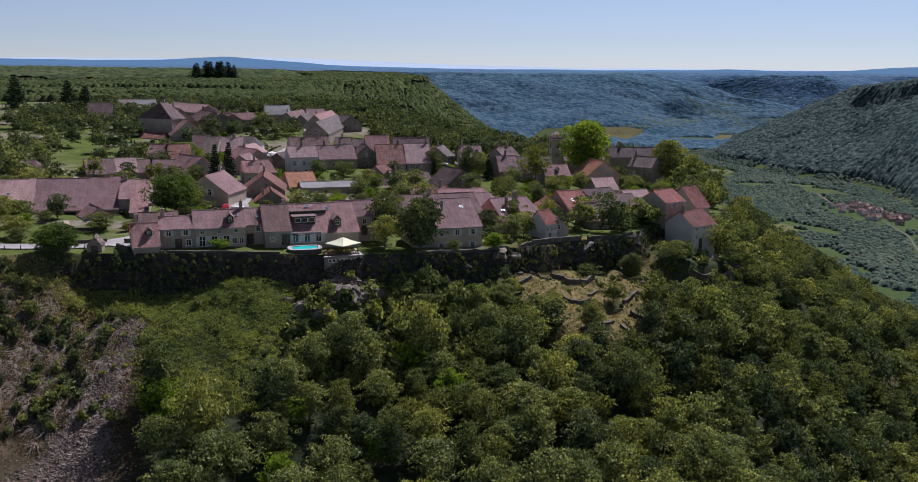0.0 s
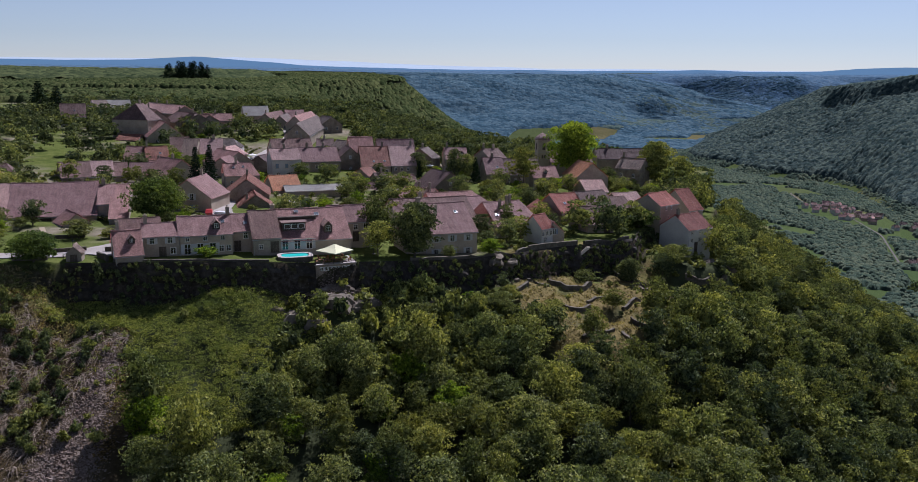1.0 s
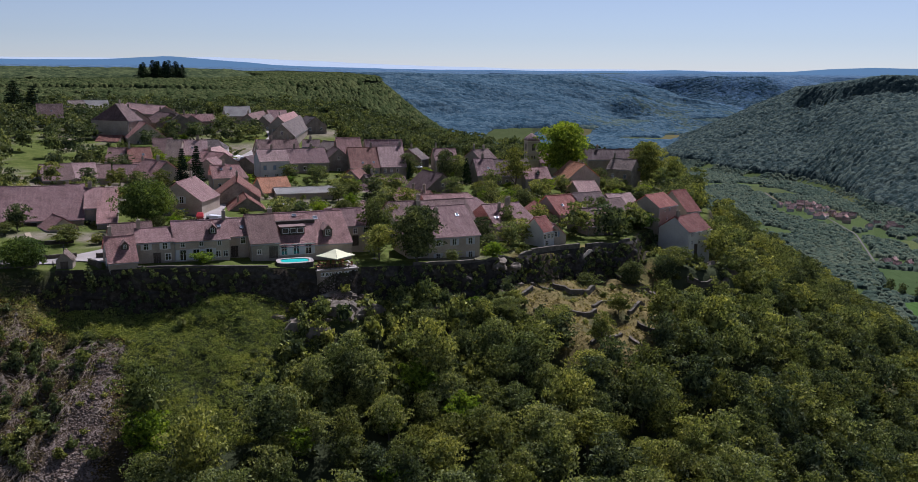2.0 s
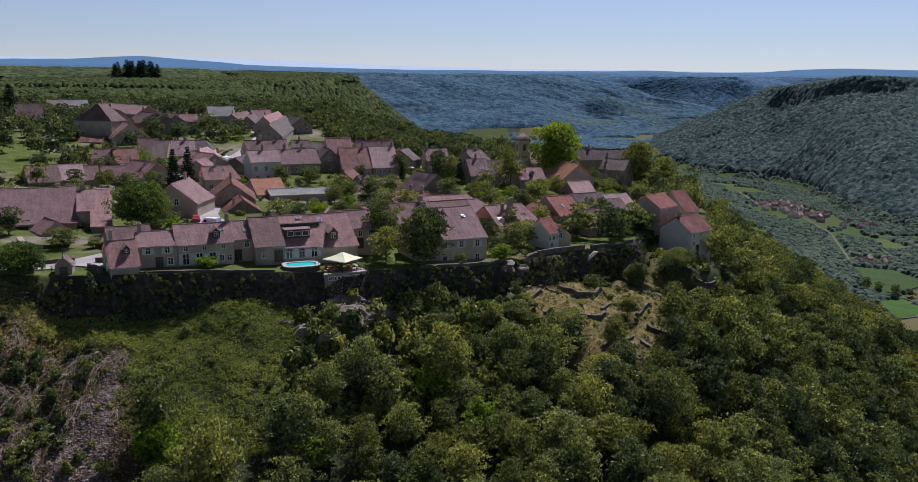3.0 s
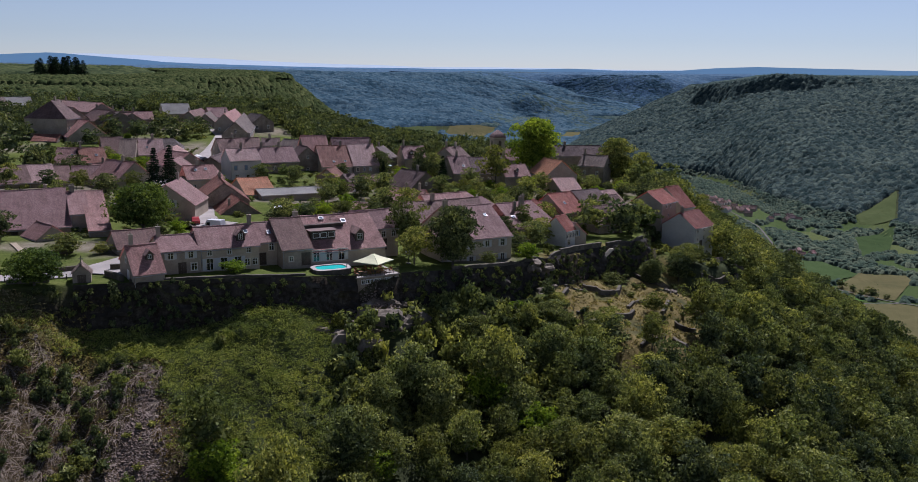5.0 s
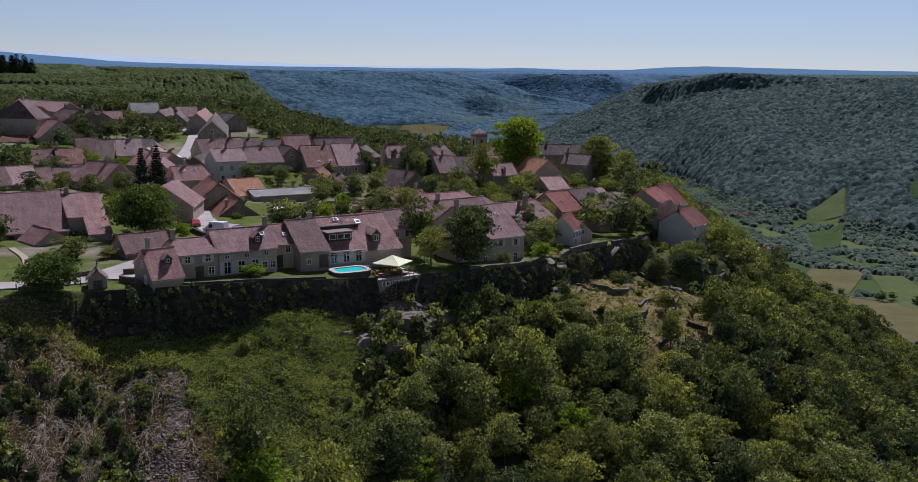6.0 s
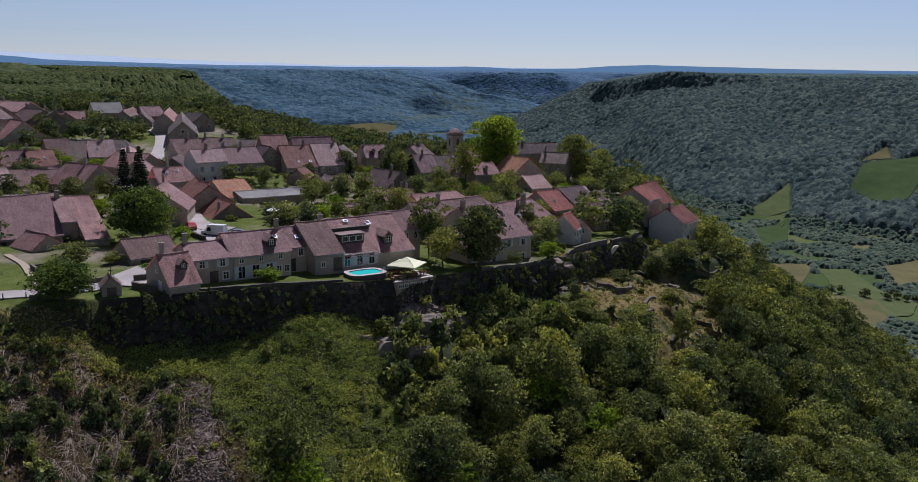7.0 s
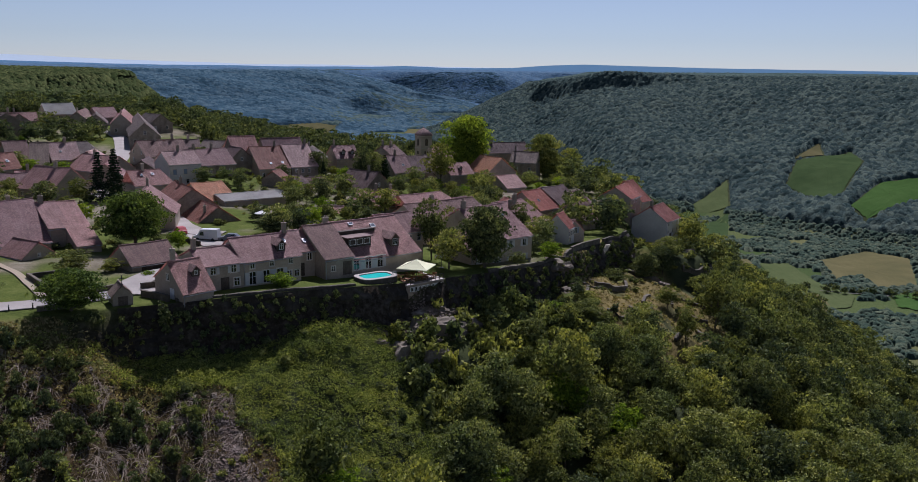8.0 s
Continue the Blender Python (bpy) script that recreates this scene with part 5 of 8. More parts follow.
tree_kind("remote_dark", LEAF_DARK, 10.0, 4.6, 0.5, 24, 9, 1.15, 0.2, 2)
tree_kind("shrub", LEAF, 3.0, 1.9, 0.1, 10, 8, 0.66, 0.07, 3)
tree_kind("shrub_dark", LEAF_DARK, 3.2, 1.7, 0.1, 10, 8, 0.66, 0.07, 2)
tree_kind("shrub_olive", LEAF_OLIVE, 2.6, 1.7, 0.1, 10, 8, 0.64, 0.06, 2)
tree_kind("great", LEAF_GREAT, 24.0, 9.0, 4.0, 300, 46, 0.85, 0.7, 1)
tree_kind("round_dark", LEAF_DARK, 10.5, 4.4, 0.6, 210, 40, 0.46, 0.25, 2)
tree_kind("broad", LEAF_RICH, 11.5, 6.2, 1.6, 220, 46, 0.54, 0.35, 2)
tree_kind("tall", LEAF, 18.0, 6.2, 2.0, 230, 46, 0.62, 0.35, 2)
TREES["fir"] = [(conifer_crown("crown", 15.0, 3.3, 3 + v), trunk_mesh(15.0, 2.0, 0.3, 0.22, v)) for v in range(2)]
TREES["cypress"] = [(crown_mesh("crown", LEAF_DARK, 6.0, 0.9, 0.2, 34, 16, 0.4, 5), trunk_mesh(5.0, 1.0, 0.3, 0.1, 4))]


def tree(key, x, y, scale=1.0, tall=1.0, label="", sink=0.3, z=None, name="tree", variant=None):
    crown, trunk = TREES[key][(variant if variant is not None else random.randrange(99)) % len(TREES[key])]
    ob = new(name)
    ob.empty_display_size = 1
    ob.matrix_world = pose(x, y, (ground_at(x, y) if z is None else z) - sink, 0, 0, random.uniform(0, 360)) @ Matrix.Diagonal((scale, scale * random.uniform(0.9, 1.1), scale * tall, 1))
    part("trunk", trunk, None, ob)
    part("crown", crown, None, ob)
    return tagged(ob, label or "leafy green broadleaf tree on the wooded slope", "bush" if name == "bush" else "tree", "trees of the slope")


def clear_of_house(x, y, houses, pad=1.5):
    for m, l, d in houses:
        q = m @ Vector((x, y, 0))
        if -pad < q.x < l + pad and -pad < q.y < d + pad:
            return False
    return True


PLOTS = []
for ob in bpy.data.objects:
    if ob.type == "EMPTY" and ob.get("group") == "houses of the village":
        w = [c for c in ob.children if c.name.startswith("shell")][0]
        PLOTS.append((ob.matrix_world.inverted(), w.data.vertices and max(v.co.x for v in w.data.vertices), max(v.co.y for v in w.data.vertices)))



# ---------------------------------------------------------------- roads, walls, cliff


def along(points, step):
    """Even steps along a line in the plan: place and direction."""
    out = []
    for (ax, ay), (bx, by) in zip(points, points[1:]):
        l = math.hypot(bx - ax, by - ay)
        n = max(1, int(l / step))
        for k in range(n):
            out.append((ax + (bx - ax) * k / n, ay + (by - ay) * k / n, (bx - ax) / l, (by - ay) / l))
    out.append((*points[-1], out[-1][2], out[-1][3]))
    for _ in range(2):
        out = [out[0]] + [tuple((a[i] + 2 * b[i] + c[i]) / 4 for i in range(4)) for a, b, c in zip(out, out[1:], out[2:])] + [out[-1]]
    return out


def ribbon(name, points, width, material, label, category="road", lift=0.1, wobble=0.15):
    bm = bmesh.new()
    rows = []
    for i, (x, y, dx, dy) in enumerate(along(points, 1.4)):
        l = math.hypot(dx, dy)
        nx, ny = -dy / l, dx / l
        w = width / 2 + wobble * noise.noise((i * 0.35, width, 0))
        rows.append([bm.verts.new((x + nx * w * k, y + ny * w * k, ground_at(x + nx * w * k, y + ny * w * k) + lift)) for k in (-1, -0.5, 0, 0.5, 1)])
    for a, b in zip(rows, rows[1:]):
        for k in range(4):
            bm.faces.new((a[k], a[k + 1], b[k + 1], b[k]))
    bmesh.ops.recalc_face_normals(bm, faces=bm.faces[:])
    bmesh.ops.solidify(bm, geom=bm.faces[:], thickness=0.12)
    return tagged(new(name, mesh_of(name, bm, material)), label, category, kind="structure")


def stone_wall(points, height, thick, label, name="stone_wall", material=None, foot=0.8, level=None):
    """A rough masonry wall that follows the ground, with coping stones of uneven height."""
    bm = bmesh.new()
    rows = []
    for i, (x, y, dx, dy) in enumerate(along(points, 0.55)):
        l = math.hypot(dx, dy)
        nx, ny = -dy / l, dx / l
        g = ground_at(x, y) if level is None else level
        top = g + height + 0.09 * noise.noise((x * 1.9, y * 1.9, 1))
        ring = []
        for k, z in ((-0.56, g - foot), (-0.5, g + height * 0.45), (-0.46, top - 0.12), (-0.56, top - 0.1), (-0.52, top), (0.52, top + 0.02), (0.56, top - 0.1), (0.5, g + height * 0.4), (0.56, g - foot)):
            j = 0.06 * noise.noise((x * 2.3 + k * 5, y * 2.3, z * 2))
            ring.append(bm.verts.new((x + nx * (thick * k + j), y + ny * (thick * k + j), z)))
        rows.append(ring)
    for a, b in zip(rows, rows[1:]):
        for k in range(8):
            bm.faces.new((a[k], b[k], b[k + 1], a[k + 1]))
    bm.faces.new(rows[0])
    bm.faces.new(rows[-1][::-1])
    bmesh.ops.recalc_face_normals(bm, faces=bm.faces[:])
    return tagged(new(name, mesh_of(name, bm, material or WALL_DRY)), label, "wall", "walls of the village", "structure")


ribbon("road", [(-150, 158), (-125, 168), (-106, 173.6), (-96, 175.6), (-88, 176.9), (-80, 178.2), (-75.5, 180.2), (-73, 184.6), (-70.5, 189.5), (-68, 194), (-63, 197)], 4.6, ASPHALT, "pale asphalt lane along the cliff edge")
ribbon("road", [(-73.4, 182.6), (-69, 181.8), (-66.5, 181.4)], 4.2, ASPHALT, "pale paved forecourt beside the cottage", lift=0.13)
ribbon("road", [(-53, 229), (-58, 231.5), (-60.5, 240), (-61.6, 252), (-66.4, 264), (-72, 280), (-79, 300), (-80, 318), (-76, 338), (-73, 352), (-71, 372), (-70.5, 400), (-71, 428), (-76, 452), (-84, 478)], 5.4, ASPHALT, "pale village street climbing between the houses", lift=0.14)
ribbon("road", [(-60.4, 240), (-58.6, 232), (-56.6, 224), (-55.0, 217)], 6.0, ASPHALT, "pale paved yard beside the village street", lift=0.16)
ribbon("path", [(-84, 181.4), (-86, 188), (-89, 199), (-93, 207)], 1.2, plain_mat("trodden_earth", (0.3, 0.25, 0.17), 0.95), "trodden earth track across the grass", "path")
stone_wall([(-65.8, 174.9), (-57, 176.3), (-50, 177.5), (-43, 179.0), (-37, 180.4)], 0.35, 0.5, "low mossy stone parapet on top of the cliff")
stone_wall([(-74.4, 184.2), (-78, 181.6), (-81.6, 180.9), (-84.6, 188), (-87.2, 195.4)], 0.95, 0.5, "old dry stone wall beside the lane")
stone_wall([(-87.2, 195.4), (-80, 198.5)], 0.8, 0.5, "old dry stone wall across the garden")
stone_wall([(-67.2, 184.6), (-70.4, 183.4)], 1.1, 0.5, "stone garden wall beside the cottage")
stone_wall([(-70.4, 179.4), (-67.6, 176.2), (-66.8, 174.8)], 1.0, 0.45, "stone wall at the turn of the lane")
stone_wall([(-84.4, 173.6), (-81.6, 174.2), (-78.2, 174.9)], 0.75, 0.4, "low stone bench wall under the lime tree")
stone_wall([(-63.6, 229.0), (-60.6, 222.0), (-58.6, 217.4)], 1.0, 0.4, "stone garden wall beside the parking place")
for pts, hgt in (([(22.6, 204.6), (24.6, 203), (28, 201.8), (31, 205), (33.4, 210)], 1.25), ([(24.0, 192.8), (25.6, 191.6), (28.9, 191.8), (30.4, 194)], 1.1), ([(30.4, 197.4), (33.4, 201), (37.1, 205)], 0.7), ([(38.6, 198.4), (41, 202), (44.6, 207.5)], 0.8),
                 ([(39.4, 193.4), (41.4, 192.2), (44, 193)], 1.2), ([(26.4, 179.4), (30, 182.2), (34.3, 186.5)], 0.8), ([(11.6, 190.2), (14, 193), (16.9, 197.4)], 1.0), ([(41, 223), (43, 220.4), (45.6, 218.2), (49, 219)], 1.3), ([(60.6, 226), (64, 225.2), (70.5, 227.6), (73, 231)], 1.5), ([(14.5, 203), (18, 204.6), (21, 206)], 1.1), ([(17, 199.6), (20, 200.8), (22, 200.2)], 0.7), ([(36, 186), (37.8, 181), (37, 176)], 0.6), ([(16, 188), (18.6, 186.6), (22, 187.4)], 0.7), ([(47, 207), (51, 205.4), (54, 205)], 0.8)):
    stone_wall(pts, hgt * 0.85, 0.6, "tumbled dry stone terrace wall in dry grass")
for pts, hgt in (([(4, 195), (13, 202.4), (18, 207.2)], 1.0), ([(18, 207.2), (24, 212.8), (31, 217.8)], 1.3), ([(33, 219.4), (37, 222.4), (46.6, 231)], 0.9), ([(-9, 189.4), (0, 192.6), (4, 195)], 0.7)):
    stone_wall(pts, hgt, 0.5, "stone retaining wall on the cliff edge above the gardens", foot=2.5)


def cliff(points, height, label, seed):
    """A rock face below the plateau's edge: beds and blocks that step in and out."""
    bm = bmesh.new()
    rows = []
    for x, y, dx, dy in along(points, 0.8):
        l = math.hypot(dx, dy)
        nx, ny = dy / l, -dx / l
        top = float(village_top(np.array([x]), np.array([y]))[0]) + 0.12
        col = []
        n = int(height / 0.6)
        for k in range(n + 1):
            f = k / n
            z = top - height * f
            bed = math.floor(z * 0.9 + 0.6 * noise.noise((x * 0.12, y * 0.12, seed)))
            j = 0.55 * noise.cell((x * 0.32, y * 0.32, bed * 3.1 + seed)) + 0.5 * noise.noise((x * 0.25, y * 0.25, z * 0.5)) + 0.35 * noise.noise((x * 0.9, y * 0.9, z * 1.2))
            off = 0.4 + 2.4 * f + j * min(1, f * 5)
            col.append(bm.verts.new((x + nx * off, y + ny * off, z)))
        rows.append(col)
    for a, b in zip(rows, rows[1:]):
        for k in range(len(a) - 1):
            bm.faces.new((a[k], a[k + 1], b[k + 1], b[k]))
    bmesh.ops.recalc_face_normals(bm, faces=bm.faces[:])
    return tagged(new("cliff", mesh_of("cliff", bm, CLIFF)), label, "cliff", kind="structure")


cliff([(-74, 172.6), (-64, 174.2), (-50, 176.8), (-36, 179.8), (-28, 181.6)], 9.5, "limestone cliff below the village edge, its shade darkened into the rock colour", 1)
cliff([(-19.6, 184.8), (-8, 189.2), (2, 193.2), (13, 202.2), (24, 212.7), (37, 222.2), (47, 231.2), (53, 246)], 8.5, "limestone cliff above the terraced gardens, its shade darkened into the rock colour", 4)


def rock_mesh(seed):
    rng = np.random.default_rng(seed)
    bm = bmesh.new()
    bmesh.ops.create_icosphere(bm, subdivisions=3, radius=1.0)
    for v in bm.verts:
        c = v.co.copy()
        k = 1 + 0.35 * noise.noise(c * 1.3 + Vector((seed * 7.1, 0, 0))) + 0.3 * noise.cell(c * 1.6 + Vector((0, seed * 3.3, 0))) + 0.1 * noise.noise(c * 4)
        v.co = Vector((c.x * k * 1.3, c.y * k, c.z * k * 0.62))
    return mesh_of("rock", bm, ROCK)


ROCKS = [rock_mesh(k) for k in range(4)]
for k, (x, y, s) in enumerate(((-3.6, 183.4, 2.2), (-1.4, 178.6, 1.6), (9.6, 199.4, 2.6), (12.4, 201.6, 2.4), (11.0, 196.2, 2.0), (14.6, 199.0, 1.6),
                               (72.0, 238.6, 2.6), (75.6, 237.8, 2.2), (70.0, 235.4, 1.8), (46.4, 214.6, 1.6), (48.8, 216.6, 1.8), (-78.0, 163.6, 0.6), (-62.0, 163.0, 0.6))):
    ob = new("rock", ROCKS[k % 4])
    ob.matrix_world = pose(x, y, ground_at(x, y) - 0.32 * s, 8 * math.sin(k), 9 * math.cos(k * 2), 47 * k) @ Matrix.Diagonal((s * 0.8, s * 0.75, s * 0.95, 1))
    tagged(ob, "weathered grey limestone boulder on the slope", "rock", "rocks of the slope")

SLAB = stone_mat("bedded_limestone", (0.085, 0.07, 0.05), (0.165, 0.14, 0.106), (0.27, 0.236, 0.186), 0.5, 1.8, 0.95, 0.9, 0.12)


def outcrop(x, y, turn, long, wide, high, tilt, seed):
    """A bedded rock shelf: a flat, cracked top and stepped faces."""
    bm = bmesh.new()
    n = 14
    grid = []
    for j in range(n + 1):
        row = []
        for i in range(n + 1):
            u, v = 2 * i / n - 1, 2 * j / n - 1
            edge = max(abs(u), abs(v)) + 0.16 * noise.noise((u * 1.7 + seed, v * 1.7, seed))
            bed = 0.0 if edge < 0.62 else 0.38 if edge < 0.82 else 1.0 if edge < 0.95 else 1.9
            z = high * (0.5 - bed) + 0.16 * noise.noise((u * 5, v * 5, seed)) + 0.22 * noise.cell((u * 3 + seed, v * 3, 1))
            row.append(bm.verts.new((u * long / 2 * (1 + 0.1 * noise.noise((v * 3, seed, u))), v * wide / 2 * (1 + 0.12 * noise.noise((u * 3, seed, v))), z)))
        grid.append(row)
    for j in range(n):
        for i in range(n):
            bm.faces.new((grid[j][i], grid[j][i + 1], grid[j + 1][i + 1], grid[j + 1][i]))
    ob = new("rock", mesh_of("rock", bm, SLAB))
    ob.matrix_world = pose(x, y, ground_at(x, y) + high * 0.3, tilt, 0, turn)
    return tagged(ob, "flat bedded limestone shelf below the terrace", "rock", "rocks of the slope")


for k, spec in enumerate(((-30.0, 172.8, 10, 7.0, 4.4, 0.9, 5), (-24.5, 175.8, -8, 8.5, 5.0, 1.3, 14), (-18.2, 178.6, 35, 8.0, 4.5, 1.4, 18), (-26.2, 169.6, 4, 6.0, 3.2, 2.2, 2))):
    outcrop(*spec, k + 1)

ledge_rnd = random.Random(12)
for x0, x1, y0, y1, n in ((-35.0, -25.0, 173.8, 172.6, 11), (-34.0, -22.5, 176.4, 175.4, 12), (-29.0, -19.0, 179.4, 181.6, 10)):
    for k in range(n):
        q = (k + ledge_rnd.uniform(-0.3, 0.3)) / (n - 1)
        x, y, s = x0 + (x1 - x0) * q, y0 + (y1 - y0) * q + ledge_rnd.uniform(-0.4, 0.4), ledge_rnd.uniform(0.6, 1.1)
        ob = new("rock", ROCKS[k % 4])
        ob.matrix_world = pose(x, y, ground_at(x, y) - 0.1 * s, ledge_rnd.uniform(-8, 8), ledge_rnd.uniform(-8, 8), ledge_rnd.uniform(-25, 25) + 180 * (k % 2)) @ Matrix.Diagonal((s * 0.9, s * 0.7, s * 0.75, 1))
        tagged(ob, "bedded grey limestone block on a rock ledge", "rock", "rocks of the slope")

# ---------------------------------------------------------------- pool, terrace, parasols
WATER = plain_mat("pool_water", (0.03, 0.56, 0.5), 0.08, 0.0, 0.6)
COPING = plain_mat("pale_paving", (0.36, 0.32, 0.285), 0.8)
CANVAS = plain_mat("canvas_yellow", (0.72, 0.72, 0.46), 0.9)
CANVAS_WHITE = plain_mat("canvas_white", (0.75, 0.75, 0.73), 0.9)
WICKER = plain_mat("orange_wood", (0.32, 0.14, 0.05), 0.7)
METAL = plain_mat("dark_metal", (0.05, 0.05, 0.055), 0.5, 0.6)


def pool(x, y, z, turn, length, width):
    top = new("swimming_pool")
    top.matrix_world = pose(x, y, z, 0, 0, turn)
    tagged(top, "small turquoise swimming pool with a pale paved surround", "pool")
    def outline(grow):
        pts = []
        for k in range(40):
            a = k * math.tau / 40
            c, s = math.cos(a), math.sin(a)
            pts.append(((length / 2 + grow) * math.copysign(abs(c) ** 0.55, c), (width / 2 + grow) * math.copysign(abs(s) ** 0.6, s)))
        return pts
    bm = bmesh.new()
    rings = [[bm.verts.new((px, py, h)) for px, py in outline(g)] for g, h in ((0.8, -0.1), (0.8, 0.0), (0.0, 0.02), (0.0, -1.2))]
    for a, b in zip(rings, rings[1:]):
        for k in range(40):
            bm.faces.new((a[k], a[(k + 1) % 40], b[(k + 1) % 40], b[k]))
    bm.faces.new(rings[-1])
    part("surround", bm, COPING, top, "pale paved pool surround")
    bm = bmesh.new()
    rings = [[bm.verts.new((px, py, h)) for px, py in outline(g)] for g, h in ((0.85, -7.0), (0.78, -0.1))]
    for k in range(40):
        bm.faces.new((rings[0][k], rings[0][(k + 1) % 40], rings[1][(k + 1) % 40], rings[1][k]))
    part("retaining_wall", bm, WALL_DRY, top)
    bm = bmesh.new()
    bm.faces.new([bm.verts.new((px, py, -0.12)) for px, py in outline(-0.002)])
    part("water", bm, WATER, top, "clear turquoise water")
    bm = bmesh.new()
    for sx in (0.25, 0.75):
        tube(bm, [(length / 2 - 0.5, -width / 2 - 0.2 + sx * 0.6, -0.6), (length / 2 - 0.3, -width / 2 - 0.2 + sx * 0.6, 0.7), (length / 2 + 0.25, -width / 2 - 0.2 + sx * 0.6, 0.7), (length / 2 + 0.3, -width / 2 - 0.2 + sx * 0.6, 0.0)], [0.03] * 4, 6)
    part("ladder", bm, ZINC, top)


pool(-32.4, 184.2, 0.5, 16, 5.6, 3.6)


def parasol(x, y, z, side, height, rise, material, label, turn=0, four=True):
    top = new("parasol")
    top.matrix_world = pose(x, y, z, 0, 0, turn)
    tagged(top, label, "parasol", "parasols")
    bm = bmesh.new()
    n = 4 if four else 8
    r = side / math.sqrt(2) if four else side / 2
    rim = [bm.verts.new((r * math.cos(k * math.tau / n), r * math.sin(k * math.tau / n), height)) for k in range(n)]
    mid = [bm.verts.new((r * 0.5 * math.cos(k * math.tau / n), r * 0.5 * math.sin(k * math.tau / n), height + rise * 0.44)) for k in range(n)]
    low = [bm.verts.new((v.co.x, v.co.y, height - 0.14)) for v in rim]
    apex = bm.verts.new((0, 0, height + rise))
    for k in range(n):
        j = (k + 1) % n
        bm.faces.new((rim[k], rim[j], mid[j], mid[k]))
        bm.faces.new((mid[k], mid[j], apex))
        bm.faces.new((low[k], low[j], rim[j], rim[k]))
    part("canopy", bm, material, top)
    bm = bmesh.new()
    tube(bm, [(0, 0, 0), (0, 0, height + rise + 0.1)], [0.05, 0.04], 8)
    box(bm, -0.4, -0.4, 0, 0.4, 0.4, 0.1)
    part("pole", bm, METAL, top)
    for k in range(n):
        bm = bmesh.new()
        tube(bm, [(0, 0, height + rise - 0.05), (r * math.cos(k * math.tau / n), r * math.sin(k * math.tau / n), height - 0.03)], [0.02, 0.02], 4)
        part("rib", bm, METAL, top)


TURN_T = 20
deck = new("terrace")
deck.matrix_world = pose(-27.9, 181.1, -0.9, 0, 0, TURN_T)
tagged(deck, "raised stone terrace with railing above a row of small windows", "terrace")
bm = bmesh.new()
box(bm, 0, 0, -7.5, 8.4, 7.0, -0.15)
part("shell", bm, WALL_STONE, deck)
bm = bmesh.new()
box(bm, -0.15, -0.15, -0.15, 8.55, 7.0, 0.0)
part("floor_slab", bm, COPING, deck)
for k in range(8):
    bm = bmesh.new()
    x0 = 0.9 + k * 0.86 + (0.35 if k > 4 else 0)
    for q in ((x0, -1.35, x0 + 0.08, -0.55), (x0 + 0.64, -1.35, x0 + 0.72, -0.55), (x0 + 0.08, -1.35, x0 + 0.64, -1.27), (x0 + 0.08, -0.63, x0 + 0.64, -0.55), (x0 + 0.32, -1.27, x0 + 0.38, -0.63)):
        box(bm, q[0], -0.06, q[1], q[2], 0.0, q[3])
    w_ob = part("window", bm, FRAME, deck, "small white window")
    bm = bmesh.new()
    box(bm, x0 + 0.02, -0.03, -1.33, x0 + 0.7, 0.01, -0.57)
    part("pane", bm, PANE, w_ob)
for k in range(10):
    bm = bmesh.new()
    box(bm, k * 0.92, -0.06, 0, k * 0.92 + 0.07, 0.02, 0.95)
    part("post", bm, DARK_WOOD, deck)
for z in (0.3, 0.6, 0.92):
    bm = bmesh.new()
    box(bm, -0.05, -0.05, z, 8.45, 0.0, z + 0.07)
    part("rail", bm, DARK_WOOD, deck)


def cafe_table(x, y, z, turn):
    t = new("cafe_table")
    t.matrix_world = pose(x, y, z, 0, 0, turn)
    tagged(t, "orange-brown wooden café table under the parasol", "table", "tables on the terrace")
    bm = bmesh.new()
    for k in range(5):
        box(bm, -0.45 + k * 0.182, -0.6, 0.7, -0.45 + k * 0.182 + 0.165, 0.6, 0.74)
    part("tabletop", bm, WICKER, t)
    for sx in (-0.38, 0.34):
        for sy in (-0.52, 0.48):
            bm = bmesh.new()
            box(bm, sx, sy, 0, sx + 0.05, sy + 0.05, 0.7)
            part("leg", bm, WICKER, t)


def cafe_chair(x, y, z, turn):
    t = new("cafe_chair")
    t.matrix_world = pose(x, y, z, 0, 0, turn)
    tagged(t, "orange-brown wooden café chair on the terrace", "chair", "chairs on the terrace")
    bm = bmesh.new()
    box(bm, -0.23, -0.23, 0.42, 0.23, 0.23, 0.47)
    part("seat", bm, WICKER, t)
    bm = bmesh.new()
    for k in range(4):
        box(bm, -0.21 + k * 0.115, 0.2, 0.5, -0.21 + k * 0.115 + 0.07, 0.24, 0.9)
    box(bm, -0.23, 0.19, 0.88, 0.23, 0.25, 0.94)
    part("backrest", bm, WICKER, t)
    for sx in (-0.22, 0.18):
        for sy in (-0.22, 0.18):
            bm = bmesh.new()
            box(bm, sx, sy, 0, sx + 0.04, sy + 0.04, 0.42)
            part("leg", bm, WICKER, t)


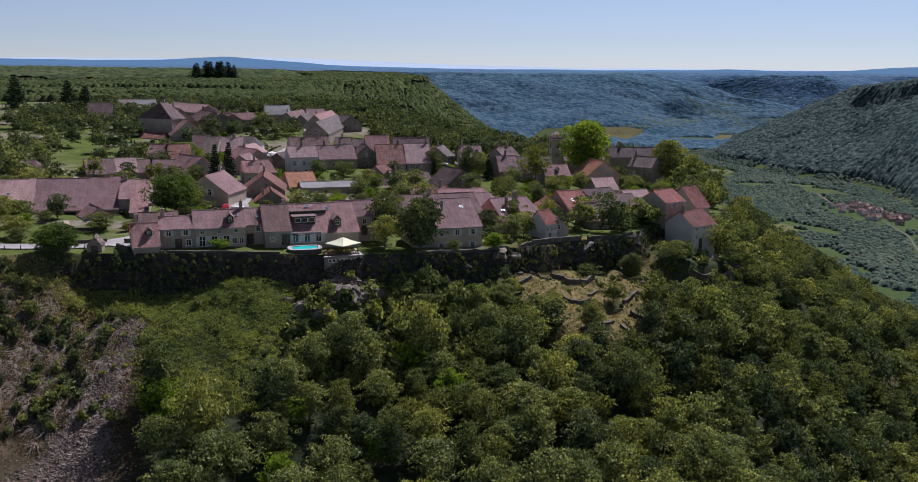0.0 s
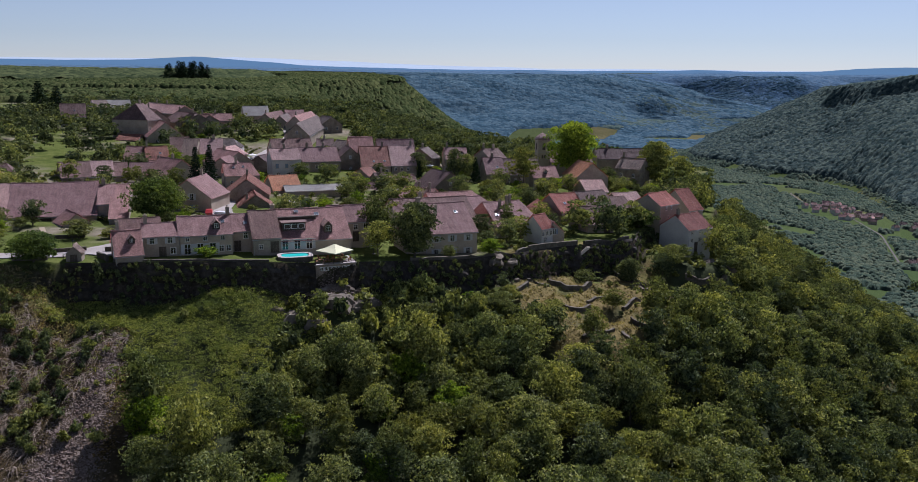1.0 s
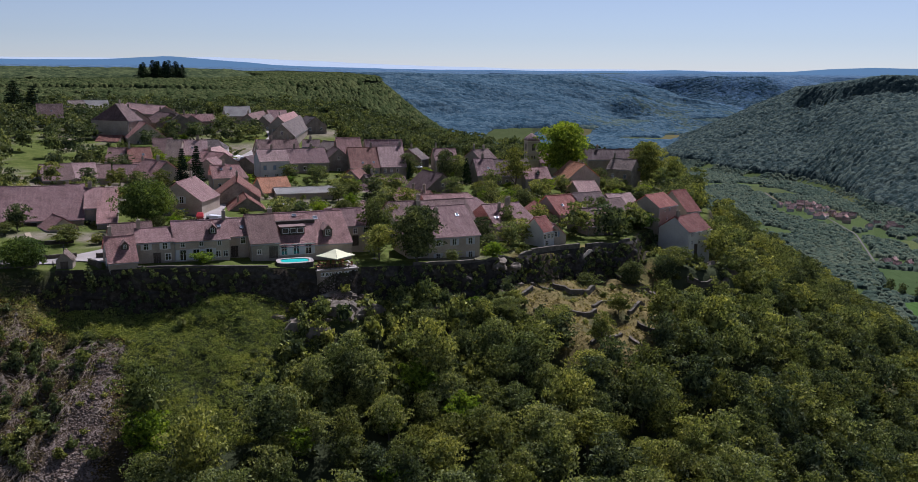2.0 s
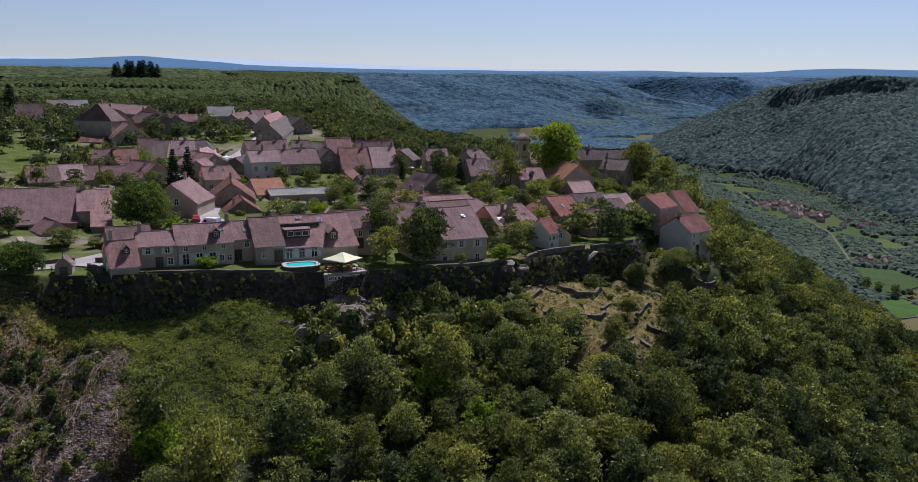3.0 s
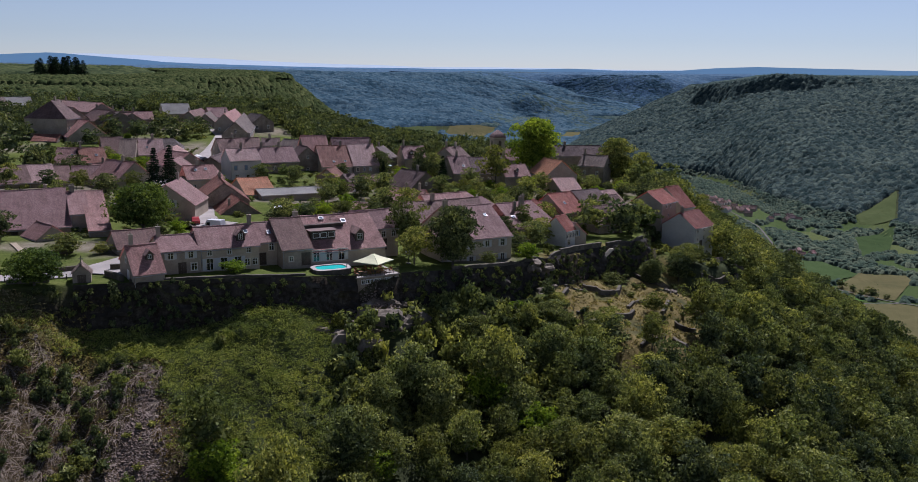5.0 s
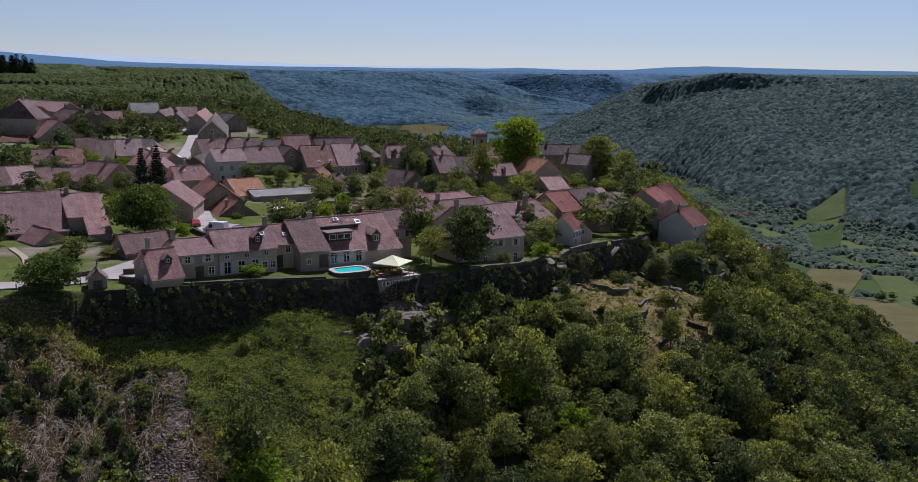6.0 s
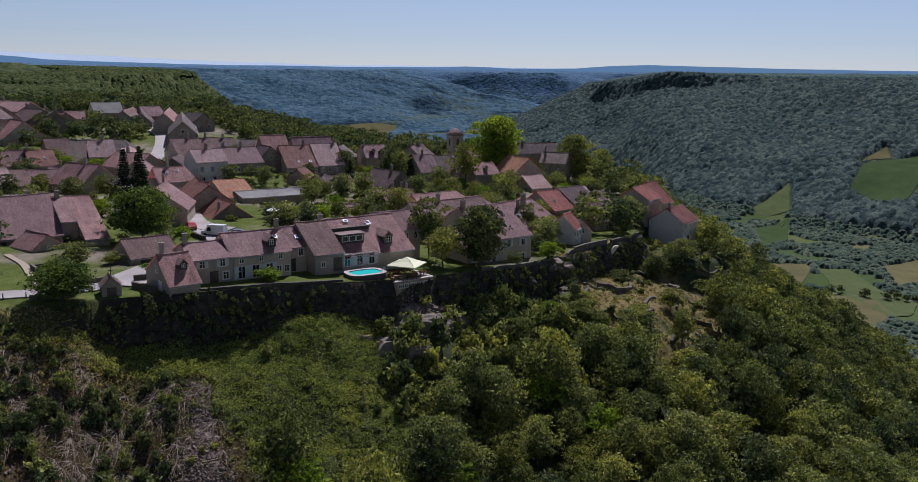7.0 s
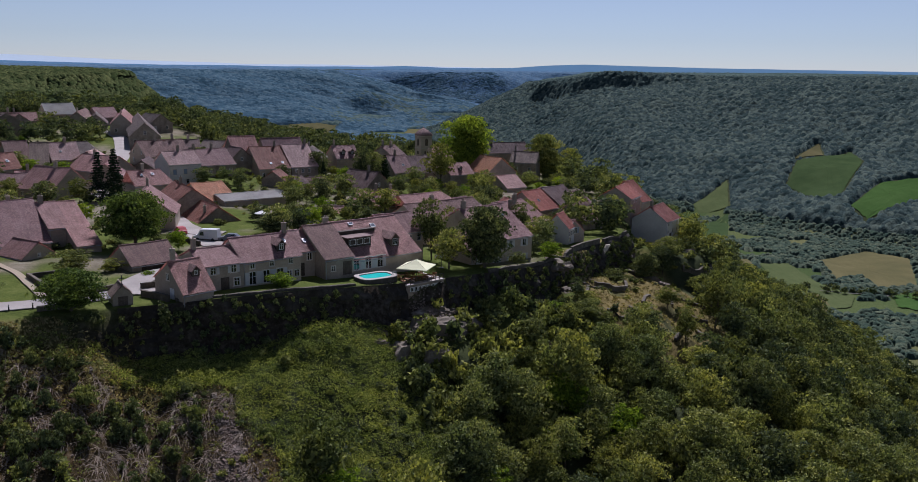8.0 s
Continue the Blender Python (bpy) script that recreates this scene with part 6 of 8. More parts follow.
for k, (lx, ly) in enumerate(((1.5, 1.6), (4.0, 1.5), (6.6, 1.6), (2.6, 4.2), (5.6, 4.2))):
    q = deck.matrix_world @ Vector((lx, ly, 0))
    cafe_table(q.x, q.y, q.z, TURN_T + 8 * k)
    for dx, r in ((-0.85, 90), (0.85, -90)):
        for dy in (-0.3, 0.32):
            c = deck.matrix_world @ Vector((lx + dx, ly + dy, 0))
            cafe_chair(c.x, c.y, c.z, TURN_T + r + 8 * k)
parasol(-24.5, 185.8, -0.9, 5.5, 2.1, 1.3, CANVAS, "large square pale yellow parasol on the terrace", 8)
for x, y, s in ((-5.4, 352.0, 3.4), (78.4, 371.0, 3.4), (46.6, 348.0, 3.2), (-42.6, 244.0, 3.2), (-17.0, 193.4, 2.8), (-73.0, 347.0, 3.4)):
    parasol(x, y, ground_at(x, y), s, 2.2, 0.6, CANVAS_WHITE, "round white parasol in a village garden", 0, False)

# ---------------------------------------------------------------- roof terrace of the pool house
bm = bmesh.new()
hh = POOL_HOUSE
y0, y1 = hh.yr * 0.30, hh.yr * 0.62
z0 = hh.slope_z(y0) + 0.1
box(bm, 1.6, y0, z0 - 0.3, 6.4, y1 + 1.2, z0 + 1.5)
loggia = part("box_dormer", bm, DARK_WOOD, hh.top, "wide dark box dormer with a white window band")
bm = bmesh.new()
box(bm, 1.3, y0 - 0.35, z0 + 1.5, 6.7, y1 + 2.2, z0 + 1.68)
part("dormer_roof", bm, ROOF_BROWN, loggia)
for k in range(3):
    bm = bmesh.new()
    a = 1.9 + k * 1.5
    for q in ((a, 0.25, a + 0.08, 1.25), (a + 1.22, 0.25, a + 1.3, 1.25), (a + 0.08, 0.25, a + 1.22, 0.33), (a + 0.08, 1.17, a + 1.22, 1.25)):
        box(bm, q[0], y0 - 0.06, z0 + q[1], q[2], y0 + 0.01, z0 + q[3])
    part("dormer_window", bm, FRAME, loggia)
# no recess is cut: a dark box paints the terrace slot's shade
bm = bmesh.new()
box(bm, 0.0, hh.yr * 0.63, hh.slope_z(hh.yr * 0.63) + 0.02, 9.2, hh.yr * 0.74, hh.slope_z(hh.yr * 0.74) + 0.06)
part("terrace_recess", bm, DARK_WOOD, hh.top, "dark box standing for a shaded roof terrace slot")

# ---------------------------------------------------------------- oratory, church


def oratory(x, y, z, turn):
    h = House(x, y, turn, 3.0, 2.8, z, z + 2.2, z + 3.6, ROOF_GREY, WALL_OLD, "small stone oratory with gabled roof and iron cross", name="oratory", category="chapel", foot=0.8, over=0.25, sag=0)
    bm = bmesh.new()
    box(bm, -0.05, -0.05, 0, 0.05, 0.05, 1.5)
    box(bm, -0.4, -0.04, 0.95, 0.4, 0.04, 1.04)
    part("cross", bm, METAL, h.top).matrix_basis = pose(2.8, 1.4, 3.5, 0, 0, 90)
    h.door("R", 1.4, 1.0, 1.7)


oratory(-75.0, 177.2, 0.5, -80)

TX, TY, TZ, TT = 41.6, 375.5, -6.0, 10
church = new("church")
church.matrix_world = pose(TX, TY, TZ, 0, 0, TT)
tagged(church, "old pale stone church with square bell tower and low nave", "church")
s = 2.45
bm = bmesh.new()
box(bm, -s, -s, 0, s, s, 15.6)
part("tower", bm, WALL_CREAM, church)
for z in (7.4, 10.6, 15.4):
    bm = bmesh.new()
    box(bm, -s - 0.15, -s - 0.15, z, s + 0.15, s + 0.15, z + 0.28)
    part("ledge", bm, SURROUND, church)
bm = bmesh.new()
rings = []
for k in range(7):
    q = k / 6 * math.pi / 2
    w, z = (s + 0.25) * (1.02 - (k / 6) ** 1.7), 15.6 + 3.1 * k / 6
    rings.append([bm.verts.new((u * w, v * w, z)) for u, v in ((-1, -0.94), (-0.94, -1), (0.94, -1), (1, -0.94), (1, 0.94), (0.94, 1), (-0.94, 1), (-1, 0.94))])
for lo, hi in zip(rings, rings[1:]):
    for k in range(8):
        bm.faces.new((lo[k], lo[(k + 1) % 8], hi[(k + 1) % 8], hi[k]))
bm.faces.new(rings[-1])
bm.faces.new(rings[0][::-1])
tube(bm, [(0, 0, 18.3), (0, 0, 19.4)], [0.07, 0.04], 5)
uv_slopes(bm)
part("tower_roof", bm, ROOF_BROWN, church, "domed roof of brown-grey tiles")


def arch(w, h, depth):
    bm = bmesh.new()
    pts = [(-w / 2, 0), (w / 2, 0), (w / 2, h - w / 2)] + [(w / 2 * math.cos(a), h - w / 2 + w / 2 * math.sin(a)) for a in (0.6, 1.2, 1.571, 1.94, 2.54)] + [(-w / 2, h - w / 2)]
    f = [bm.verts.new((x, -depth, z)) for x, z in pts]
    b = [bm.verts.new((x, 0.05, z)) for x, z in pts]
    bm.faces.new(f)
    for k in range(len(pts)):
        j = (k + 1) % len(pts)
        bm.faces.new((f[k], b[k], b[j], f[j]))
    bmesh.ops.recalc_face_normals(bm, faces=bm.faces[:])
    return mesh_of("belfry_opening", bm, DARK_WOOD)


# the wall is uncut: dark plates paint the shade inside the belfry arches
BELL, SLIT = arch(1.25, 2.8, 0.03), arch(0.7, 1.3, 0.03)
for turn in (0, 90, 180, 270):
    part("belfry_opening", BELL, None, church).matrix_basis = pose(0, 0, 0, 0, 0, turn) @ pose(0, -s - 0.01, 11.7)
    for dx in (-0.55, 0.55):
        part("belfry_opening", SLIT, None, church).matrix_basis = pose(0, 0, 0, 0, 0, turn) @ pose(dx, -s - 0.01, 8.3)
bm = bmesh.new()
nave_prof = [(-4.6, 0), (4.6, 0), (4.6, 7.0), (0, 11.0), (-4.6, 7.0)]
a = [bm.verts.new((s, y, z)) for y, z in nave_prof]
b = [bm.verts.new((s + 18, y, z)) for y, z in nave_prof]
bm.faces.new(a)
bm.faces.new(b[::-1])
for k in range(5):
    bm.faces.new((a[k], b[k], b[(k + 1) % 5], a[(k + 1) % 5]))
bmesh.ops.recalc_face_normals(bm, faces=bm.faces[:])
part("nave", bm, WALL_OLD, church)
part("nave_roof", roof_mesh(18, 9.2, 4.6, 7.1, 11.2, 7.1, 0.4, 0, 0, ROOF_ROSE), None, church).matrix_basis = pose(s, -4.6, 0)

# ---------------------------------------------------------------- vehicles
PAINTS = {"white": plain_mat("car_white", (0.72, 0.72, 0.72), 0.3, 0.0, 0.6), "red": plain_mat("car_red", (0.4, 0.03, 0.03), 0.3, 0.0, 0.6), "grey": plain_mat("car_grey", (0.12, 0.13, 0.15), 0.3, 0.4, 0.6), "silver": plain_mat("car_silver", (0.45, 0.47, 0.5), 0.3, 0.6, 0.6)}
RUBBER = plain_mat("rubber", (0.02, 0.02, 0.02), 0.8)


def car(x, y, turn, paint, van=False):
    l, w, h = (5.2, 2.0, 2.3) if van else (4.2, 1.75, 1.48)
    top = new("van" if van else "car")
    top.matrix_world = pose(x, y, ground_at(x, y) + 0.1, 0, 0, turn)
    tagged(top, f"parked {paint} {'delivery van' if van else 'car'} beside the village street", "van" if van else "car", "parked vehicles")
    prof = [(-l / 2, 0.3), (l / 2, 0.3), (l / 2, 0.85), (l * 0.33, 1.05), (l * 0.2, h * 0.97), (-l * 0.47, h), (-l / 2, 0.9)] if van else [(-l / 2, 0.3), (l / 2, 0.3), (l / 2, 0.72), (l * 0.24, 0.92), (l * 0.08, h), (-l * 0.3, h), (-l * 0.46, 0.95), (-l / 2, 0.85)]
    bm = bmesh.new()
    a = [bm.verts.new((px, -w / 2 + (0.16 if pz > 1.0 else 0), pz)) for px, pz in prof]
    b = [bm.verts.new((px, w / 2 - (0.16 if pz > 1.0 else 0), pz)) for px, pz in prof]
    bm.faces.new(a)
    bm.faces.new(b[::-1])
    for k in range(len(prof)):
        j = (k + 1) % len(prof)
        bm.faces.new((a[k], b[k], b[j], a[j]))
    bmesh.ops.recalc_face_normals(bm, faces=bm.faces[:])
    bmesh.ops.bevel(bm, geom=bm.edges[:], offset=0.05, segments=1)
    part("body", bm, PAINTS[paint], top)
    bm = bmesh.new()
    f0, f1 = (Vector((l * 0.33, 0, 1.05)), Vector((l * 0.2, 0, h * 0.97))) if van else (Vector((l * 0.24, 0, 0.92)), Vector((l * 0.08, 0, h)))
    d = (f1 - f0)
    nrm = Vector((d.z, 0, -d.x)).normalized() * 0.02
    bm.faces.new([bm.verts.new(f0 + d * q + nrm + Vector((0, sy * w * 0.36, 0))) for q, sy in ((0.12, -1), (0.12, 1), (0.9, 1), (0.9, -1))])
    part("windscreen", bm, PANE, top)
    for sy in (-1, 1):
        bm = bmesh.new()
        x0, x1 = (l * 0.05, l * 0.24) if van else (-l * 0.3, l * 0.12)
        ys_ = sy * (w / 2 - 0.1)
        q = [bm.verts.new(c) for c in ((x0, ys_ + sy * 0.06, 1.0), (x1, ys_ + sy * 0.06, 1.0), (x1 - 0.25, ys_ - sy * 0.03, h - 0.14 if not van else 1.75), (x0 + 0.1, ys_ - sy * 0.03, h - 0.14 if not van else 1.75))]
        bm.faces.new(q if sy < 0 else q[::-1])
        part("side_window", bm, PANE, top)
        for sx in (-0.31, 0.31):
            bm = bmesh.new()
            tube(bm, [(l * sx, sy * (w / 2 - 0.2), 0.22), (l * sx, sy * (w / 2 + 0.02), 0.22)], [0.32, 0.32], 14)
            part("wheel", bm, RUBBER, top)


car(-56.6, 223.6, 150, "white", True)
car(-52.4, 221.8, 160, "grey")
car(-61.2, 231.0, 100, "red")
car(-62.4, 254.0, 105, "grey")
car(-77.0, 343.0, 70, "silver")
car(-74.0, 346.0, 70, "white")
car(-71.0, 349.6, 60, "grey")
car(-66.0, 436.0, 20, "silver")
car(-62.0, 434.0, 20, "grey")
car(-67.4, 312.0, 100, "grey")

# bollards along the lane
for k in range(8):
    x = -94 + k * 3.0
    y = np.interp(x, [-98, -89, -80, -73], [173.0, 174.4, 175.8, 177.4])
    if -84.6 < x < -78:
        continue
    b_ob = new("bollard")
    b_ob.matrix_world = pose(x, float(y), ground_at(x, float(y)))
    tagged(b_ob, "dark wooden bollard at the edge of the lane", "bollard", "bollards along the lane")
    bm = bmesh.new()
    tube(bm, [(0, 0, -0.3), (0, 0, 0.85), (0, 0, 0.95)], [0.09, 0.09, 0.05], 8)
    part("post", bm, DARK_WOOD, b_ob)
    bm = bmesh.new()
    tube(bm, [(0, 0, 0.68), (0, 0, 0.78)], [0.095, 0.095], 8)
    part("band", bm, FRAME, b_ob, "white reflective band")

# stairs down to the gardens
bm = bmesh.new()
for k in range(18):
    box(bm, 33.4 - k * 0.3, 218.2 - k * 0.2, -4.4 - k * 0.19 - 0.35, 33.4 - k * 0.3 + 1.0, 218.2 - k * 0.2 + 0.6, -4.4 - k * 0.19)
tagged(new("stairs", mesh_of("stairs", bm, SURROUND)), "pale stone stairs down to the terraced garden", "stairs", kind="structure")

# ---------------------------------------------------------------- single trees
for key, x, y, sc, tall, label in (
        ("great", 51.0, 351.0, 1.0, 1.0, "great bright green plane tree beside the church"),
        ("broad", -80.0, 172.8, 0.72, 0.74, "round lime tree with a clear trunk beside the lane"),
        ("broad", -70.4, 218.0, 1.0, 0.95, "broad dark green walnut tree behind the barn"),
        ("olive", -66.4, 213.0, 0.6, 0.75, "slender grey-green tree in the yard"),
        ("round_dark", -8.2, 193.4, 1.08, 1.08, "dense round dark green tree on the cliff edge"),
        ("olive", -16.4, 201.0, 1.15, 1.2, "loose grey-green willow beside the annexe"),
        ("wood", -16.0, 192.0, 0.8, 0.95, "leafy green tree on the cliff edge"),
        ("olive", -0.6, 194.6, 0.55, 0.62, "small olive-green tree before the house"),
        ("bright", 8.4, 198.8, 0.7, 0.8, "light yellow-green young tree on the cliff edge"),
        ("bright", 3.8, 187.4, 0.55, 0.6, "small bright green tree below the cliff"),
        ("broad", 54.0, 250.6, 0.68, 0.72, "round green tree before the red-roofed houses"),
        ("round_dark", 44.4, 218.6, 0.72, 0.85, "dark green tree in the terraced garden"),
        ("tall", 84.0, 353.0, 1.0, 1.05, "tall green lime tree at the edge of the spur"),
        ("wood", 92.0, 346.0, 1.1, 1.2, "green tree at the edge of the spur"),
        ("olive", 14.6, 226.0, 1.0, 0.95, "olive-green tree between the houses"),
        ("olive", 28.0, 318.0, 1.5, 1.15, "brownish green tree in the gardens below the church"),
        ("dark", 3.7, 327.0, 0.9, 1.35, "tall dark green tree in a village garden"),
        ("wood", 8.0, 330.0, 1.0, 1.0, "green tree in a village garden"),
        ("bright", -3.0, 325.0, 0.9, 0.8, "bright green shrub tree in a village garden"),
        ("dark", -9.6, 336.0, 1.0, 0.9, "dark green tree beside the tall houses"),
        ("round_dark", -42.0, 230.0, 0.85, 0.5, "dense round dark green shrub beside the parking place"),
        ("olive", -74.6, 197.6, 0.6, 0.5, "low grey-green fruit tree on the lawn"),
        ("olive", -80.6, 196.6, 0.95, 0.55, "spreading grey-green fruit tree on the lawn"),
        ("bright", -49.4, 180.2, 0.72, 0.5, "small bright green spreading tree on the terrace"),
        ("bright", -69.0, 193.6, 0.35, 0.4, "young green tree by the wall"),
        ("olive", 32.1, 211.0, 0.85, 0.52, "spreading grey-green fruit tree in dry grass"),
        ("olive", 36.0, 196.4, 0.8, 0.72, "open grey-green tree in dry grass"),
        ("olive", 28.4, 178.8, 0.9, 0.95, "open grey-green tree in dry grass"),
        ("olive", 44.6, 191.0, 1.35, 1.1, "broad grey-green olive-like tree beside the dry terraces"),
        ("wood", 10.1, 184.6, 0.6, 0.75, "green tree below the terraced garden"),
        ("wood", 20.6, 181.6, 0.7, 0.85, "green tree below the terraced garden"),
        ("wood", 12.0, 188.6, 0.5, 0.8, "slender green tree beside the terraced garden"),
        ("cypress", 17.4, 187.3, 0.9, 0.5, "clipped dark green bush in dry grass"),
        ("bush", 23.4, 209.8, 0.7, 0.8, "rounded green bush under the retaining wall"),
        ("bush_dark", 27.0, 211.6, 0.6, 0.8, "dark green bush under the retaining wall"),
        ("bush_olive", 35.0, 207.6, 0.7, 0.8, "olive-green bush on a terrace wall"),
        ("bush", 48.4, 205.6, 0.8, 0.8, "green bush in dry grass"),
        ("wood", 57.6, 228.6, 0.8, 0.8, "green tree below the tower house"),
        ("olive", 61.0, 231.0, 0.8, 0.75, "grey-green tree below the tower house"),
        ("dark", 54.6, 226.0, 0.8, 0.9, "dark green tree below the tower house"),
        ("olive", -51.0, 143.6, 1.25, 1.15, "open-branched olive-green tree beside the scree"),
        ("wood", -25.4, 145.0, 0.8, 0.85, "leafy green tree below the rock ledge"),
        ("olive", -29.4, 141.0, 0.85, 0.9, "grey-green tree at the foot of the weed slope"),
        ("wood", -98.0, 181.0, 0.8, 0.7, "green tree beside the lane"),
        ("wood", -94.4, 186.0, 0.75, 0.65, "green tree beside the lane"),
        ("dark", -92.0, 181.6, 0.6, 0.55, "dark green shrub tree beside the lane"),
        ("wood", -102.0, 196.0, 0.9, 0.8, "green tree before the farmhouse"),
        ("olive", -96.6, 204.0, 0.6, 0.6, "grey-green tree before the barn")):
    tree(key, x, y, sc, tall, label)
for x, y, sc in ((-77.4, 281.0, 0.9), (-73.6, 283.4, 0.95), (11.4, 327.6, 0.68), (-9.0, 330.0, 0.45), (-97.0, 352.0, 0.5)):
    tree("fir", x, y, sc, 1.0, "dark pointed spruce among the houses")
tree("cypress", -67.6, 171.6, 1.0, 1.05, "narrow dark green cypress against the cliff", z=-3.2)


def edge_of(x, y):
    d = looked_up(EDGE_TABLE, x, y)
    return float(inside_by(SPUR, np.array([x]), np.array([y]))[0]) if d is None else d


def near_road(x, y):
    for (ax, ay), (bx, by) in zip(STREET, STREET[1:]):
        k = max(0, min(1, ((x - ax) * (bx - ax) + (y - ay) * (by - ay)) / ((bx - ax) ** 2 + (by - ay) ** 2)))
        if math.hypot(x - ax - k * (bx - ax), y - ay - k * (by - ay)) < 4.6:
            return True
    return False


STREET = [(-150, 158), (-106, 173.6), (-88, 176.9), (-75.5, 180.2), (-70.5, 189.5), (-63, 197), (-53, 229), (-58, 231.5), (-60.5, 240), (-61.6, 252), (-66.4, 264), (-72, 280), (-79, 300), (-80, 318), (-76, 338), (-71, 372), (-71, 428), (-84, 478)]
rnd = random.Random(7)
PLANTED = []


def merged(name, items, label, category):
    """Many plants joined into one object: (crown mesh, matrix) pairs of the same few materials."""
    verts, faces, mats, slots, tints = [], [], [], [], []
    n = 0
    cache = {}
    for me_, m in items:
        if me_.name not in cache:
            v = np.empty(len(me_.vertices) * 3)
            me_.vertices.foreach_get("co", v)
            f = np.empty(len(me_.loops), int)
            me_.loops.foreach_get("vertex_index", f)
            cache[me_.name] = (v.reshape(-1, 3), f.reshape(-1, 3))
        v, f = cache[me_.name]
        a = np.array(m)
        verts.append(v @ a[:3, :3].T + a[:3, 3])
        tints.append(np.full(len(v), rnd.random()))
        faces.append(f + n)
        n += len(v)
        mt = me_.materials[0]
        if mt not in mats:
            mats.append(mt)
        slots.append(np.full(len(f), mats.index(mt)))
    me_ = bpy.data.meshes.new(name)
    v, f = np.concatenate(verts), np.concatenate(faces)
    me_.vertices.add(len(v))
    me_.vertices.foreach_set("co", v.ravel())
    me_.loops.add(f.size)
    me_.loops.foreach_set("vertex_index", f.ravel())
    me_.polygons.add(len(f))
    me_.polygons.foreach_set("loop_start", np.arange(len(f)) * 3)
    for mt in mats:
        me_.materials.append(mt)
    me_.polygons.foreach_set("material_index", np.concatenate(slots))
    region(me_, "tint", np.concatenate(tints))
    me_.update()
    return tagged(new(name, me_), label, category, kind="stuff")


def plant_matrix(x, y, sc, tall, sink=0.3):
    return pose(x, y, ground_at(x, y) - sink, 0, 0, rnd.uniform(0, 360)) @ Matrix.Diagonal((sc, sc * rnd.uniform(0.85, 1.15), sc * tall, 1))



def inside_weeds(x, y):
    return float(inside_by(WEED_SLOPE, np.array([x]), np.array([y]))[0]) > 0


def in_garden(x, y):
    return float(inside_by(GARDEN, np.array([x]), np.array([y]))[0]) > 0


# woodland on the slope below the cliff
spots = []
for gy_ in np.arange(116, 330, 6.1):
    for gx_ in np.arange(-100, 175, 6.1):
        x, y = gx_ + rnd.uniform(-2.7, 2.7), gy_ + rnd.uniform(-2.7, 2.7)
        e = edge_of(x, y)
        one = lambda f: float(f(np.array([x]), np.array([y]))[0])
        if e > -4.5 or x > 0.62 * y + 18 or y < 118 + 0.10 * abs(x):
            continue
        if -38 < x < -11 and y > 161:
            continue
        if one(scree_mask) > 0.1 or one(brush_mask) > 0.25 or inside_weeds(x, y) or (x < -58 and y > 137):
            continue
        if abs((x - 119) + 1.05 * (y - 236)) < 15 and abs((x - 119) - 0.95 * (y - 236)) < 5 or in_garden(x, y) or math.hypot(x - 63, y - 232) < 14 or not clear_of_house(x, y, PLOTS, 4):
            continue
        spots.append((x, y, e))
spots.sort(key=lambda s: math.hypot(s[0] + 20, s[1] - 60))
rest = []
for k, (x, y, e) in enumerate(spots):
    q = rnd.random()
    light = vnoise(x, y, 22, 40)
    key = "wood" if q < 0.6 else "dark" if q < 0.72 else "olive" if q < 0.93 else "bright"
    upper = e > -22 and -26 < x < 60
    sc = rnd.uniform(0.45, 0.75) if upper else rnd.uniform(0.72, 1.12) * (1 + 0.15 * float(light))
    if upper and q > 0.82:
        continue
    if k < 130:
        tree(key, x, y, sc, rnd.uniform(0.85, 1.15), {"wood": "leafy green broadleaf tree on the wooded slope", "dark": "dark green broadleaf tree on the wooded slope", "olive": "grey-green olive-toned tree on the wooded slope", "bright": "light yellow-green tree on the wooded slope"}[key])
    else:
        kind = TREES["wood_side" if key in ("wood", "bright") and q > 0.32 else "olive_side" if key == "olive" else "dark_side"]
        rest.append((rnd.choice(kind)[0], plant_matrix(x, y, sc, rnd.uniform(0.85, 1.15))))
merged("woodland", rest, "broadleaf woodland on the flank of the spur", "woodland")

# shrubs on the slope, the cliff and the open ground
shrubs = []
for k in range(5200):
    x, y = rnd.uniform(-96, 110), rnd.uniform(138, 275)
    e = edge_of(x, y)
    if e > -1.2 or not clear_of_house(x, y, PLOTS, 0.6):
        continue
    if in_garden(x, y):
        if rnd.random() > 0.1:
            continue
        key, sc = rnd.choice(("shrub", "shrub_olive", "shrub_dark")), rnd.uniform(0.25, 0.55)
    elif e > -12:
        if rnd.random() > (0.05 if x < -24 else 0.75):
            continue
        key, sc = rnd.choice(("shrub", "shrub_dark", "shrub_olive", "shrub")), rnd.uniform(0.3, 0.85)
    elif inside_weeds(x, y) or (x < -26 and y > 148):
        if rnd.random() > 0.05:
            continue
        key, sc = rnd.choice(("shrub", "shrub", "shrub_dark")), rnd.uniform(0.25, 0.55)
    else:
        if rnd.random() > 0.35:
            continue
        key, sc = rnd.choice(("shrub", "shrub_olive", "shrub_dark")), rnd.uniform(0.5, 1.1)
    shrubs.append((rnd.choice(TREES[key])[0], plant_matrix(x, y, sc, rnd.uniform(0.7, 1.2), 0.15)))
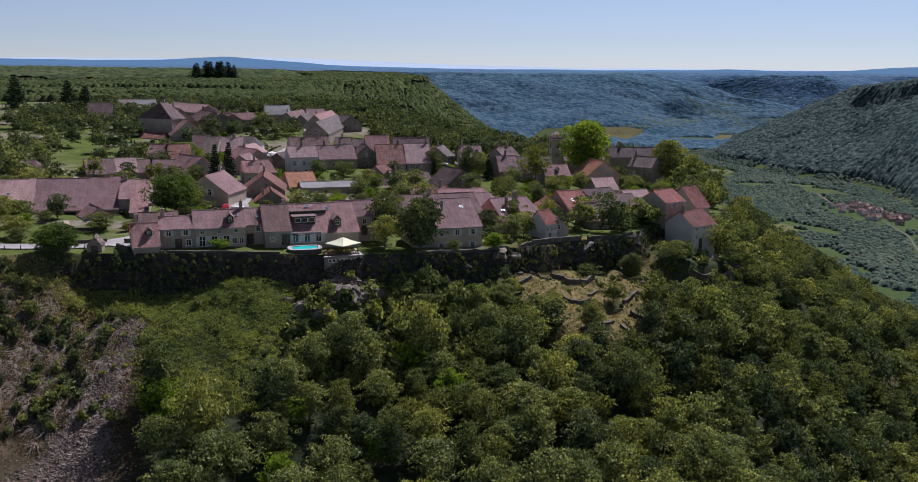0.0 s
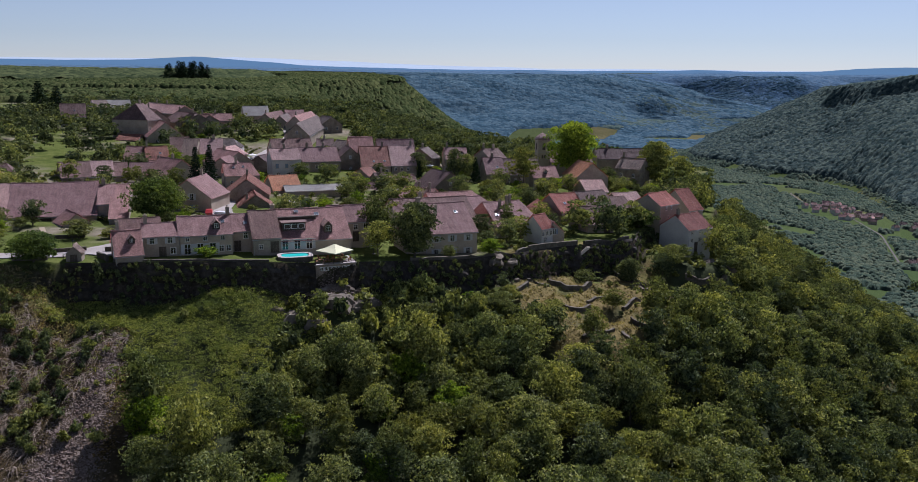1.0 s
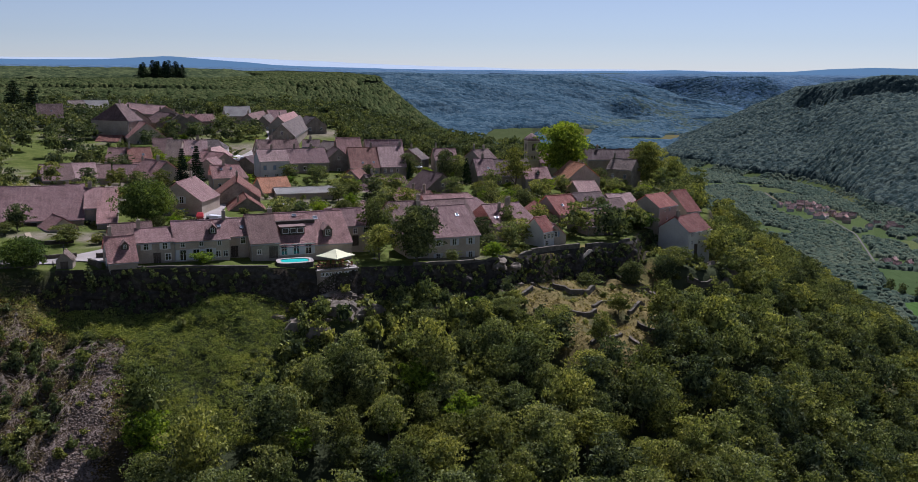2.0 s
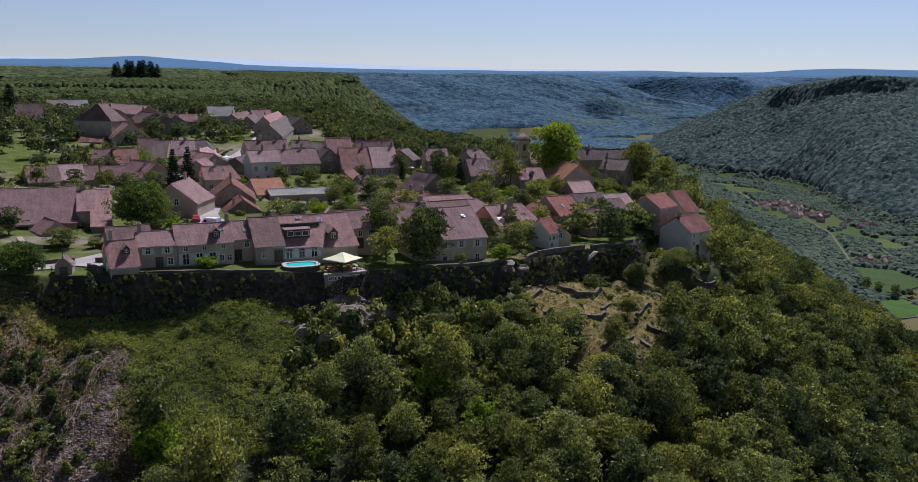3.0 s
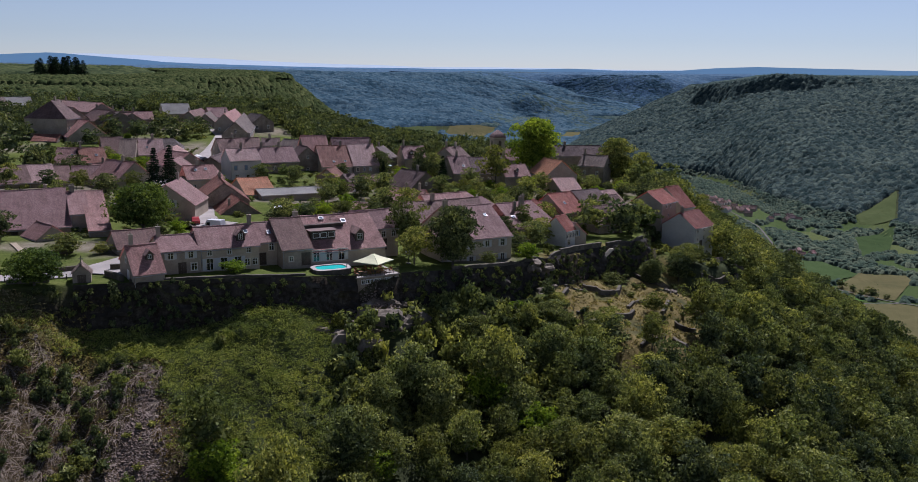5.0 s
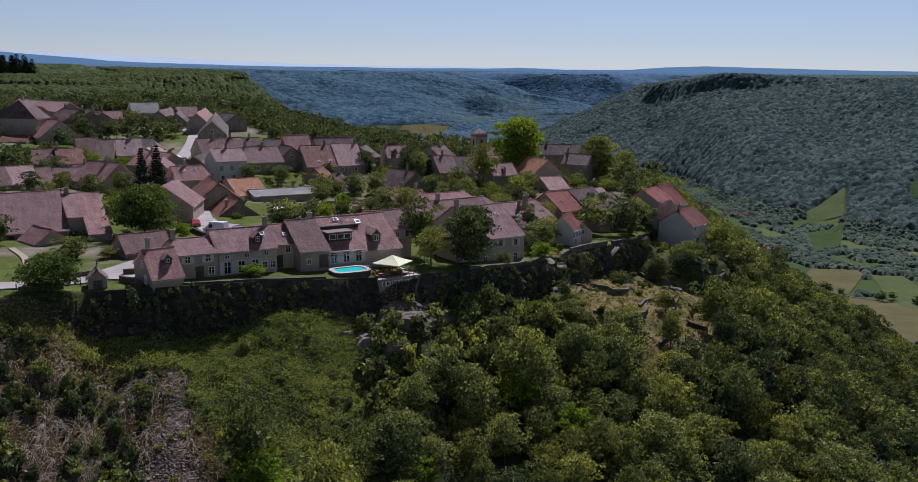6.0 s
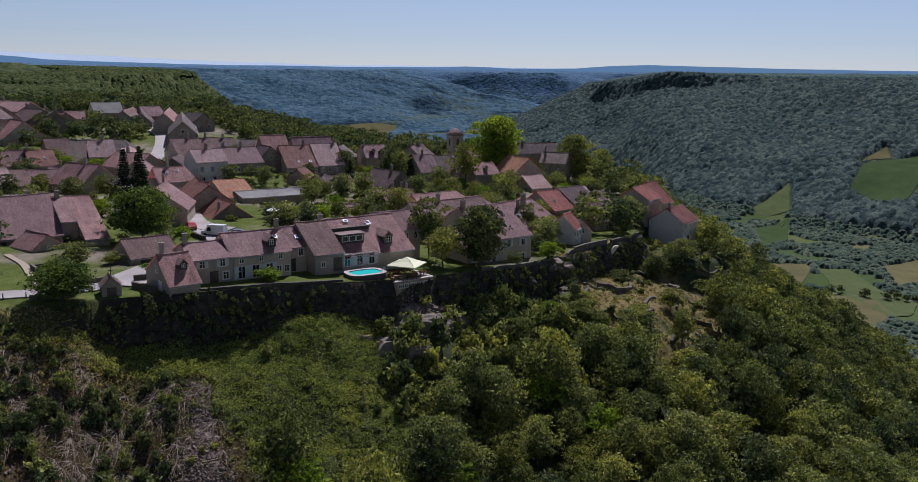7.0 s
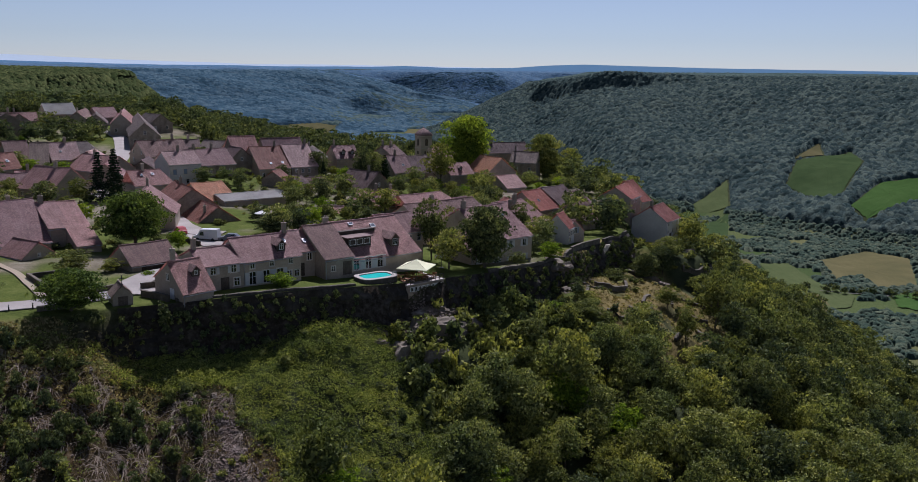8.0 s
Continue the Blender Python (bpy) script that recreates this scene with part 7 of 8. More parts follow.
for k in range(520):
    x, y = rnd.uniform(-32, 8), rnd.uniform(152, 188)
    if edge_of(x, y) > -3 or (-35 < x < -14 and y > 168 and rnd.random() < 0.86):
        continue
    shrubs.append((rnd.choice(TREES[rnd.choice(("shrub", "shrub_dark", "shrub", "shrub_olive"))])[0], plant_matrix(x, y, rnd.uniform(0.5, 1.15), rnd.uniform(0.8, 1.5), 0.15)))
for k in range(420):
    x, y = rnd.uniform(-72, -28), rnd.uniform(146, 178)
    if edge_of(x, y) > -4 or not inside_weeds(x, y) or float(vnoise(x, y, 9, 55)) < 0.12:
        continue
    shrubs.append((rnd.choice(TREES[rnd.choice(("shrub", "shrub", "shrub_olive", "shrub_dark"))])[0], plant_matrix(x, y, rnd.uniform(0.22, 0.5), rnd.uniform(0.5, 0.9), 0.2)))
merged("shrubs", shrubs, "mixed green shrubs on the slope below the cliff", "shrubs")

# ivy and shrubs that cling to the rock face
ivy = []
for k in range(1700):
    i = rnd.randrange(5, 24)
    (ax, ay), (bx, by) = SPUR[i], SPUR[i + 1]
    if bx < -82 or ax > 70 or -32 < (ax + bx) / 2 < -19:
        continue
    q = rnd.random()
    x, y = ax + (bx - ax) * q, ay + (by - ay) * q
    l = math.hypot(bx - ax, by - ay)
    f = rnd.random() ** 0.8
    off = 0.6 + 2.6 * f
    top = float(village_top(np.array([x]), np.array([y]))[0])
    sc = rnd.uniform(0.16, 0.42)
    ivy.append((rnd.choice(TREES["shrub_dark"])[0], pose(x + (by - ay) / l * off, y - (bx - ax) / l * off, top - 8.6 * f - sc * 1.2, 0, 0, rnd.uniform(0, 360)) @ Matrix.Diagonal((sc, sc, sc * 1.2, 1))))
merged("ivy", ivy, "ivy and small shrubs clinging to the rock face", "ivy")

# dense weeds on the open slope
verts, faces = [], []
rng = np.random.default_rng(3)
n = 0
while n < 7000:
    x, y = rng.uniform(-90, -26), rng.uniform(132, 180)
    e = edge_of(x, y)
    if e > -2.5 or (y < 146 and not inside_weeds(x, y)) or scree_mask(np.array([x]), np.array([y]))[0] > 0.25 or (brush_mask(np.array([x]), np.array([y]))[0] > 0.4 and rng.random() < 0.93) or (x < -74 and rng.random() < 0.6):
        continue
    hgt = 0.25 + 0.35 * (0.5 + 0.5 * float(vnoise(x, y, 3.5, 51))) + 0.3 * max(0.0, float(vnoise(x, y, 9, 52)))
    tuft = max(0.0, float(vnoise(x, y, 2.2, 53))) * max(0.0, float(vnoise(x, y, 8, 54)) + 0.4)
    leaf_spray(verts, faces, x, y, ground_at(x, y) + hgt * 0.4 + tuft * 0.5, 0.45 + 0.4 * hgt + 0.5 * tuft, 20, 0.2 + 0.14 * tuft, rng, 0.6 + 0.4 * tuft)
    n += 1
me = bpy.data.meshes.new("weeds")
me.from_pydata(verts, [], faces)
me.materials.append(WEED)
tagged(new("weeds", me), "dense green brambles and weeds covering the slope", "weeds", kind="stuff")

# dry grass tufts on the bank and the terraces
verts, faces = [], []
for k in range(4200):
    if k % 2:
        x, y = rng.uniform(10, 54), rng.uniform(176, 214)
        if dry_mask(np.array([x]), np.array([y]))[0] < 0.5 and rng.random() < 0.7:
            continue
    else:
        x, y = rng.uniform(-96, -70), rng.uniform(158, 173)
    if edge_of(x, y) > -0.8:
        continue
    leaf_spray(verts, faces, x, y, ground_at(x, y) + 0.08, 0.4, 6, 0.4, rng, 0.5)
me = bpy.data.meshes.new("dry_grass")
me.from_pydata(verts, [], faces)
me.materials.append(DRY_LEAF)
tagged(new("dry_grass", me), "tufts of dry yellow grass on the banks", "grass", kind="stuff")

# dead leaves and brambles on the cleared slope
verts, faces = [], []
for k in range(5200):
    x, y = rng.uniform(-95, -54), rng.uniform(132, 167)
    if brush_mask(np.array([x]), np.array([y]))[0] < 0.3:
        continue
    leaf_spray(verts, faces, x, y, ground_at(x, y) + 0.05, rng.uniform(0.35, 0.7), 9, 0.26, rng, 0.5)
me = bpy.data.meshes.new("bramble")
me.from_pydata(verts, [], faces)
me.materials.append(LITTER_LEAF)
tagged(new("bramble", me), "brown dead brambles and leaves on the cleared slope", "brambles", kind="stuff")

# ivy-clad stumps, dead stems and stones on the cleared slope
for k in range(170):
    x, y = rnd.uniform(-92, -64), rnd.uniform(134, 168)
    if float(brush_mask(np.array([x]), np.array([y]))[0]) < 0.3 or float(scree_mask(np.array([x]), np.array([y]))[0]) > 0.2:
        continue
    tree("bush_dark" if k % 3 else "bush", x, y, rnd.uniform(0.35, 0.75), rnd.uniform(1.0, 1.5), "bushy regrowth round a stump on the cleared slope", name="bush")
bm = bmesh.new()
for k in range(230):
    cx, cy = rnd.uniform(-92, -58), rnd.uniform(134, 165)
    if float(brush_mask(np.array([cx]), np.array([cy]))[0]) < 0.4:
        continue
    lean = rnd.uniform(-0.5, 0.5) - math.pi / 2
    for j in range(rnd.randrange(8, 22)):
        a, l = lean + rnd.gauss(0, 0.55), rnd.uniform(1.2, 4.2)
        z = ground_at(cx, cy)
        ex, ey = cx + l * math.cos(a), cy + l * math.sin(a)
        hx, hy = (cx + ex) / 2 + rnd.uniform(-0.25, 0.25), (cy + ey) / 2
        thick = rnd.uniform(0.018, 0.042)
        tube(bm, [(cx, cy, z), (hx, hy, ground_at(hx, hy) + rnd.uniform(0.2, 0.9)), (ex, ey, ground_at(ex, ey) + rnd.uniform(0.05, 0.5))], [thick, thick * 0.8, thick * 0.3], 3)
tagged(new("dead_stems", mesh_of("dead_stems", bm, DEAD)), "pale dead stems and branches lying on the cleared slope", "dead wood", kind="stuff")

verts, faces = [], []
cube = np.array([(-1, -1, -1), (1, -1, -1), (1, 1, -1), (-1, 1, -1), (-1, -1, 1), (1, -1, 1), (1, 1, 1), (-1, 1, 1)], float)
cf = np.array([(3, 2, 1, 0), (4, 5, 6, 7), (0, 1, 5, 4), (1, 2, 6, 5), (2, 3, 7, 6), (3, 0, 4, 7)])
n = 0
while n < 8600:
    x, y = (rng.uniform(-92, -48), rng.uniform(122, 165)) if n % 12 else (rng.normal(-24.5, 2.2), rng.normal(180.4, 1.1))
    sm = float(scree_mask(np.array([x]), np.array([y]))[0]) if n % 12 else 1.0
    if rng.random() > sm * 0.95 + 0.06 * float(brush_mask(np.array([x]), np.array([y]))[0]):
        continue
    s = rng.uniform(0.05, 0.15) * (1.7 if rng.random() < 0.08 else 1)
    v = cube * rng.uniform(0.55, 1.1, (8, 3)) * s * np.array((1.3, 1.0, 0.6))
    m = np.array(Euler(rng.uniform(-0.6, 0.6, 3) + np.array((0, 0, rng.uniform(0, 6)))).to_matrix())
    v = v @ m.T + np.array((x, y, ground_at(x, y) + s * 0.3))
    faces.extend((cf + len(verts)).tolist())
    verts.extend(v.tolist())
    n += 1
me = bpy.data.meshes.new("scree")
me.from_pydata(verts, [], faces)
me.materials.append(SCREE)
tagged(new("scree", me), "loose pale limestone rubble in a scree channel", "scree", kind="stuff")

# garden trees and hedges of the village
n, far_trees = 0, []
for k in range(5200):
    x, y = rnd.uniform(-175, 112), rnd.uniform(184, 520)
    e = edge_of(x, y)
    if e < 1.5 or not clear_of_house(x, y, PLOTS, 1.8) or near_road(x, y) or (y < 202 and x > -94) or (-92 < x < -64 and y < 214):
        continue
    wild = (x < -112 and y > 230) or y > 440 or (e < 16 and x > 20)
    if (-172 < x < -118 and 296 < y < 372 and rnd.random() < 0.85) or (-138 < x < -50 and 345 < y < 520 and rnd.random() < 0.7):
        continue
    if -0.452 < x / y < -0.415 and 255 < y < 345 or math.hypot(x - 38, y - 362) < 26:
        continue
    if vnoise(x, y, 24, 61) < (-0.6 if wild else -0.3):
        continue
    if any(math.hypot(x - q[0], y - q[1]) < q[2] for q in PLANTED):
        continue
    if wild or y > 400:
        PLANTED.append((x, y, 5.0))
        far_trees.append((rnd.choice(TREES[rnd.choice(("remote", "remote_dark", "remote_dark") if y > 380 else ("wood_mid", "far_dark", "far_dark"))])[0], plant_matrix(x, y, rnd.uniform(0.65, 1.1), rnd.uniform(0.75, 1.05))))
    elif rnd.random() < 0.45 and n < 150:
        n += 1
        PLANTED.append((x, y, 4.5))
        tree(rnd.choice(("garden", "garden_dark", "garden_olive", "bright", "garden")), x, y, rnd.uniform(0.5, 0.85), rnd.uniform(0.7, 1.0), "green garden tree between the houses")
    elif len(PLANTED) < 420:
        PLANTED.append((x, y, 2.2))
        tree(rnd.choice(("bush", "bush_dark", "bush_olive", "bush")), x, y, rnd.uniform(0.5, 1.2), rnd.uniform(0.6, 1.0), "rounded green garden shrub between the houses", name="bush")
merged("tree_belt", far_trees, "green trees along the edges of the village", "trees")
hedge = []
for k in range(4200):
    x, y = rnd.uniform(-130, 100), rnd.uniform(200, 420)
    if edge_of(x, y) < 1.5 or not clear_of_house(x, y, PLOTS, 0.5) or near_road(x, y) or (x < -66 and y < 215):
        continue
    if vnoise(x, y, 13, 66) < -0.1:
        continue
    hedge.append((rnd.choice(TREES[rnd.choice(("shrub", "shrub_dark", "shrub_olive"))])[0], plant_matrix(x, y, rnd.uniform(0.3, 0.75), rnd.uniform(0.6, 1.0), 0.1)))
merged("hedges", hedge, "garden hedges and shrubs between the houses", "hedges")

# ---------------------------------------------------------------- woods of the hills, the plateau and the valley


def canopy(name, xs_, ys_, crown, rise, keep, material, label, seed, fine=0.5):
    """The top of a far wood as one sheet of rounded crowns that comes down at the wood's edge. crown: metres across."""
    step = crown * fine
    ax, ay = np.arange(*xs_, step), np.arange(*ys_, step)
    gx_, gy_ = np.meshgrid(ax, ay)
    rng = np.random.default_rng(seed)
    x = gx_.ravel() + rng.uniform(-0.2, 0.2, gx_.size) * step
    y = gy_.ravel() + rng.uniform(-0.2, 0.2, gx_.size) * step
    ok = keep(x, y)
    # one crown in each cell of a loose grid: its middle and its top
    nu, nv = int((xs_[1] - xs_[0]) / crown) + 5, int((ys_[1] - ys_[0]) / crown) + 5
    ju, jv, jh = rng.uniform(0.1, 0.9, (nv, nu)), rng.uniform(0.1, 0.9, (nv, nu)), rng.uniform(-0.3, 0.3, (nv, nu))
    u, v = (x - xs_[0]) / crown + 2, (y - ys_[0]) / crown + 2
    iu, iv = u.astype(int), v.astype(int)
    dome = np.full(x.size, -9.0)
    for du in (-1, 0, 1):
        for dv in (-1, 0, 1):
            a, b = np.clip(iu + du, 0, nu - 1), np.clip(iv + dv, 0, nv - 1)
            d2 = (u - a - ju[b, a]) ** 2 + (v - b - jv[b, a]) ** 2
            dome = np.maximum(dome, jh[b, a] - 2.2 * d2)
    g = ok.reshape(gx_.shape).astype(float)
    soft = sum(np.roll(np.roll(g, i, 0), j, 1) for i in (-1, 0, 1) for j in (-1, 0, 1)).ravel() / 9
    z = land(x, y) + np.where(ok, rise * (0.3 + 0.7 * soft) * (1 + 0.25 * vnoise(x, y, crown * 5, seed)) + (crown if crown < 10 else 0.6 * crown if crown < 16 else 4.5) * np.maximum(dome, -0.8), -0.8)
    n = len(ax)
    i = (np.arange(len(ay) - 1)[:, None] * n + np.arange(n - 1)[None]).ravel()
    f = np.stack([i, i + 1, i + n + 1, i + n], 1)
    f = f[ok[f].any(1)]
    used = np.unique(f)
    back = np.zeros(x.size, int)
    back[used] = np.arange(len(used))
    v = drawn_in(np.stack([x, y, z], 1)[used])
    f = back[f]
    me_ = bpy.data.meshes.new(name)
    me_.vertices.add(len(v))
    me_.vertices.foreach_set("co", v.ravel())
    me_.loops.add(f.size)
    me_.loops.foreach_set("vertex_index", f.ravel())
    me_.polygons.add(len(f))
    me_.polygons.foreach_set("loop_start", np.arange(len(f)) * 4)
    me_.polygons.foreach_set("use_smooth", np.ones(len(f), bool))
    me_.materials.append(material)
    me_.update()
    return tagged(new(name, me_), label, "woodland", kind="stuff")


def in_view(x, y, pad=1.5):
    """The sector of land that lies ahead of the spur."""
    a, b = np.degrees(np.arctan2(x, y)), np.degrees(np.arctan2(x + 73, y - 41))
    return ((a > -28 - pad) & (a < 28 + pad)) | ((b > -7 - pad) & (b < 49 + pad))


def crowns(name, xs_, ys_, crown, keep, material, label, seed, sides=7, lift=0.3, flat=1.0):
    """A far wood as many separate rounded crowns, each uneven, of its own size and height. crown: metres across."""
    rng = np.random.default_rng(seed)
    step = crown * 0.66
    gx_, gy_ = np.meshgrid(np.arange(*xs_, step), np.arange(*ys_, step))
    x = gx_.ravel() + rng.uniform(-0.45, 0.45, gx_.size) * step
    y = gy_.ravel() + rng.uniform(-0.45, 0.45, gx_.size) * step
    ok = in_view(x, y)
    x, y = x[ok], y[ok]
    ok = keep(x, y)
    x, y = x[ok], y[ok]
    n = len(x)
    r = crown * rng.uniform(0.42, 0.74, n)
    h = crown * rng.uniform(0.32, 0.62, n) * flat
    base = land(x, y) + crown * lift * rng.uniform(0.6, 1.3, n)
    a = np.arange(sides) * math.tau / sides
    rows = []
    for k, (wide, up) in enumerate(((1.0, -0.3), (0.66, 0.62))):
        jag = 1 + rng.normal(0, 0.14, (n, sides))
        rows.append(np.stack([x[:, None] + (r * wide)[:, None] * jag * np.cos(a[None] + 0.3 * k), y[:, None] + (r * wide)[:, None] * jag * np.sin(a[None] + 0.3 * k), base[:, None] + (h * up)[:, None] * (1 + rng.normal(0, 0.18, (n, sides)))], 2))
    top = np.stack([x + rng.normal(0, 0.12, n) * r, y + rng.normal(0, 0.12, n) * r, base + h], 1)[:, None]
    v = np.concatenate(rows + [top], 1)
    m = 2 * sides + 1
    f = []
    for j in range(sides):
        j1 = (j + 1) % sides
        f += [(j, j1, sides + j1), (j, sides + j1, sides + j), (sides + j, sides + j1, 2 * sides)]
    f = (np.array(f)[None] + (np.arange(n) * m)[:, None, None]).reshape(-1, 3)
    me_ = bpy.data.meshes.new(name)
    v = drawn_in(v.reshape(-1, 3))
    me_.vertices.add(len(v))
    me_.vertices.foreach_set("co", v.ravel())
    me_.loops.add(f.size)
    me_.loops.foreach_set("vertex_index", f.ravel())
    me_.polygons.add(len(f))
    me_.polygons.foreach_set("loop_start", np.arange(len(f)) * 3)
    me_.polygons.foreach_set("use_smooth", np.ones(len(f), bool))
    me_.materials.append(material)
    me_.update()
    return tagged(new(name, me_), label, "woodland", kind="stuff")


def clearing(x, y):
    """Meadows on the plateau behind the village."""
    return (np.hypot((x + 330) / 170, (y - 820) / 60) < 1) | (np.hypot((x + 420) / 260, (y - 640) / 34) < 1)


def gullies(x, y):
    return vnoise(x, y, 60, 73) > -0.72


spur_d = lambda x, y: inside_by(SPUR, x, y)
crowns("woodland", (-900, 260), (560, 1150), 6.6, lambda x, y: ~clearing(x, y) & (spur_d(x, y) > -300) & gullies(x, y) & ((spur_d(x, y) < 330) | (vnoise(x, y, 45, 74) > -0.1)), NEAR_CROWN, "dense green woodland on the plateau behind the village", 1, 7, 0.2, 1.0)
crowns("woodland", (-1500, 420), (1150, 1750), 9.0, lambda x, y: (spur_d(x, y) > -300) & (spur_d(x, y) < 160), NEAR_CROWN, "dense woodland on the wooded hill", 2, 6, 0.15, 0.9)
canopy("woodland", (-2600, 100), (1100, 3200), 20, 8, lambda x, y: in_view(x, y) & (spur_d(x, y) > 180) & (spur_d(x, y) < 1800), FAR_WOOD, "woods of the far plateau behind the village", 3)
stand = []
for k in range(2400):
    x, y = rnd.uniform(-420, 110), rnd.uniform(300, 580)
    d = float(inside_by(SPUR, np.array([x]), np.array([y]))[0])
    if d < -75 or not bool(in_view(np.array([x]), np.array([y]), 1)[0]):
        continue
    if d > 0 and ((x > -175 and y < 505) or (x > -230 and y < 380) or float(vnoise(x, y, 55, 77)) < -0.35 or not clear_of_house(x, y, PLOTS, 3)):
        continue
    stand.append((rnd.choice(TREES["remote" if rnd.random() < 0.4 else "remote_dark"])[0], plant_matrix(x, y, rnd.uniform(0.6, 1.1), rnd.uniform(0.75, 1.0))))
merged("woodland", stand, "mixed green trees and hedgerows behind the village", "woodland")
east_d = lambda x, y: inside_by(EAST, x, y)
valley = lambda x, y: land(x, y) < FLOOR + 12
canopy("woodland", (420, 2700), (700, 3300), 11.0, 9.0, lambda x, y: in_view(x, y) & (east_d(x, y) > -800) & (east_d(x, y) < 200) & ~valley(x, y) & ~on_field(x, y, 4), HAZED_FLANK_WOOD, "woodland covering the steep flank across the valley", 4, 0.34)
crowns("woodland", (90, 1500), (380, 2600), 9.0, lambda x, y: valley(x, y) & ~on_field(x, y, 3) & ~on_lane(x, y, 7) & (vnoise(x, y, 75, 71) + 0.6 * vnoise(x, y, 30, 72) > -0.45) & (np.hypot((x - 672) / 60, (y - 1420) / 130) > 1), HAZED_VALLEY_CROWN, "trees and hedges on the valley floor", 5, 6, 0.12, 1.0)
canopy("woodland", (-300, 1700), (2600, 4300), 17, 9, lambda x, y: in_view(x, y) & (east_d(x, y) < -300) & ~on_field(x, y, 6) & (land(x, y) < FLOOR + 34) & (vnoise(x, y, 160, 71) > -0.5), HAZED_REMOTE_WOOD, "remote woods in the valley", 6)
canopy("woodland", (-1200, 2400), (2800, 5600), 20, 10, lambda x, y: in_view(x, y) & (east_d(x, y) < -300) & (land(x, y) > FLOOR + 26) & (inside_by(NORTH, x, y) > -1100) & (inside_by(NORTH, x, y) < 170) & (x + 32 > -0.1 * y), HAZED_REMOTE_WOOD, "remote woods on the far plateau's flank", 7)
canopy("woodland", (400, 4200), (4600, 8000), 60, 9, lambda x, y: in_view(x, y), HAZED_PLATEAU_WOOD, "remote woods at the valley head, blue haze in their colour", 8)
canopy("woodland", (600, 4200), (500, 4600), 26, 8, lambda x, y: in_view(x, y) & (east_d(x, y) > 190) | in_view(x, y) & (y > 3250) & (east_d(x, y) > -900), HAZED_HILL_WOOD, "woods on the plateau across the valley", 9)
canopy("woodland", (-5000, 1400), (4300, 9000), 90, 9, lambda x, y: in_view(x, y) & (inside_by(NORTH, x, y) > 140), HAZED_PLATEAU_WOOD, "remote woods on the northern plateau, blue haze in their colour", 10)

# the valley's fields and lanes
CROPS = {"green": stone_mat("pasture_grass", (0.036, 0.060, 0.024), (0.048, 0.075, 0.029), (0.060, 0.089, 0.036), 0.03, 0.6, 1.0, 0.3, 0.1), "lush": stone_mat("young_crop", (0.036, 0.073, 0.020), (0.048, 0.092, 0.025), (0.060, 0.106, 0.031), 0.03, 0.6, 1.0, 0.3, 0.1),
         "meadow": stone_mat("mown_meadow", (0.056, 0.075, 0.031), (0.072, 0.092, 0.037), (0.089, 0.109, 0.046), 0.03, 0.6, 1.0, 0.3, 0.1), "stubble": stone_mat("dry_meadow", (0.076, 0.076, 0.036), (0.102, 0.095, 0.044), (0.128, 0.115, 0.056), 0.03, 0.6, 1.0, 0.3, 0.1)}


for crop in CROPS.values():
    crop.node_tree.nodes["Principled BSDF"].inputs["Specular IOR Level"].default_value = 0.0
COUNTRY_LANE = stone_mat("worn_asphalt", (0.07, 0.068, 0.06), (0.095, 0.09, 0.08), (0.12, 0.115, 0.1), 0.2, 3.0, 1.0, 0.1, 0.05)


def valley_sheet(name, rows, material, label, category):
    """A piece of land laid on the valley's ground: rows of points in the plan."""
    bm = bmesh.new()
    lines = []
    for row in rows:
        q = np.array(row, float)
        q = drawn_in(np.column_stack([q, land(q[:, 0], q[:, 1]) + 0.9]))
        lines.append([bm.verts.new(c) for c in q])
    for a, b in zip(lines, lines[1:]):
        for k in range(len(a) - 1):
            bm.faces.new((a[k], a[k + 1], b[k + 1], b[k]))
    bmesh.ops.recalc_face_normals(bm, faces=bm.faces[:])
    if sum(f.normal.z for f in bm.faces) < 0:
        bmesh.ops.reverse_faces(bm, faces=bm.faces[:])
    return tagged(new(name, mesh_of(name, bm, material)), label, category, kind="structure")


for poly, crop in FIELDS:
    mx, my = np.mean(poly, axis=0)
    ring = []
    for (ax, ay), (bx, by) in zip(poly, poly[1:] + poly[:1]):
        ring += [(ax + (bx - ax) * k / 6 + 1.5 * math.sin(k * 2.2), ay + (by - ay) * k / 6 + 1.5 * math.cos(k * 1.7)) for k in range(6)]
    ring.append(ring[0])
    valley_sheet("field", [[(mx + (x - mx) * k, my + (y - my) * k) for x, y in ring] for k in (0.02, 0.2, 0.4, 0.6, 0.8, 1.0)], CROPS[crop], {"green": "green pasture on the valley floor", "lush": "bright green crop field on the valley floor", "meadow": "pale green mown meadow on the valley floor", "stubble": "dry yellow meadow on the valley floor"}[crop], "field")
for line in VALLEY_ROADS:
    steps = along(line, 12)
    valley_sheet("road", [[(x + dy / math.hypot(dx, dy) * w, y - dx / math.hypot(dx, dy) * w) for x, y, dx, dy in steps] for w in (-1.3, 1.3)], COUNTRY_LANE, "pale country lane through the valley fields", "road")
roadside = []
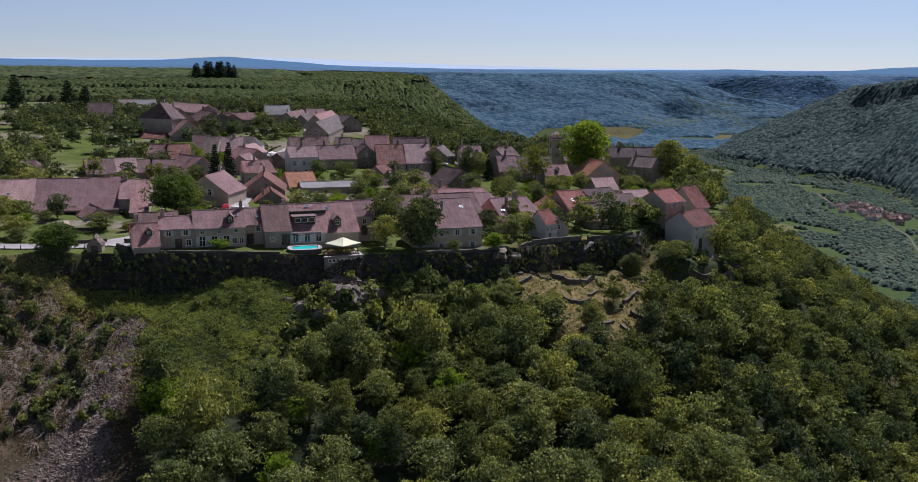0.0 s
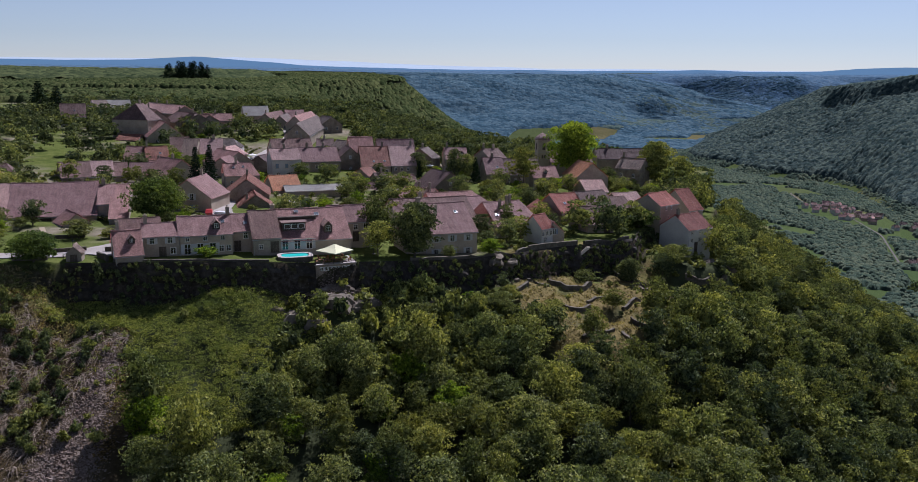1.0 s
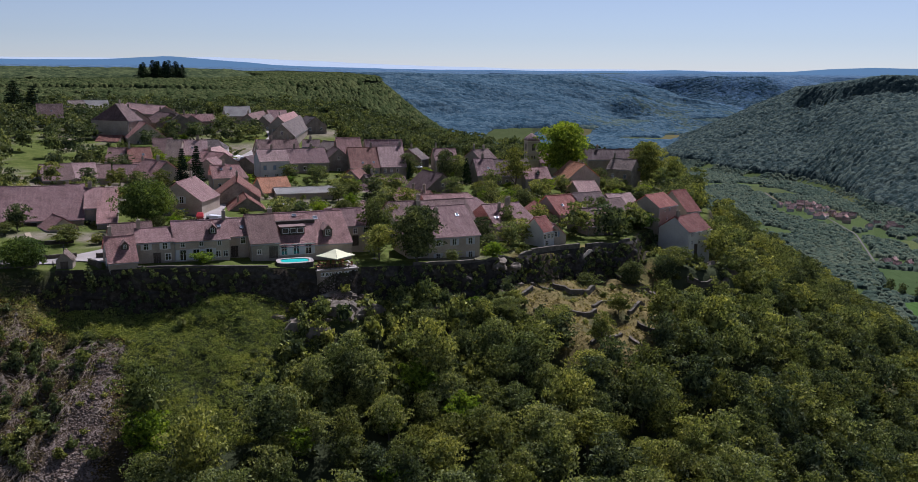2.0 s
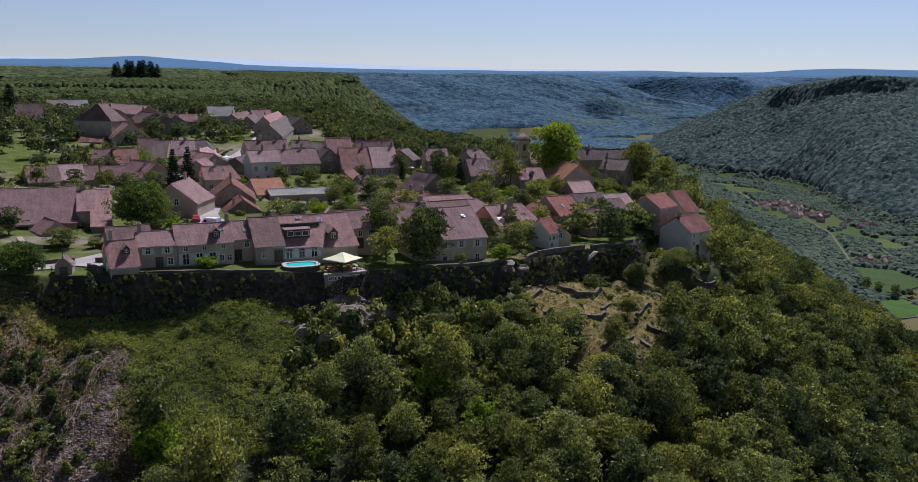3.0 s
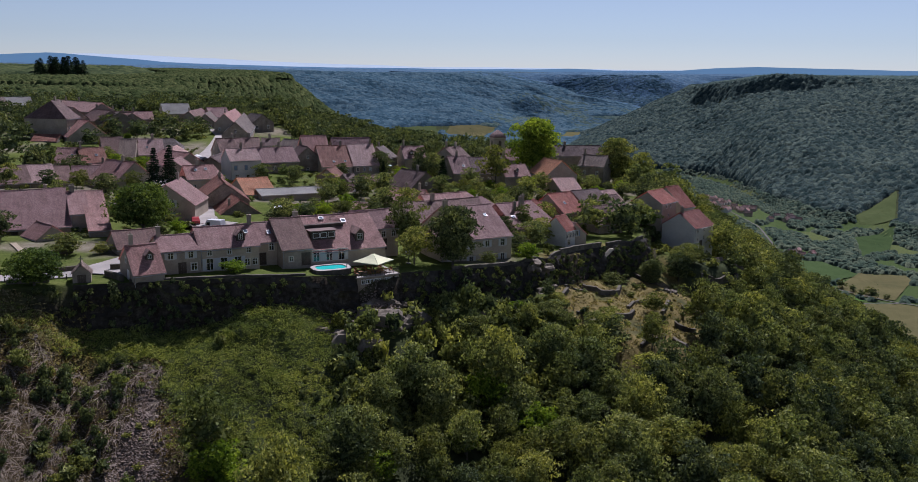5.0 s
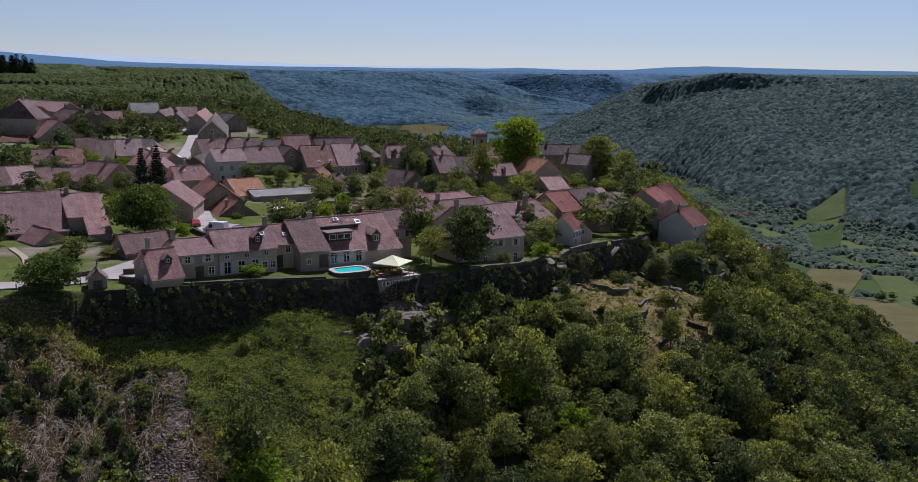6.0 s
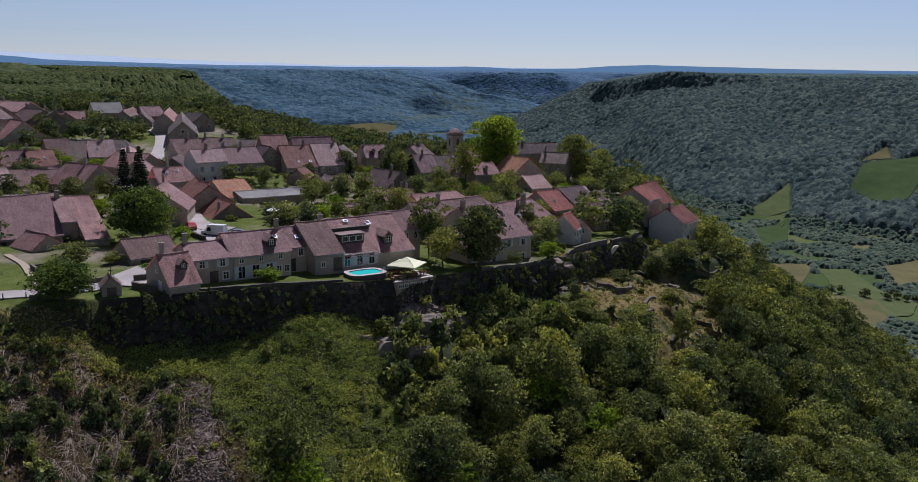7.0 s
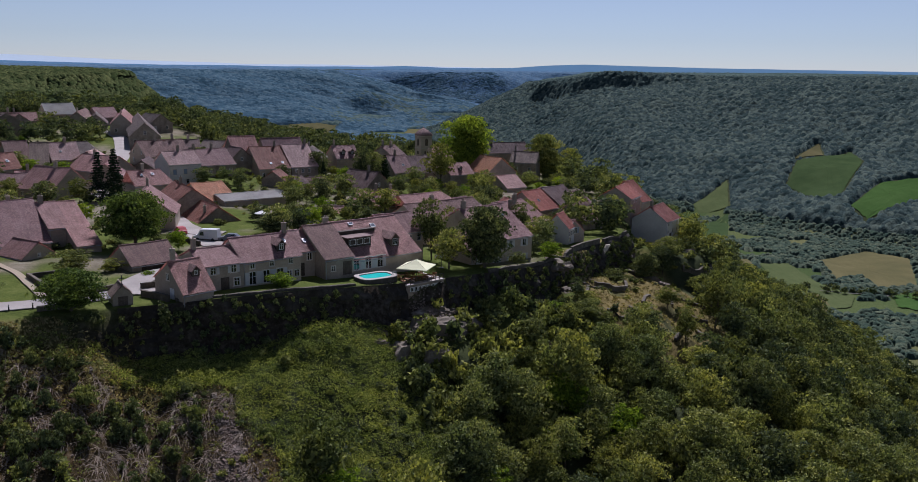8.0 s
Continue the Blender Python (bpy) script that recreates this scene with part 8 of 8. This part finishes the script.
for x, y, dx, dy in along(VALLEY_ROADS[0], 17):
    for side in (-1, 1):
        if rnd.random() < 0.75:
            roadside.append((rnd.choice(TREES["remote" if rnd.random() < 0.5 else "remote_dark"])[0], plant_matrix(x + side * 8 + rnd.uniform(-2, 2), y + rnd.uniform(-4, 4), rnd.uniform(0.7, 1.3), rnd.uniform(0.8, 1.1))))
merged("roadside_trees", roadside, "rows of trees along the valley lane", "trees")
# spruces that stand above the plateau's skyline
for x, y, sc in ((-320, 1100, 1.9), (-312, 1110, 2.1), (-306, 1104, 2.0), (-298, 1112, 2.0), (-291, 1102, 2.1), (-284, 1112, 1.9), (-300, 1120, 2.0), (-309, 1122, 2.0), (-288, 1121, 2.0), (-328, 1116, 1.7), (-277, 1108, 1.7), (-232, 468, 1.5), (-200, 458, 1.45), (-193, 462, 1.25)):
    tree("fir", x, y, sc * 1.35, 0.62, "dark spruce standing above the plateau woods")

# a hamlet and farms on the valley floor
homes = []
while len(homes) < 44:
    k = len(homes)
    if k < 34:
        x, y = 672 + rnd.gauss(0, 16), 1330 + rnd.uniform(0, 200)
    elif k < 40:
        x, y = 700 + rnd.uniform(-24, 28), 1262 + rnd.uniform(-24, 66)
    else:
        x, y = 581 + rnd.uniform(-12, 14), 1022 + rnd.uniform(-14, 10)
    if any(math.hypot(x - q[0], y - q[1]) < 12 for q in homes) or bool(on_lane(np.array([x]), np.array([y]), 6)[0]):
        if k < 40 or rnd.random() < 0.95:
            continue
    homes.append((x, y))
    z = ground_at(x, y)
    h = House(x, y, rnd.uniform(-50, 50), rnd.uniform(8, 13), rnd.uniform(7, 9), z, z + 5.0, z + 8.4, rnd.choice((ROOF_ROSE, ROOF_BROWN, ROOF_PALE)), rnd.choice((WALL_CREAM, WALL_WHITE, WALL_WHITE)), "distant valley house with rose tiled roof", name="valley_house", sag=0)
    h.row("F", 1.0, 3).chimney(2.0)

# ---------------------------------------------------------------- ranges on the horizon, their haze painted as blue and glow


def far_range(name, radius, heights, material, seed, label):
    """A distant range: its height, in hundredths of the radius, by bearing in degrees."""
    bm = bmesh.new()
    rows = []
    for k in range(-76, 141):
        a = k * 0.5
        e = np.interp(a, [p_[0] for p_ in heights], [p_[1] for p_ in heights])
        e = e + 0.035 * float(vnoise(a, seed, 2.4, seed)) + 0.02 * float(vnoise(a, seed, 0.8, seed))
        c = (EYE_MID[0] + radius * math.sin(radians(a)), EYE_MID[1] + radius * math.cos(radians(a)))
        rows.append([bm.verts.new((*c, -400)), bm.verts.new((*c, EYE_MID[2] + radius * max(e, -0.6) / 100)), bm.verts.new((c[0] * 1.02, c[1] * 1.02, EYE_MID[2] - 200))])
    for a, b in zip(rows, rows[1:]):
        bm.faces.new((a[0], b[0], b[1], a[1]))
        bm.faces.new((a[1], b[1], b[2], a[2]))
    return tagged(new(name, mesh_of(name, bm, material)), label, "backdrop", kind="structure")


def range_haze_mat(name, colour, glow):
    # emission and a bluish base colour stand in for the haze over far hills
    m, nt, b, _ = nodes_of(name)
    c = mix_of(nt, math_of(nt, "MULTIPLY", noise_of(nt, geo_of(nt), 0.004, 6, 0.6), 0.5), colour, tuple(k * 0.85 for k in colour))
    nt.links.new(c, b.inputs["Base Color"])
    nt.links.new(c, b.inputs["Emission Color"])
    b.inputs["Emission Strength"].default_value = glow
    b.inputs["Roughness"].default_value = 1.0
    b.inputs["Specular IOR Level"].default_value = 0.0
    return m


far_range("backdrop_near", 4820, [(-40, 0.5), (-28, 0.55), (-22, 0.5), (-18, 0.62), (-14.3, 1.0), (-12, 0.78), (-8, 0.25), (-5, 0.1), (0, 0.0), (10, 0.0), (15, 0.1), (17, 0.25), (20, 0.1), (24, 0.2), (26, 0.5), (28.6, 0.68), (33, 0.55), (40, 0.45), (48, 0.4), (70, 0.4)], range_haze_mat("hazed_hills", (0.11, 0.2, 0.29), 0.75), 3, "wooded mountain range on the horizon, haze put in as blue glow")
far_range("backdrop_far", 4930, [(-40, 0.5), (-16, 0.8), (-12, 1.0), (-8, 0.85), (-4, 0.65), (0, 0.45), (4, 0.3), (8, 0.2), (14, 0.25), (20, 0.2), (30, 0.3), (70, 0.2)], range_haze_mat("hazed_far_hills", (0.4, 0.435, 0.44), 0.85), 9, "mountain range on the horizon, haze put in as pale glow")
